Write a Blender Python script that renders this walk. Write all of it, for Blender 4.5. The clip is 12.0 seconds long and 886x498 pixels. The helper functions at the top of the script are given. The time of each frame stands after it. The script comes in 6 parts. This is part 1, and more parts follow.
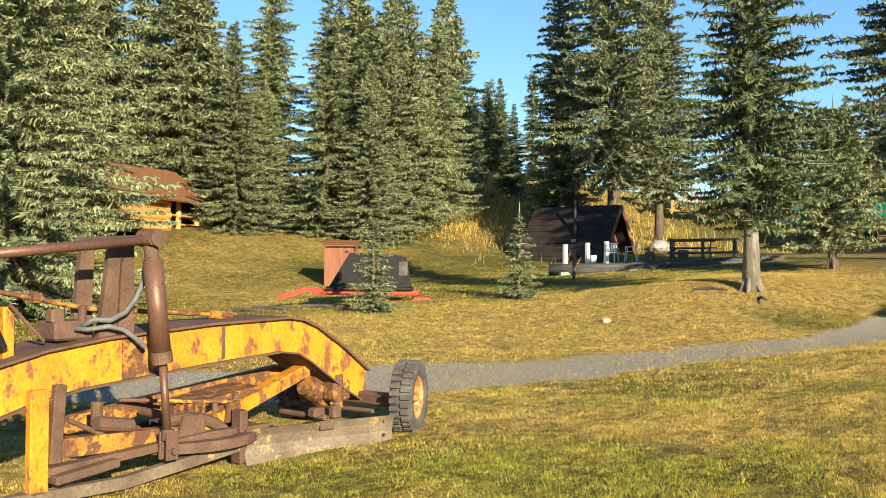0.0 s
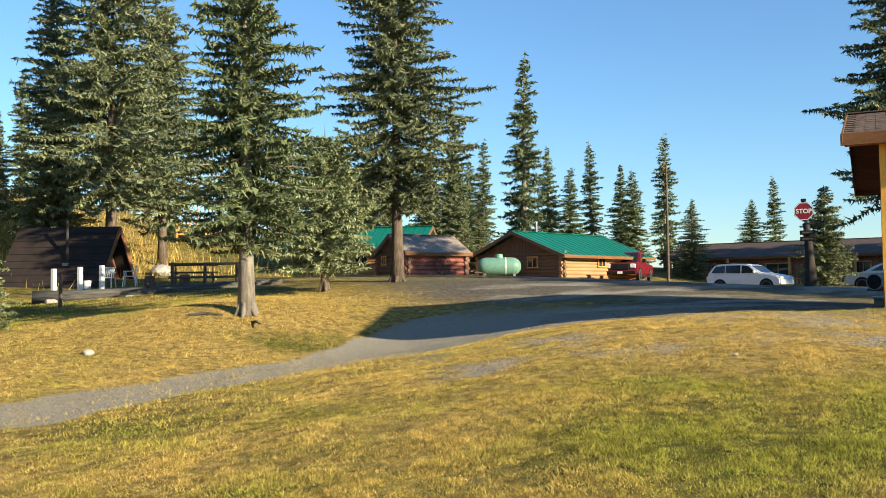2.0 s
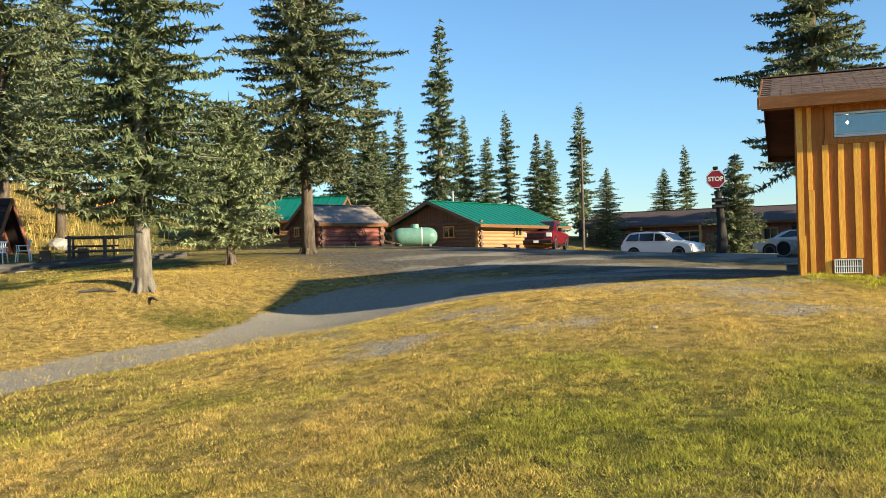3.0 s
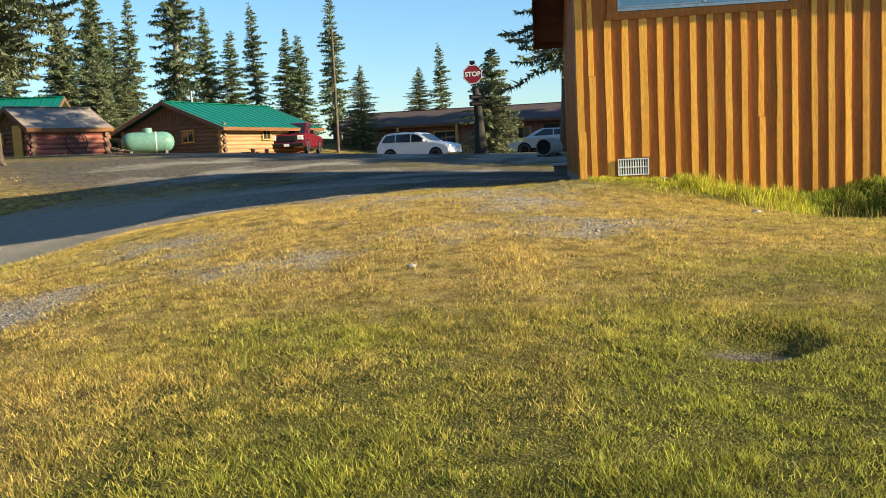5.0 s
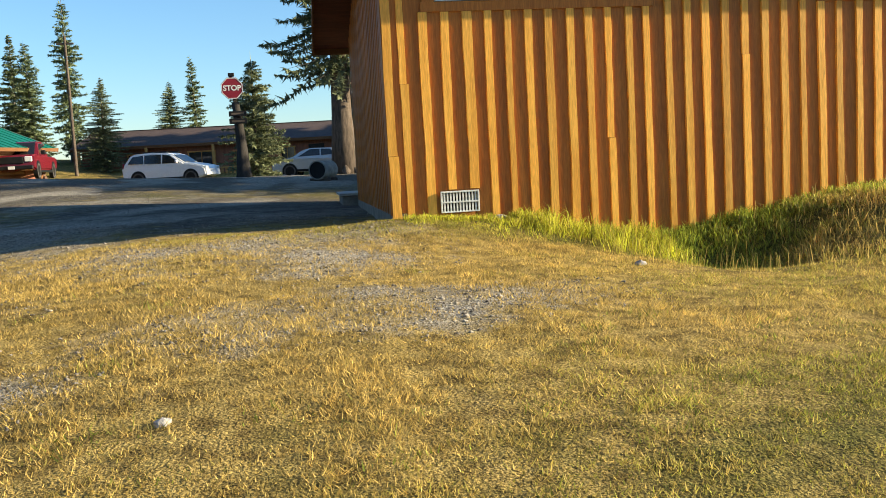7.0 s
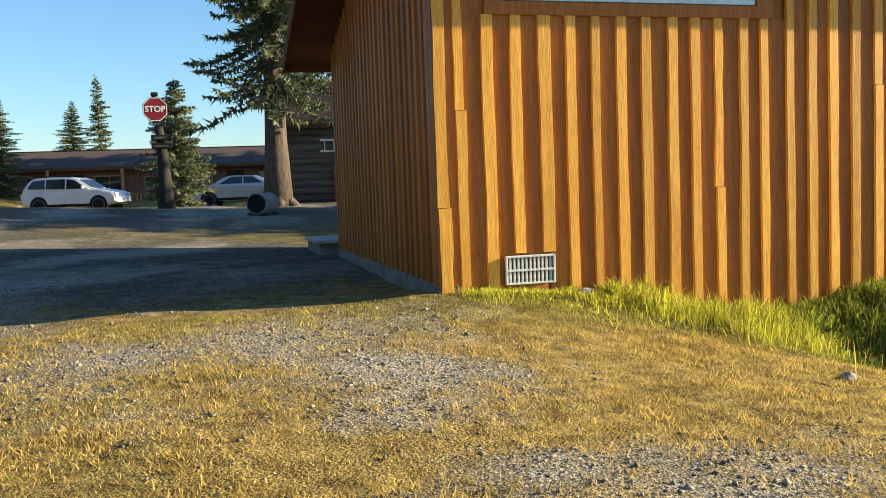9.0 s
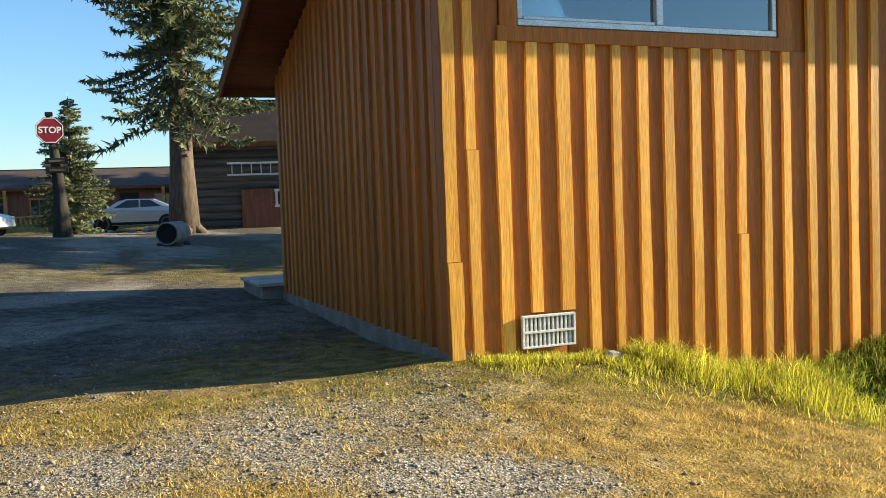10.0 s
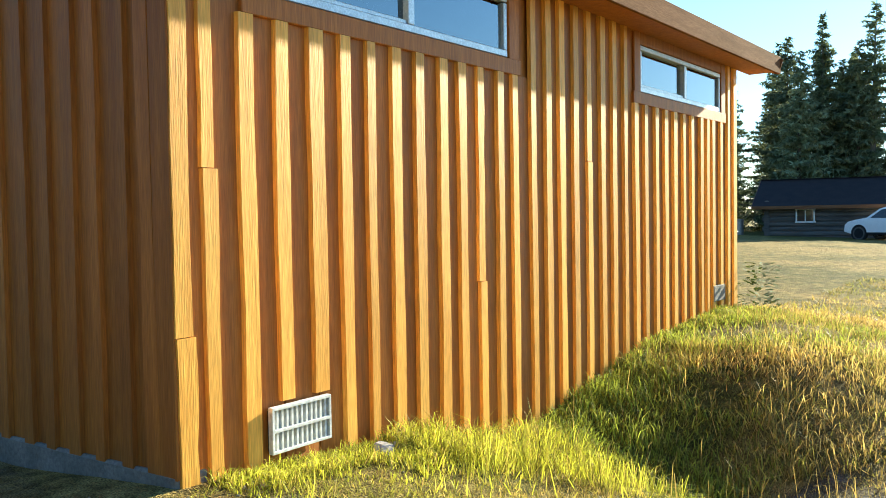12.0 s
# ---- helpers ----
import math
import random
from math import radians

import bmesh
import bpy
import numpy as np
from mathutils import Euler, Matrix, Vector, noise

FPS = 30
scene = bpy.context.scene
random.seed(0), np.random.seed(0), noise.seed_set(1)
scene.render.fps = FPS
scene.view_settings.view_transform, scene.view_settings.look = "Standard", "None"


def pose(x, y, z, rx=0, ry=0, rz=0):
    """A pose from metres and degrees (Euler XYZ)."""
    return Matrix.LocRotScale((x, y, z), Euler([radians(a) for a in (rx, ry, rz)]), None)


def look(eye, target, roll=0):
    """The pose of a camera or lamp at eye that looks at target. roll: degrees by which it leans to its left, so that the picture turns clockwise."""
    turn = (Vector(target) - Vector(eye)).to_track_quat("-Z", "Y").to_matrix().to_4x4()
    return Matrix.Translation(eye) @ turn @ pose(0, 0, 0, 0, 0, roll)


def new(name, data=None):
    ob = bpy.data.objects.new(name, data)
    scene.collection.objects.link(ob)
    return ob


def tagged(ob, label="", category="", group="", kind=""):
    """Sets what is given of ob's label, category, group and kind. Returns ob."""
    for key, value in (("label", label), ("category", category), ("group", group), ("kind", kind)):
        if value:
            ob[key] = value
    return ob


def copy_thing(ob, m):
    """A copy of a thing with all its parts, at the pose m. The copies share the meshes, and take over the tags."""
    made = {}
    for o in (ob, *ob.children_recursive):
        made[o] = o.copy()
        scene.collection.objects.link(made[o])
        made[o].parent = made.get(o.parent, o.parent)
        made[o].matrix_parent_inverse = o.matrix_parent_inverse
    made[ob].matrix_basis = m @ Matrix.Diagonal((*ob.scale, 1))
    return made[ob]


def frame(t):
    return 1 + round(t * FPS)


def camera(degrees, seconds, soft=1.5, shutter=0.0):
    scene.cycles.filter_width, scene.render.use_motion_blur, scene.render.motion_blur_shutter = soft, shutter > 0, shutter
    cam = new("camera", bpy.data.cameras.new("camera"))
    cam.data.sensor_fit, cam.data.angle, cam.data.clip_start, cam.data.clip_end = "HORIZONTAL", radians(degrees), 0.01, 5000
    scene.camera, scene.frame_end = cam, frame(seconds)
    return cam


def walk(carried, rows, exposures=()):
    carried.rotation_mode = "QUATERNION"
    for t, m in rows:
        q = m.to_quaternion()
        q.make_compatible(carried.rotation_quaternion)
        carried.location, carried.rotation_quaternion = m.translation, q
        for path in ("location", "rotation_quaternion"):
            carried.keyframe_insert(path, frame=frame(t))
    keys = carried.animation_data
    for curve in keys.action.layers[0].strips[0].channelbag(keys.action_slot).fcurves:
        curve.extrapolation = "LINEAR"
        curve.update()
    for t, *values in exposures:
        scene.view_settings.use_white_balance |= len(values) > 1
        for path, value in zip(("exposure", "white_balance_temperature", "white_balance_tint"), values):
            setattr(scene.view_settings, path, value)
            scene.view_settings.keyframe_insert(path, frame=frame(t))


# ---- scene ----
cam = camera(52.5, 12.0, soft=0.9)
PATH = [
    (0, (-0.058, 0.232, 1.52), (-1.733, 1.324, 1.565), 0.3),
    (0.5, (-0.164, 0.282, 1.545), (-1.79, 1.441, 1.673), -0.9),
    (1, (-0.229, 0.284, 1.533), (-1.713, 1.62, 1.642), -2.2),
    (1.5, (-0.206, 0.556, 1.494), (-1.366, 2.183, 1.579), -2.0),
    (2, (-0.35, 1.126, 1.525), (-1.24, 2.914, 1.622), -0.6),
    (2.5, (-0.494, 1.562, 1.522), (-1.341, 3.372, 1.582), -0.8),
    (3, (-0.541, 1.92, 1.549), (-1.267, 3.783, 1.577), -1.3),
    (3.5, (-0.641, 2.598, 1.572), (-1.227, 4.51, 1.561), -1.5),
    (5.5, (-1.064, 5.891, 1.608), (-1.114, 7.877, 1.375), -3.2),
    (6, (-1.165, 6.638, 1.669), (-1.001, 8.625, 1.514), -3.8),
    (6.5, (-1.288, 7.399, 1.667), (-0.983, 9.364, 1.449), -3.8),
    (7, (-1.353, 8.099, 1.731), (-1.046, 10.067, 1.541), -3.1),
    (9, (-2.117, 10.724, 1.979), (-1.603, 12.651, 1.841), -2.0),
    (9.5, (-2.398, 11.244, 2.126), (-1.942, 13.184, 1.954), -3.5),
    (10, (-2.574, 11.825, 2.204), (-1.833, 13.68, 2.101), -2.0),
    (10.5, (-2.7, 12.392, 2.325), (-1.671, 14.105, 2.249), -1.1),
    (11, (-2.838, 12.964, 2.311), (-1.499, 14.446, 2.23), -1.3),
    (11.5, (-2.773, 13.483, 2.34), (-1.273, 14.802, 2.254), -0.7),
    (12, (-2.807, 14.037, 2.313), (-1.179, 15.196, 2.239), -0.9),
]
walk(cam, [(t, look(eye, target, roll)) for t, eye, target, roll in PATH],
     [(0, 1.38, 6150, 6), (9.0, 1.42, 6150, 6), (10.0, 1.5, 6150, 6), (10.5, 1.78, 6150, 7), (11.0, 2.12, 5950, 4), (11.5, 1.93, 5650, 1), (12.0, 1.89, 5600, 1)])

# ---- world and sun ----
SUN_AZ = math.atan2(-0.155, 0.988)
SUN_EL = radians(18.2)
world = bpy.data.worlds.new("world")
scene.world = world
world.use_nodes = True
wn = world.node_tree.nodes
sky = wn.new("ShaderNodeTexSky")
sky.sky_type = "NISHITA"
sky.sun_disc = False
sky.sun_elevation = SUN_EL
sky.sun_rotation = math.pi / 2 - SUN_AZ
sky.air_density, sky.dust_density, sky.ozone_density = 1.15, 0.12, 5.0
wn["Background"].inputs["Strength"].default_value = 0.08
world.node_tree.links.new(sky.outputs[0], wn["Background"].inputs["Color"])
sun = new("sun", bpy.data.lights.new("sun", "SUN"))
sun.data.energy, sun.data.angle, sun.data.color = 5.0, radians(0.6), (1.0, 0.825, 0.545)
sun.matrix_world = look((math.cos(SUN_AZ) * math.cos(SUN_EL) * 60, math.sin(SUN_AZ) * math.cos(SUN_EL) * 60, math.sin(SUN_EL) * 60), (0, 0, 0))


# ---- materials ----
def lnk(nt, a, b):
    nt.links.new(a, b)


def mat(name, col, col2=None, rough=0.8, metal=0.0, scale=6.0, fine=60.0, bump=0.15, stretch=(1, 1, 1), rnd=0.0, spec=0.3, col3=None, cut=0.62, coords="Object"):
    """Two colours mixed by coarse noise, fine grain, an optional third colour in patches of wear, and a fine relief."""
    m = bpy.data.materials.new(name)
    m.use_nodes = True
    nt = m.node_tree
    bs = nt.nodes["Principled BSDF"]
    bs.inputs["Roughness"].default_value = rough
    bs.inputs["Metallic"].default_value = metal
    bs.inputs["Specular IOR Level"].default_value = spec
    tc = nt.nodes.new("ShaderNodeTexCoord")
    mp = nt.nodes.new("ShaderNodeMapping")
    mp.inputs["Scale"].default_value = stretch
    lnk(nt, tc.outputs[coords], mp.inputs["Vector"])
    info = nt.nodes.new("ShaderNodeObjectInfo")
    shift = nt.nodes.new("ShaderNodeVectorMath")
    shift.operation = "MULTIPLY_ADD"
    shift.inputs[1].default_value = (1, 1, 1)
    sc = nt.nodes.new("ShaderNodeMath")
    sc.operation = "MULTIPLY"
    sc.inputs[1].default_value = 37.0 if rnd else 0.0
    lnk(nt, info.outputs["Random"], sc.inputs[0])
    lnk(nt, mp.outputs[0], shift.inputs[0])
    lnk(nt, sc.outputs[0], shift.inputs[2])
    n1 = nt.nodes.new("ShaderNodeTexNoise")
    n1.inputs["Scale"].default_value = scale
    n1.inputs["Detail"].default_value = 5
    n2 = nt.nodes.new("ShaderNodeTexNoise")
    n2.inputs["Scale"].default_value = fine
    n2.inputs["Detail"].default_value = 3
    lnk(nt, shift.outputs[0], n1.inputs["Vector"])
    lnk(nt, shift.outputs[0], n2.inputs["Vector"])
    r1 = nt.nodes.new("ShaderNodeValToRGB")
    c2 = col2 or tuple(c * 0.65 for c in col)
    r1.color_ramp.elements[0].position, r1.color_ramp.elements[1].position = 0.35, 0.68
    r1.color_ramp.elements[0].color, r1.color_ramp.elements[1].color = (*c2, 1), (*col, 1)
    lnk(nt, n1.outputs[0], r1.inputs[0])
    out = r1.outputs[0]
    if col3:
        n3 = nt.nodes.new("ShaderNodeTexNoise")
        n3.inputs["Scale"].default_value = scale * 1.7
        n3.inputs["Detail"].default_value = 8
        n3.inputs["Roughness"].default_value = 0.7
        lnk(nt, shift.outputs[0], n3.inputs["Vector"])
        r3 = nt.nodes.new("ShaderNodeValToRGB")
        r3.color_ramp.elements[0].position, r3.color_ramp.elements[1].position = cut - 0.03, cut + 0.03
        lnk(nt, n3.outputs[0], r3.inputs[0])
        mx = nt.nodes.new("ShaderNodeMixRGB")
        mx.inputs[2].default_value = (*col3, 1)
        lnk(nt, r3.outputs[0], mx.inputs[0])
        lnk(nt, out, mx.inputs[1])
        out = mx.outputs[0]
    mr = nt.nodes.new("ShaderNodeMapRange")
    mr.inputs["From Min"].default_value, mr.inputs["From Max"].default_value = 0.25, 0.75
    mr.inputs["To Min"].default_value, mr.inputs["To Max"].default_value = 0.72, 1.2
    lnk(nt, n2.outputs[0], mr.inputs[0])
    hsv = nt.nodes.new("ShaderNodeHueSaturation")
    lnk(nt, out, hsv.inputs["Color"])
    if rnd:
        mr2 = nt.nodes.new("ShaderNodeMapRange")
        mr2.inputs["To Min"].default_value, mr2.inputs["To Max"].default_value = 1 - rnd, 1 + rnd
        lnk(nt, info.outputs["Random"], mr2.inputs[0])
        mm = nt.nodes.new("ShaderNodeMath")
        mm.operation = "MULTIPLY"
        lnk(nt, mr.outputs[0], mm.inputs[0])
        lnk(nt, mr2.outputs[0], mm.inputs[1])
        lnk(nt, mm.outputs[0], hsv.inputs["Value"])
    else:
        lnk(nt, mr.outputs[0], hsv.inputs["Value"])
    lnk(nt, hsv.outputs[0], bs.inputs["Base Color"])
    if bump:
        bp = nt.nodes.new("ShaderNodeBump")
        bp.inputs["Strength"].default_value = bump
        bp.inputs["Distance"].default_value = 0.02
        lnk(nt, n2.outputs[0], bp.inputs["Height"])
        lnk(nt, bp.outputs[0], bs.inputs["Normal"])
    return m


def leaf_mat(name, dark, light):
    """Needles: each spray its own tone, with some light passing through."""
    m = bpy.data.materials.new(name)
    m.use_nodes = True
    nt = m.node_tree
    bs = nt.nodes["Principled BSDF"]
    bs.inputs["Roughness"].default_value = 0.75
    bs.inputs["Specular IOR Level"].default_value = 0.25
    ge = nt.nodes.new("ShaderNodeNewGeometry")
    tc = nt.nodes.new("ShaderNodeTexCoord")
    info = nt.nodes.new("ShaderNodeObjectInfo")
    nz = nt.nodes.new("ShaderNodeTexNoise")
    nz.inputs["Scale"].default_value = 0.7
    lnk(nt, tc.outputs["Object"], nz.inputs["Vector"])
    ad = nt.nodes.new("ShaderNodeMath")
    ad.operation = "MULTIPLY_ADD"
    ad.inputs[1].default_value = 0.55
    lnk(nt, ge.outputs["Random Per Island"], ad.inputs[0])
    lnk(nt, nz.outputs[0], ad.inputs[2])
    rp = nt.nodes.new("ShaderNodeValToRGB")
    rp.color_ramp.elements[0].position, rp.color_ramp.elements[1].position = 0.35, 1.0
    rp.color_ramp.elements[0].color, rp.color_ramp.elements[1].color = (*dark, 1), (*light, 1)
    lnk(nt, ad.outputs[0], rp.inputs[0])
    hs = nt.nodes.new("ShaderNodeHueSaturation")
    mr = nt.nodes.new("ShaderNodeMapRange")
    mr.inputs["To Min"].default_value, mr.inputs["To Max"].default_value = 0.8, 1.2
    lnk(nt, info.outputs["Random"], mr.inputs[0])
    lnk(nt, mr.outputs[0], hs.inputs["Value"])
    lnk(nt, rp.outputs[0], hs.inputs["Color"])
    lnk(nt, hs.outputs[0], bs.inputs["Base Color"])
    tr = nt.nodes.new("ShaderNodeBsdfTranslucent")
    lnk(nt, hs.outputs[0], tr.inputs["Color"])
    mx = nt.nodes.new("ShaderNodeMixShader")
    mx.inputs[0].default_value = 0.25
    lnk(nt, bs.outputs[0], mx.inputs[1])
    lnk(nt, tr.outputs[0], mx.inputs[2])
    lnk(nt, mx.outputs[0], nt.nodes["Material Output"].inputs[0])
    return m


def ground_mat():
    """Lawn in green and straw, gravel and bare earth, mixed by masks laid over the terrain."""
    m = bpy.data.materials.new("ground")
    m.use_nodes = True
    nt = m.node_tree
    bs = nt.nodes["Principled BSDF"]
    bs.inputs["Roughness"].default_value = 0.95
    bs.inputs["Specular IOR Level"].default_value = 0.1
    tc = nt.nodes.new("ShaderNodeTexCoord")
    at = nt.nodes.new("ShaderNodeVertexColor")
    at.layer_name = "cover"
    sep = nt.nodes.new("ShaderNodeSeparateColor")
    lnk(nt, at.outputs[0], sep.inputs[0])

    def nz(scale, detail=5.0):
        n = nt.nodes.new("ShaderNodeTexNoise")
        n.inputs["Scale"].default_value, n.inputs["Detail"].default_value = scale, detail
        lnk(nt, tc.outputs["Object"], n.inputs["Vector"])
        return n.outputs[0]

    def ramp(fac, a, b, lo, hi):
        r = nt.nodes.new("ShaderNodeValToRGB")
        r.color_ramp.elements[0].position, r.color_ramp.elements[1].position = lo, hi
        r.color_ramp.elements[0].color, r.color_ramp.elements[1].color = (*a, 1), (*b, 1)
        lnk(nt, fac, r.inputs[0])
        return r.outputs[0]

    def mix(fac, a, b, kind="MIX"):
        x = nt.nodes.new("ShaderNodeMixRGB")
        x.blend_type = kind
        if isinstance(fac, float):
            x.inputs[0].default_value = fac
        else:
            lnk(nt, fac, x.inputs[0])
        lnk(nt, a, x.inputs[1])
        lnk(nt, b, x.inputs[2])
        return x.outputs[0]

    def soft(mask, scale, amount):
        a = nt.nodes.new("ShaderNodeMath")
        a.operation = "MULTIPLY_ADD"
        a.inputs[1].default_value = amount
        lnk(nt, nz(scale), a.inputs[0])
        lnk(nt, mask, a.inputs[2])
        r = nt.nodes.new("ShaderNodeMapRange")
        r.inputs["From Min"].default_value, r.inputs["From Max"].default_value = 0.5 * amount + 0.32, 0.5 * amount + 0.68
        lnk(nt, a.outputs[0], r.inputs[0])
        return r.outputs[0]

    green = ramp(nz(9), (0.060, 0.062, 0.014), (0.17, 0.148, 0.035), 0.35, 0.65)
    dry = ramp(nz(7), (0.17, 0.115, 0.035), (0.44, 0.315, 0.10), 0.35, 0.65)
    gravel = ramp(nz(45, 6), (0.14, 0.122, 0.098), (0.56, 0.505, 0.41), 0.35, 0.68)
    earth = ramp(nz(12), (0.075, 0.065, 0.052), (0.19, 0.165, 0.13), 0.35, 0.65)
    col = mix(soft(sep.outputs[1], 2.5, 0.9), green, dry)
    col = mix(soft(sep.outputs[2], 3.0, 0.8), col, earth)
    col = mix(soft(sep.outputs[0], 4.0, 0.7), col, gravel)
    speck = ramp(nz(110, 3), (0.35, 0.35, 0.35), (1.45, 1.45, 1.45), 0.36, 0.64)
    col = mix(1.0, col, speck, "MULTIPLY")
    lnk(nt, col, bs.inputs["Base Color"])
    bp = nt.nodes.new("ShaderNodeBump")
    bp.inputs["Strength"].default_value, bp.inputs["Distance"].default_value = 0.8, 0.05
    lnk(nt, nz(60, 6), bp.inputs["Height"])
    lnk(nt, bp.outputs[0], bs.inputs["Normal"])
    return m


def glass_mat(name, tint=(0.9, 0.95, 0.95), clear=0.10):
    """Window glass: mirror gloss over a dark, see-through pane."""
    m = bpy.data.materials.new(name)
    m.use_nodes = True
    nt = m.node_tree
    gl = nt.nodes.new("ShaderNodeBsdfGlossy")
    gl.inputs["Roughness"].default_value = 0.02
    gl.inputs["Color"].default_value = (*tint, 1)
    tr = nt.nodes.new("ShaderNodeBsdfTransparent")
    tr.inputs["Color"].default_value = (0.75, 0.8, 0.8, 1)
    fr = nt.nodes.new("ShaderNodeFresnel")
    fr.inputs["IOR"].default_value = 1.9
    mx = nt.nodes.new("ShaderNodeMixShader")
    ad = nt.nodes.new("ShaderNodeMath")
    ad.operation = "ADD"
    ad.inputs[1].default_value = clear
    ad.use_clamp = True
    lnk(nt, fr.outputs[0], ad.inputs[0])
    lnk(nt, ad.outputs[0], mx.inputs[0])
    lnk(nt, tr.outputs[0], mx.inputs[1])
    lnk(nt, gl.outputs[0], mx.inputs[2])
    lnk(nt, mx.outputs[0], nt.nodes["Material Output"].inputs[0])
    return m


M_GROUND = ground_mat()
# one stain in two tones: battens lightened as sunlit, boards darkened as shaded
M_BATTEN = mat("sunlit_stained_batten", (0.92, 0.48, 0.075), (0.78, 0.36, 0.045), 0.5, scale=3, fine=24, stretch=(7, 7, 0.4), rnd=0.2, bump=0.12, col3=(0.40, 0.15, 0.03), cut=0.72)
M_BOARD = mat("shaded_stained_board", (0.45, 0.165, 0.024), (0.34, 0.115, 0.016), 0.55, scale=3, fine=24, stretch=(7, 7, 0.4), rnd=0.18, bump=0.12, col3=(0.17, 0.05, 0.01), cut=0.72)
M_SOFFIT = mat("soffit_stain", (0.20, 0.065, 0.03), (0.13, 0.04, 0.02), 0.7, scale=3, fine=30, stretch=(1, 6, 6))
M_FASCIA = mat("fascia_stain", (0.22, 0.11, 0.055), (0.16, 0.075, 0.034), 0.95, spec=0.05, scale=2, fine=26, stretch=(0.6, 6, 6), rnd=0.1)
M_SHINGLE = mat("asphalt_shingle", (0.15, 0.10, 0.075), (0.09, 0.06, 0.05), 0.95, scale=5, fine=120, rnd=0.15, bump=0.4)
M_CONCRETE = mat("concrete", (0.27, 0.25, 0.215), (0.17, 0.155, 0.13), 0.9, scale=4, fine=60, bump=0.3)
M_ALU = mat("window_metal", (0.62, 0.62, 0.60), (0.5, 0.5, 0.48), 0.35, metal=0.6, fine=90, bump=0.03)
M_WHITE = mat("white_vinyl", (0.78, 0.78, 0.75), (0.66, 0.65, 0.60), 0.5, fine=40, bump=0.05)
M_GLASS = glass_mat("window_glass")
M_DARK = mat("plain_dark", (0.05, 0.04, 0.035), (0.03, 0.025, 0.02), 0.9)
M_INNER = mat("pale_inner_wall", (0.45, 0.42, 0.38), (0.38, 0.35, 0.3), 0.8)
M_BARK = mat("bark", (0.17, 0.13, 0.10), (0.08, 0.06, 0.045), 0.95, scale=3, fine=22, stretch=(5, 5, 1), bump=0.8)
M_BARKG = mat("grey_bark", (0.27, 0.24, 0.20), (0.14, 0.12, 0.10), 0.95, scale=3, fine=22, stretch=(5, 5, 1), bump=0.8)
M_NEEDLE = leaf_mat("spruce_needles", (0.050, 0.068, 0.034), (0.225, 0.265, 0.13))
M_NEEDLE_W = leaf_mat("pale_spruce_needles", (0.072, 0.090, 0.046), (0.345, 0.38, 0.20))
M_NEEDLE_D = leaf_mat("dark_spruce_needles", (0.062, 0.08, 0.044), (0.28, 0.31, 0.17))


# ---- building helpers ----
def part(name, bm, material, parent=None, label="", smooth=False):
    me = bpy.data.meshes.new(name)
    bm.to_mesh(me)
    bm.free()
    if smooth:
        me.polygons.foreach_set("use_smooth", [True] * len(me.polygons))
    me.materials.append(material)
    ob = new(name, me)
    if parent is not None:
        ob.parent = parent
    if label:
        ob["label"] = label
    return ob


def thing(name, label, category, m=None, group="", kind=""):
    ob = new(name)
    ob.empty_display_size = 0.2
    if m is not None:
        ob.matrix_basis = m
    return tagged(ob, label, category, group, kind)


def again(name, ob, m, parent):
    """One more object on the same mesh."""
    o = new(name, ob.data)
    o.parent = parent
    o.matrix_basis = m
    return o


def box(bm, c, s, bevel=0.0, rot=None):
    m = Matrix.Translation(c) @ (rot if rot is not None else Matrix()) @ Matrix.Diagonal((*s, 1))
    r = bmesh.ops.create_cube(bm, size=1, matrix=m)
    if bevel:
        es = list({e for v in r["verts"] for e in v.link_edges})
        bmesh.ops.bevel(bm, geom=es, offset=bevel, segments=1, affect="EDGES")
    return bm


def boxed(c, s, bevel=0.0, rot=None):
    return box(bmesh.new(), c, s, bevel, rot)


def rod(bm, a, b, r0, r1=None, n=12, caps=True):
    a, b = Vector(a), Vector(b)
    d = b - a
    m = Matrix.Translation((a + b) / 2) @ d.to_track_quat("Z", "Y").to_matrix().to_4x4()
    bmesh.ops.create_cone(bm, cap_ends=caps, segments=n, radius1=r0, radius2=r0 if r1 is None else r1, depth=d.length, matrix=m)
    return bm


def rodded(a, b, r0, r1=None, n=12):
    return rod(bmesh.new(), a, b, r0, r1, n)


def prism(pts, a, b, axis="x", bm=None):
    """A polygon drawn in a plane and pushed from a to b along an axis."""
    bm = bm or bmesh.new()

    def put(p, k):
        return {"x": (k, p[0], p[1]), "y": (p[0], k, p[1]), "z": (p[0], p[1], k)}[axis]
    lo = [bm.verts.new(put(p, a)) for p in pts]
    hi = [bm.verts.new(put(p, b)) for p in pts]
    n = len(pts)
    bm.faces.new(lo[::-1])
    bm.faces.new(hi)
    for i in range(n):
        bm.faces.new((lo[i], lo[(i + 1) % n], hi[(i + 1) % n], hi[i]))
    bmesh.ops.recalc_face_normals(bm, faces=bm.faces[:])
    return bm


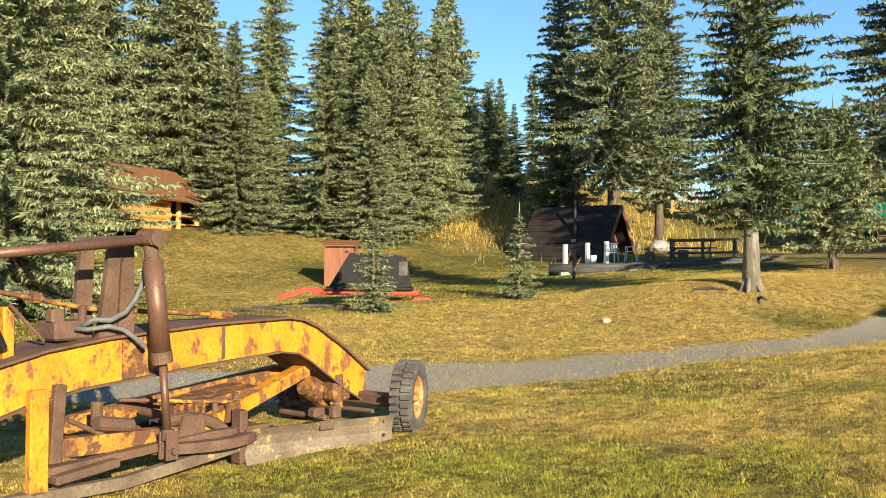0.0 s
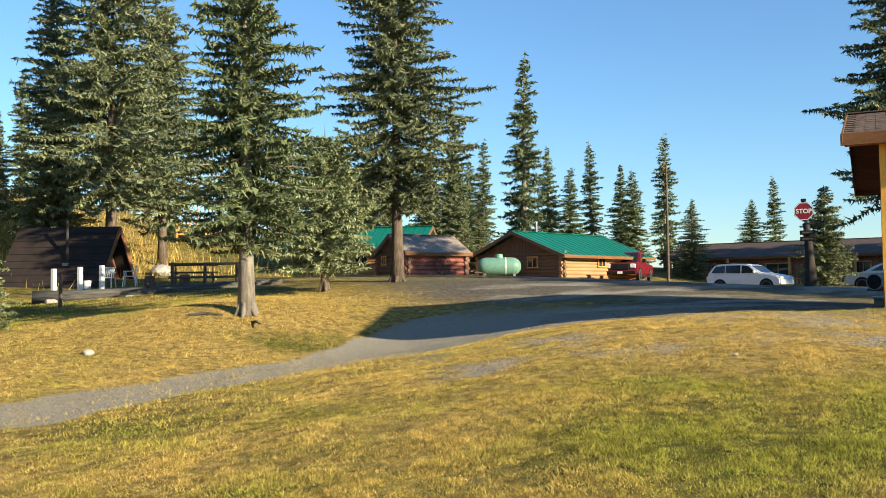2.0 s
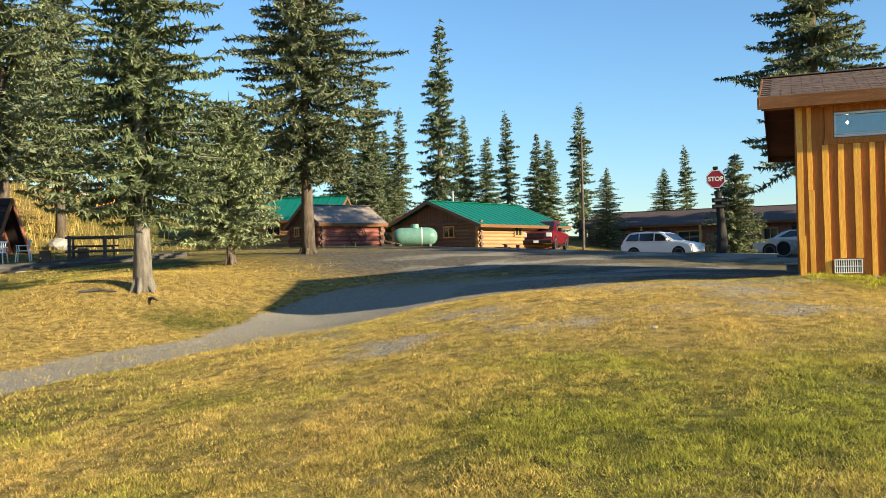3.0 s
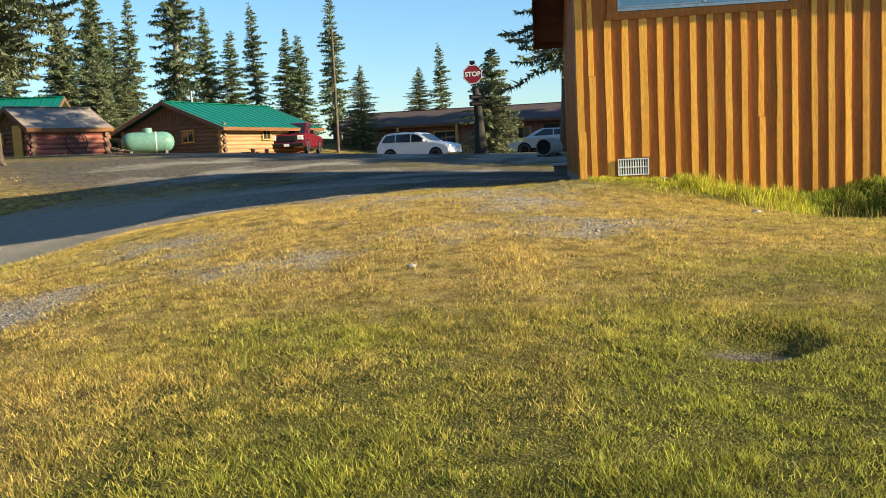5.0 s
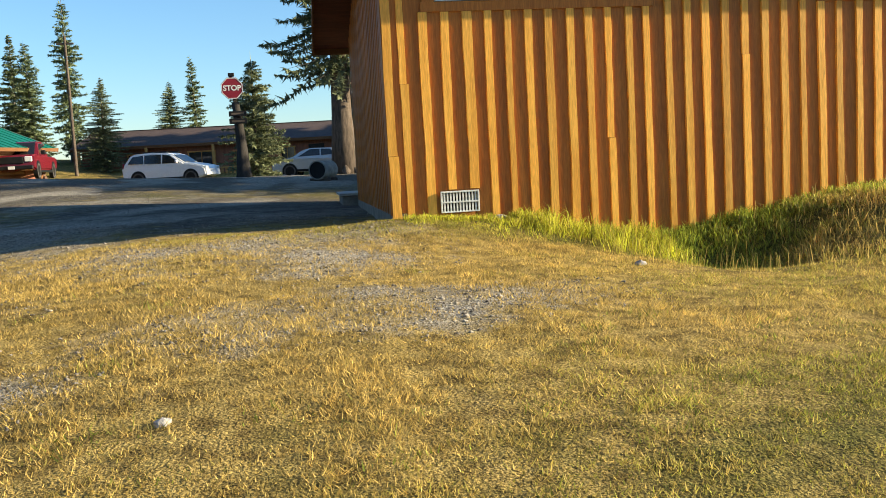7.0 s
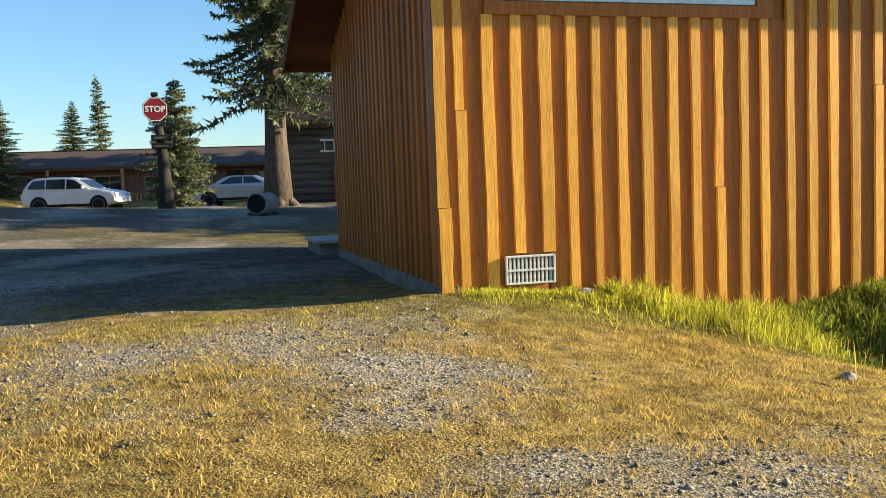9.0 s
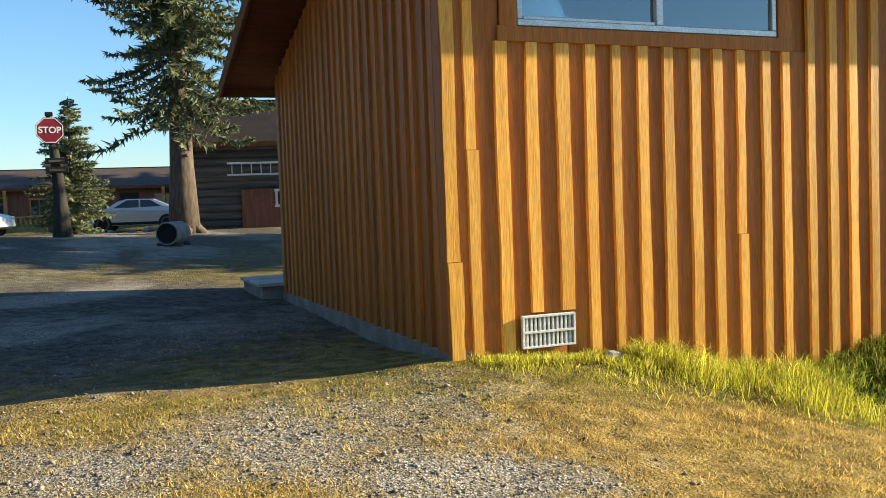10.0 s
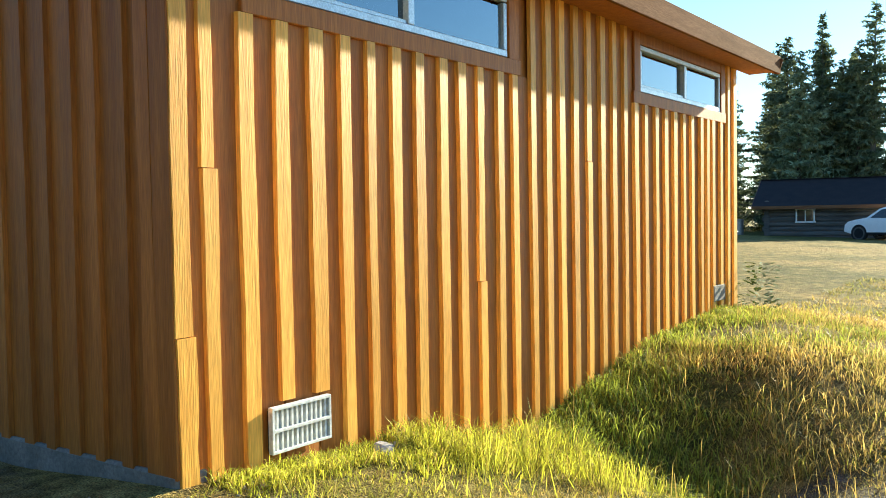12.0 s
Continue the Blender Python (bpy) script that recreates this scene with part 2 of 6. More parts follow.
def tube(bm, pts, r, n=8):
    """A bent pipe through points."""
    pts = [Vector(p) for p in pts]
    rings = []
    for i, p in enumerate(pts):
        d = (pts[min(i + 1, len(pts) - 1)] - pts[max(i - 1, 0)]).normalized()
        u = d.orthogonal().normalized()
        if rings:
            u = (last - d * last.dot(d)).normalized()
        last = u
        v = d.cross(u)
        rr = r[i] if isinstance(r, (list, tuple)) else r
        rings.append([bm.verts.new(p + (u * math.cos(k * 2 * math.pi / n) + v * math.sin(k * 2 * math.pi / n)) * rr) for k in range(n)])
    for a, b in zip(rings, rings[1:]):
        for k in range(n):
            bm.faces.new((a[k], a[(k + 1) % n], b[(k + 1) % n], b[k]))
    bm.faces.new(rings[0][::-1])
    bm.faces.new(rings[-1])
    return bm


# ---- the lie of the land ----
BASE = (1.044, -0.0337, 0.0420)
MOUNDS = [
    (-1, 16.5, 4, 0.16),
    (2.6, 16, 2.2, -0.27),
    (5.8, 16.8, 2.5, 0.45),
    (-8, 4, 5, -0.44),
    (-2.5, 13, 4, 0.26),
    (-4, 7.5, 5, 0.09),
    (-10.5, 13, 5, -0.53),
    (-14, 18, 6, -0.52),
    (-14.2, 18, 2.2, 0.59),
    (-10.5, 17.5, 2.5, -0.45),
    (-15, 26, 8, 0.26),
    (-20, 12, 8, 0.17),
    (-30, 25, 10, -0.73),
    (-36, 12, 10, -1.61),
    (-44, 14, 8, 0.93),
    (-46, 34, 12, -1.12),
    (-60, 42, 14, 5.87),
    (-18, 52, 10, -0.20),
    (-4, 42, 14, -0.70),
    (-52, 2, 14, 1.42),
    (4, 10, 8, -0.53),
    (0, 0, 8, -0.06),
    (20, 20, 20, -0.04),
    (-20, -5, 14, -1.93),
    (2, 26, 7, -0.38),
    (-40, 62, 18, 0.87),
    (-7, 58, 8, -1.10),
    (-13.5, 54, 4, -0.20),
    (-30, 48, 7, -1.47),
]


def vnoise(x, y, seed):
    """Smooth value noise, 0 to 1, one cell to the unit."""
    x, y = np.asarray(x, float), np.asarray(y, float)
    ix, iy = np.floor(x).astype(np.int64), np.floor(y).astype(np.int64)
    fx, fy = x - ix, y - iy
    fx, fy = fx * fx * (3 - 2 * fx), fy * fy * (3 - 2 * fy)

    def corner(a, b):
        h = (a * 374761393 + b * 668265263 + int(seed * 97) * 974711) & 0xFFFFFFFF
        h = ((h ^ (h >> 13)) * 1274126177) & 0xFFFFFFFF
        return ((h ^ (h >> 16)) & 0xFFFF) / 65535.0
    top = corner(ix, iy) * (1 - fx) + corner(ix + 1, iy) * fx
    low = corner(ix, iy + 1) * (1 - fx) + corner(ix + 1, iy + 1) * fx
    return top * (1 - fy) + low * fy


def lift(x, y):
    """Ground height; x and y may be arrays."""
    x, y = np.asarray(x, float), np.asarray(y, float)
    h = BASE[0] + BASE[1] * 40 * np.tanh(x / 40) + BASE[2] * 40 * np.tanh(y / 40)
    for cx, cy, r, a in MOUNDS:
        h = h + a * np.exp(-((x - cx) ** 2 + (y - cy) ** 2) / (2 * r * r))
    # small dips: a hollow by the wall, a hole in the lawn
    h = h - 0.24 * np.exp(-((x - 2.75) ** 2 / 0.5 + (y - 15.9) ** 2 / 0.5))
    h = h - 0.09 * np.exp(-(((x - 0.1) ** 2 / 0.10 + (y - 9.75) ** 2 / 0.05) ** 2))
    h = h + 0.06 * np.exp(-((x - 0.35) ** 2 / 0.5 + (y - 16.6) ** 2 / 0.5))
    h = h + 0.13 * np.exp(-((x + 0.45) ** 2 / 0.9 + (y - 16.9) ** 2 / 0.9))
    h = h + 0.16 * np.exp(-((x - 4.6) ** 2 / 1.6 + (y - 15.9) ** 2 / 0.7))
    h = h - 0.12 * np.exp(-((x - 2.55) ** 2 / 0.65 + (y - 15.5) ** 2 / 0.8))
    h = h + 0.03 * np.exp(-((x - 4.1) ** 2 / 0.7 + (y - 16.0) ** 2 / 0.9))
    # the bank against the wall, high by the vent and past the hollow
    h = h + 0.13 * np.exp(-((x - 0.9) ** 2 / 0.3 + (y - 17.0) ** 2 / 0.5))
    h = h - 0.07 * np.exp(-((x - 2.2) ** 2 / 0.25 + (y - 16.9) ** 2 / 0.5))
    h = h + 0.08 * np.exp(-((x - 5.8) ** 2 / 2.6 + (y - 16.7) ** 2 / 0.7))
    # trodden unevenness of the lawn
    near = np.exp(-(((x + 4) / 13) ** 4 + ((y - 10) / 13) ** 4))
    h = h + near * (0.040 * (vnoise(x * 0.8, y * 0.8, 1) - 0.5) + 0.028 * (vnoise(x * 1.9, y * 1.9, 2) - 0.5) + 0.02 * (vnoise(x * 3.4, y * 3.4, 3) - 0.5))
    return h


def gz(x, y):
    return float(lift(x, y))


ROAD = [(-60, -24), (-34, -12), (-20, -3), (-12.6, 4.5), (-10.6, 9.3), (-9.8, 14.3), (-8.3, 18.2), (-5.4, 21.2), (-2.6, 25.0), (-1.5, 32), (-3, 44), (-4, 52)]
TRACK = [(-3, 33), (-12, 33.5), (-20, 32.5), (-27, 33.5), (-38, 33), (-44, 27)]


def near_line(x, y, line):
    d = np.full(np.shape(x), 1e9)
    for (ax, ay), (bx, by) in zip(line, line[1:]):
        ux, uy = bx - ax, by - ay
        k = np.clip(((x - ax) * ux + (y - ay) * uy) / (ux * ux + uy * uy), 0, 1)
        d = np.minimum(d, np.hypot(x - ax - k * ux, y - ay - k * uy))
    return d


def bumpy(x, y, s, seed):
    """Patchy noise, about -1 to 1, in patches some 3 / s metres across."""
    q = s / 2.4
    return np.clip(1.5 * (2 * vnoise(x * q, y * q, seed) - 1) + 0.8 * (2 * vnoise(x * q * 2.3 + 9, y * q * 2.3, seed + 1) - 1), -1.2, 1.2)


def blob(x, y, cx, cy, rx, ry, turn=0.0):
    c, s = math.cos(turn), math.sin(turn)
    u, v = (x - cx) * c + (y - cy) * s, -(x - cx) * s + (y - cy) * c
    return np.clip(1.35 - np.hypot(u / rx, v / ry), 0, 1)


def covers(x, y):
    """Gravel, dry grass and bare earth, each 0 to 1; in the yard they also paint shade and sun strips."""
    w = 0.6 * bumpy(x, y, 0.9, 1.0) + 0.6 * bumpy(x, y, 2.4, 5.0)
    road = near_line(x, y, ROAD)
    half = np.where(y > 14, 1.05 + np.clip((y - 14) * 0.3, 0, 2.6), 1.05)
    gravel = np.clip((half - road) / 0.5 + 0.5 + 0.35 * w, 0, 1)
    gravel = np.maximum(gravel, np.clip((1.1 - near_line(x, y, TRACK)) / 0.6 + 0.5, 0, 1) * 0.75)
    yard = np.maximum(np.maximum(blob(x, y, -5, 39, 11, 15), blob(x, y, -2.5, 22, 3.0, 4.0)), blob(x, y, -7.5, 25.5, 5.0, 4.6))
    gravel = np.where(y > 19, gravel * np.clip(1 - (y - 19) / 4, 0.0, 1), gravel)
    # gravel stripes beside the road paint the sun strips across the yard
    gravel = np.maximum(gravel, yard * (0.42 + 0.34 * np.sin(road * 2.2 + 1.2 * w)))
    gravel = np.maximum(gravel, blob(x, y, -4.2, 14.2, 3.2, 1.7, 0.5) * (0.60 + 0.4 * w))
    gravel = np.maximum(gravel, blob(x, y, -2.4, 15.3, 2.9, 1.7, 0.6) * (0.60 + 0.42 * w))
    gravel = np.maximum(gravel, blob(x, y, -4.6, 11.6, 2.6, 1.0, 0.4) * (0.50 + 0.5 * w))
    gravel = np.maximum(gravel, blob(x, y, -1.3, 16.2, 1.5, 0.9, 0.1) * (0.72 + 0.4 * w))
    gravel = np.maximum(gravel, blob(x, y, -1.0, 13.2, 2.4, 0.8, 0.2) * (0.52 + 0.3 * w))
    gravel = np.maximum(gravel, blob(x, y, -3.2, 18.8, 3.4, 2.6, 0.5) * (0.52 + 0.35 * w))
    gravel = np.maximum(gravel, np.maximum(blob(x, y, 6.9, 13.6, 2.4, 1.3), blob(x, y, 6.0, 14.9, 1.3, 0.7)) * (0.62 + 0.3 * w))
    dry = 0.51 + 0.12 * bumpy(x, y, 0.35, 4) + 0.13 * bumpy(x, y, 1.1, 9)
    dry = dry + 0.45 * blob(x, y, -3.4, 13.2, 6, 2.7, 0.35) + 0.25 * blob(x, y, -15, 13, 6, 9) + 0.35 * blob(x, y, -13, 20, 6, 5)
    dry = dry - 0.16 * blob(x, y, -3.2, 4.0, 6.5, 3.6, 0.8) - 0.10 * blob(x, y, 0.8, 9.6, 3.6, 2.0, 0.15) + 0.35 * blob(x, y, -4, 15.8, 3.5, 2.0) - 0.45 * blob(x, y, -12.0, 16.8, 1.5, 0.8, 0.4) - 0.3 * blob(x, y, -24, 17, 4, 3)
    dry = dry + 0.25 * blob(x, y, -7, 7.2, 3, 1.6, 0.4) + 0.35 * blob(x, y, -45, 34, 12, 8)
    dry = dry - 0.5 * blob(x, y, 1.5, 16.6, 3.5, 0.7)
    earth = 0.55 * np.clip(bumpy(x, y, 3.2, 31) - 0.72, 0, 1) * (y < 17) + 1.1 * blob(x, y, 0.06, 9.62, 0.28, 0.20) + 0.6 * blob(x, y, 2.4, 15.2, 0.9, 0.8) + 0.35 * blob(x, y, 4.6, 15.2, 0.7, 0.35)
    for tx, ty in ((-13.6, 17.6), (-14.8, 26.8), (-33, 32), (-43, 21), (-24.7, 4.2)):
        earth = earth + 0.3 * blob(x, y, tx, ty, 1.5, 1.3)
    # bare yard ground, laid as dark earth to put the yard's shade in too
    earth = earth + 0.95 * np.maximum(np.maximum(blob(x, y, -6, 40, 14, 17), blob(x, y, -2.5, 22, 3.5, 4.5)), blob(x, y, -9, 26, 6, 5))
    return np.clip(gravel, 0, 1), np.clip(dry, 0, 1), np.clip(earth, 0, 1)


def graded(lo, hi, a, b, step, grow):
    """Coordinates: even between a and b, then growing out to lo and hi."""
    mid = list(np.arange(a, b, step))
    up, s = [b], step
    while up[-1] < hi:
        s *= grow
        up.append(up[-1] + s)
    down, s = [], step
    x = a
    while x > lo:
        s *= grow
        x -= s
        down.append(x)
    return np.array(down[::-1] + mid + up)


def raw_mesh(name, verts, faces, material, smooth=False):
    """A mesh straight from arrays; faces all of one size."""
    me = bpy.data.meshes.new(name)
    k = faces.shape[1]
    me.vertices.add(len(verts))
    me.vertices.foreach_set("co", np.ascontiguousarray(verts, np.float32).ravel())
    me.loops.add(faces.size)
    me.loops.foreach_set("vertex_index", np.ascontiguousarray(faces, np.int32).ravel())
    me.polygons.add(len(faces))
    me.polygons.foreach_set("loop_start", np.arange(0, faces.size, k, dtype=np.int32))
    if smooth:
        me.polygons.foreach_set("use_smooth", np.ones(len(faces), bool))
    me.update(calc_edges=True)
    me.materials.append(material)
    return me


gx, gy = graded(-900, 900, -13, 7, 0.14, 1.07), graded(-900, 900, -1, 22, 0.14, 1.07)
GX, GY = np.meshgrid(gx, gy)
X1, Y1 = GX.ravel(), GY.ravel()
idx = np.arange(len(X1)).reshape(GX.shape)
quads = np.stack([idx[:-1, :-1], idx[:-1, 1:], idx[1:, 1:], idx[1:, :-1]], -1).reshape(-1, 4)
gmesh = raw_mesh("ground", np.stack([X1, Y1, lift(X1, Y1)], 1), quads, M_GROUND, True)
lay = gmesh.color_attributes.new("cover", "FLOAT_COLOR", "POINT")
lay.data.foreach_set("color", np.stack([*covers(X1, Y1), np.ones(len(X1))], 1).astype(np.float32).ravel())
tagged(new("ground", gmesh), "uneven lawn of green and straw grass with gravel drive", "ground", kind="structure")


# ---- grass blades and stones ----
def blades_mat():
    m = bpy.data.materials.new("grass_blades")
    m.use_nodes = True
    nt = m.node_tree
    bs = nt.nodes["Principled BSDF"]
    bs.inputs["Roughness"].default_value = 0.6
    bs.inputs["Specular IOR Level"].default_value = 0.2
    at = nt.nodes.new("ShaderNodeVertexColor")
    at.layer_name = "tone"
    lnk(nt, at.outputs[0], bs.inputs["Base Color"])
    tr = nt.nodes.new("ShaderNodeBsdfTranslucent")
    lnk(nt, at.outputs[0], tr.inputs["Color"])
    mx = nt.nodes.new("ShaderNodeMixShader")
    mx.inputs[0].default_value = 0.42
    lnk(nt, bs.outputs[0], mx.inputs[1])
    lnk(nt, tr.outputs[0], mx.inputs[2])
    lnk(nt, mx.outputs[0], nt.nodes["Material Output"].inputs[0])
    return m


M_BLADES = blades_mat()
rng = np.random.default_rng(7)


def grass(name, label, px, py, height, width, fresh, lean=0.5, leaf=(0.31, 0.305, 0.044), bend=False, straw=(0.68, 0.48, 0.14)):
    """One triangle a blade, or two where it bends over; fresh 0 to 1 runs from straw to green."""
    n = len(px)
    a = rng.uniform(0, 2 * np.pi, n)
    b = rng.uniform(0, 2 * np.pi, n)
    z = lift(px, py)
    ln = lean * rng.uniform(0.25, 2.0, n)
    hgt = height * rng.uniform(0.5, 1.35, n) * np.clip(0.9 + 0.25 * bumpy(px, py, 4.3, 2) + 0.3 * bumpy(px, py, 18.0, 7), 0.4, 1.6) * 1.15 / np.sqrt(1 + 0.6 * ln * ln)
    w = width * rng.uniform(0.6, 1.4, n)
    base = np.stack([px, py, z - 0.005], 1)
    side = np.stack([np.cos(a) * w, np.sin(a) * w, np.zeros(n)], 1) / 2
    if bend:
        mid = base + np.stack([np.cos(b) * hgt * ln * 0.35, np.sin(b) * hgt * ln * 0.35, hgt * 0.75], 1)
        tip = base + np.stack([np.cos(b) * hgt * ln, np.sin(b) * hgt * ln, hgt * rng.uniform(0.6, 1.15, n)], 1)
        verts = np.stack([base - side, base + side, mid + side * 0.7, mid + side * 0.7, mid - side * 0.7, base - side, mid - side * 0.7, mid + side * 0.7, tip], 1).reshape(-1, 3)
    else:
        tip = base + np.stack([np.cos(b) * hgt * ln, np.sin(b) * hgt * ln, hgt], 1)
        verts = np.stack([base - side, base + side, tip], 1).reshape(-1, 3)
    me = raw_mesh(name, verts, np.arange(len(verts)).reshape(-1, 3), M_BLADES)
    pale = np.array(straw) * rng.uniform(0.25, 1.4, (n, 1))
    green = np.array(leaf) * rng.uniform(0.2, 1.9, (n, 1))
    patch = np.clip(1.0 + 0.22 * bumpy(px, py, 26.0, 21) + 0.07 * bumpy(px, py, 5.0, 23), 0.5, 1.5)[:, None]
    f = np.clip(fresh + rng.normal(0, 0.25, n), 0, 1)[:, None]
    f = f * f * (3 - 2 * f)
    c = (pale * (1 - f) + green * f) * patch
    c = np.concatenate([c, np.ones((n, 1))], 1)
    lay = me.color_attributes.new("tone", "FLOAT_COLOR", "POINT")
    lay.data.foreach_set("color", np.repeat(c, len(verts) // n, 0).astype(np.float32).ravel())
    return tagged(new(name, me), label, "grass", kind="stuff")


def inside_shed(x, y):
    return (x > -0.5) & (x < 7.0) & (y > 17.06) & (y < 23.6)


def lawn(n, x0, x1, y0, y1, height, width):
    x, y = rng.uniform(x0, x1, n), rng.uniform(y0, y1, n)
    g, d, e = covers(x, y)
    clump = np.clip(0.6 + 0.35 * bumpy(x, y, 7.0, 3) + 0.5 * bumpy(x, y, 28, 5), 0, 1)
    keep = (rng.uniform(0, 1, n) < (1 - np.where(y < 16.4, 0.78, 0.96) * np.clip(g * 1.5 - 0.2, 0, 1)) * (1 - 0.8 * e) * (0.25 + 0.75 * clump)) & ~inside_shed(x, y) & (np.hypot((x - 0.06) / 0.28, (y - 9.64) / 0.19) > 1)
    return x[keep], y[keep], 1.08 - d[keep] * 1.25 + 0.25 * bumpy(x[keep], y[keep], 2.1, 6), height, width


for k, (n, x0, x1, y0, y1, hh, ww) in enumerate((
        (1300000, -6.8, 4.0, 3.0, 17.0, 0.026, 0.0056), (330000, -4.2, 2.6, 5.0, 10.5, 0.028, 0.0048), (300000, -11, -3, -2, 8, 0.030, 0.007), (330000, -20, -6.5, 7, 22, 0.036, 0.009),
        (240000, -42, -12, -2, 24, 0.045, 0.014), (50000, 3, 16, 4, 17.5, 0.06, 0.016))):
    x, y, fr, hh, ww = lawn(n, x0, x1, y0, y1, hh, ww)
    grass("lawn_grass", "short mown grass in green and straw tones", x, y, hh, ww, fr, 0.9)

# tall fresh grass along the wall and on the mound
n = 20000
x = rng.uniform(-0.35, 2.3, n)
y = 17.03 - np.abs(rng.normal(0, 0.20 + 0.12 * np.clip(x, 0, 1.5), n))
k = bumpy(x, y, 6.0, 14) > rng.uniform(-1.1, 0.7, n)
x, y = x[k], y[k]
grass("tall_grass", "tall yellow-green grass growing along the shed wall", x, y, 0.06 + 0.10 * np.clip(x - 0.3, 0, 1), 0.0055, 0.98 - 0.3 * rng.uniform(0, 1, len(x)), 0.8, (0.44, 0.44, 0.035), True)
n = 44000
x = rng.uniform(2.2, 7.6, n)
y = 17.03 - rng.uniform(0, 1, n) ** 1.5 * 2.3
k = (np.hypot((x - 2.35) / 1.1, y - 15.2) > 0.6) & (bumpy(x, y, 3.4, 15) > rng.uniform(-1.3, 0.8, n))
x, y = x[k], y[k]
grass("mound_grass", "rough arching grass in green and straw on the mound", x, y, 0.095 - 0.012 * np.clip(x - 4, 0, 3), 0.007, 0.42 + 0.45 * bumpy(x, y, 1.8, 1) + 0.25 * np.clip(y - 16.2, -1, 1), 0.95, (0.30, 0.34, 0.04), True)
n = 260
x = np.concatenate([rng.uniform(2.0, 7.2, n), rng.normal(2.5, 0.5, 60)])
y = np.concatenate([rng.uniform(14.8, 16.9, n), rng.normal(14.9, 0.2, 60)])
grass("seed_grass", "long dry grass stalks with bent tips", x, y, 0.20, 0.004, 0.2 * np.ones(len(x)), 0.35, bend=True)
n = 18000
x, y = rng.normal(-47, 7, n), rng.normal(35, 4, n)
grass("bank_grass", "high golden grass on the bank below the trees", x, y, 0.42, 0.03, 0.15 * np.ones(n), 0.3)


# darker tufts standing in the lawn
n = 700
cx_, cy_ = rng.uniform(-8, 3.5, n), rng.uniform(2.5, 14.5, n)
g_, d_, e_ = covers(cx_, cy_)
ok = (g_ < 0.3) & (np.hypot(cx_ - 0.06, cy_ - 9.66) > 0.75) & (rng.uniform(0, 1, n) > d_ * 0.8)
cx_, cy_ = np.repeat(cx_[ok], 55), np.repeat(cy_[ok], 55)
rr_ = np.repeat(rng.uniform(0.05, 0.16, ok.sum()), 55)
x, y = cx_ + rng.normal(0, 1, len(cx_)) * rr_, cy_ + rng.normal(0, 1, len(cx_)) * rr_ * 0.7
grass("grass_tufts", "thicker green tufts standing in the lawn", x, y, 0.036, 0.006, 0.85 * np.ones(len(x)), 0.7, (0.20, 0.24, 0.03))


def gravel_stones():
    n = 150000
    x, y = rng.uniform(-7, 1.2, n), rng.uniform(10.8, 19.8, n)
    g = covers(x, y)[0]
    k = (rng.uniform(0, 1, n) < np.clip(g * 1.6 - 0.3, 0, 1)) & ~inside_shed(x, y)
    x, y = x[k], y[k]
    n = len(x)
    r = rng.gamma(2.0, 0.0023, n).clip(0.0025, 0.018)
    octa = np.array([(1, 0, 0), (-1, 0, 0), (0, 1, 0), (0, -1, 0), (0, 0, 1), (0, 0, -1)], float)
    tri = np.array([(0, 2, 4), (2, 1, 4), (1, 3, 4), (3, 0, 4), (2, 0, 5), (1, 2, 5), (3, 1, 5), (0, 3, 5)])
    v = octa[None] * (r[:, None, None] * rng.uniform(0.6, 1.3, (n, 6, 1))) + rng.normal(0, 0.25, (n, 6, 3)) * r[:, None, None]
    v[:, :, 2] *= 0.7
    v += np.stack([x, y, lift(x, y) + r * 0.25], 1)[:, None]
    f = (tri[None] + 6 * np.arange(n)[:, None, None]).reshape(-1, 3)
    return raw_mesh("gravel", v.reshape(-1, 3), f, mat("loose_gravel", (0.42, 0.36, 0.285), (0.10, 0.085, 0.068), 0.9, scale=14, fine=80, coords="Object"))


tagged(new("gravel", gravel_stones()), "loose grey gravel scattered on the drive", "gravel", kind="stuff")


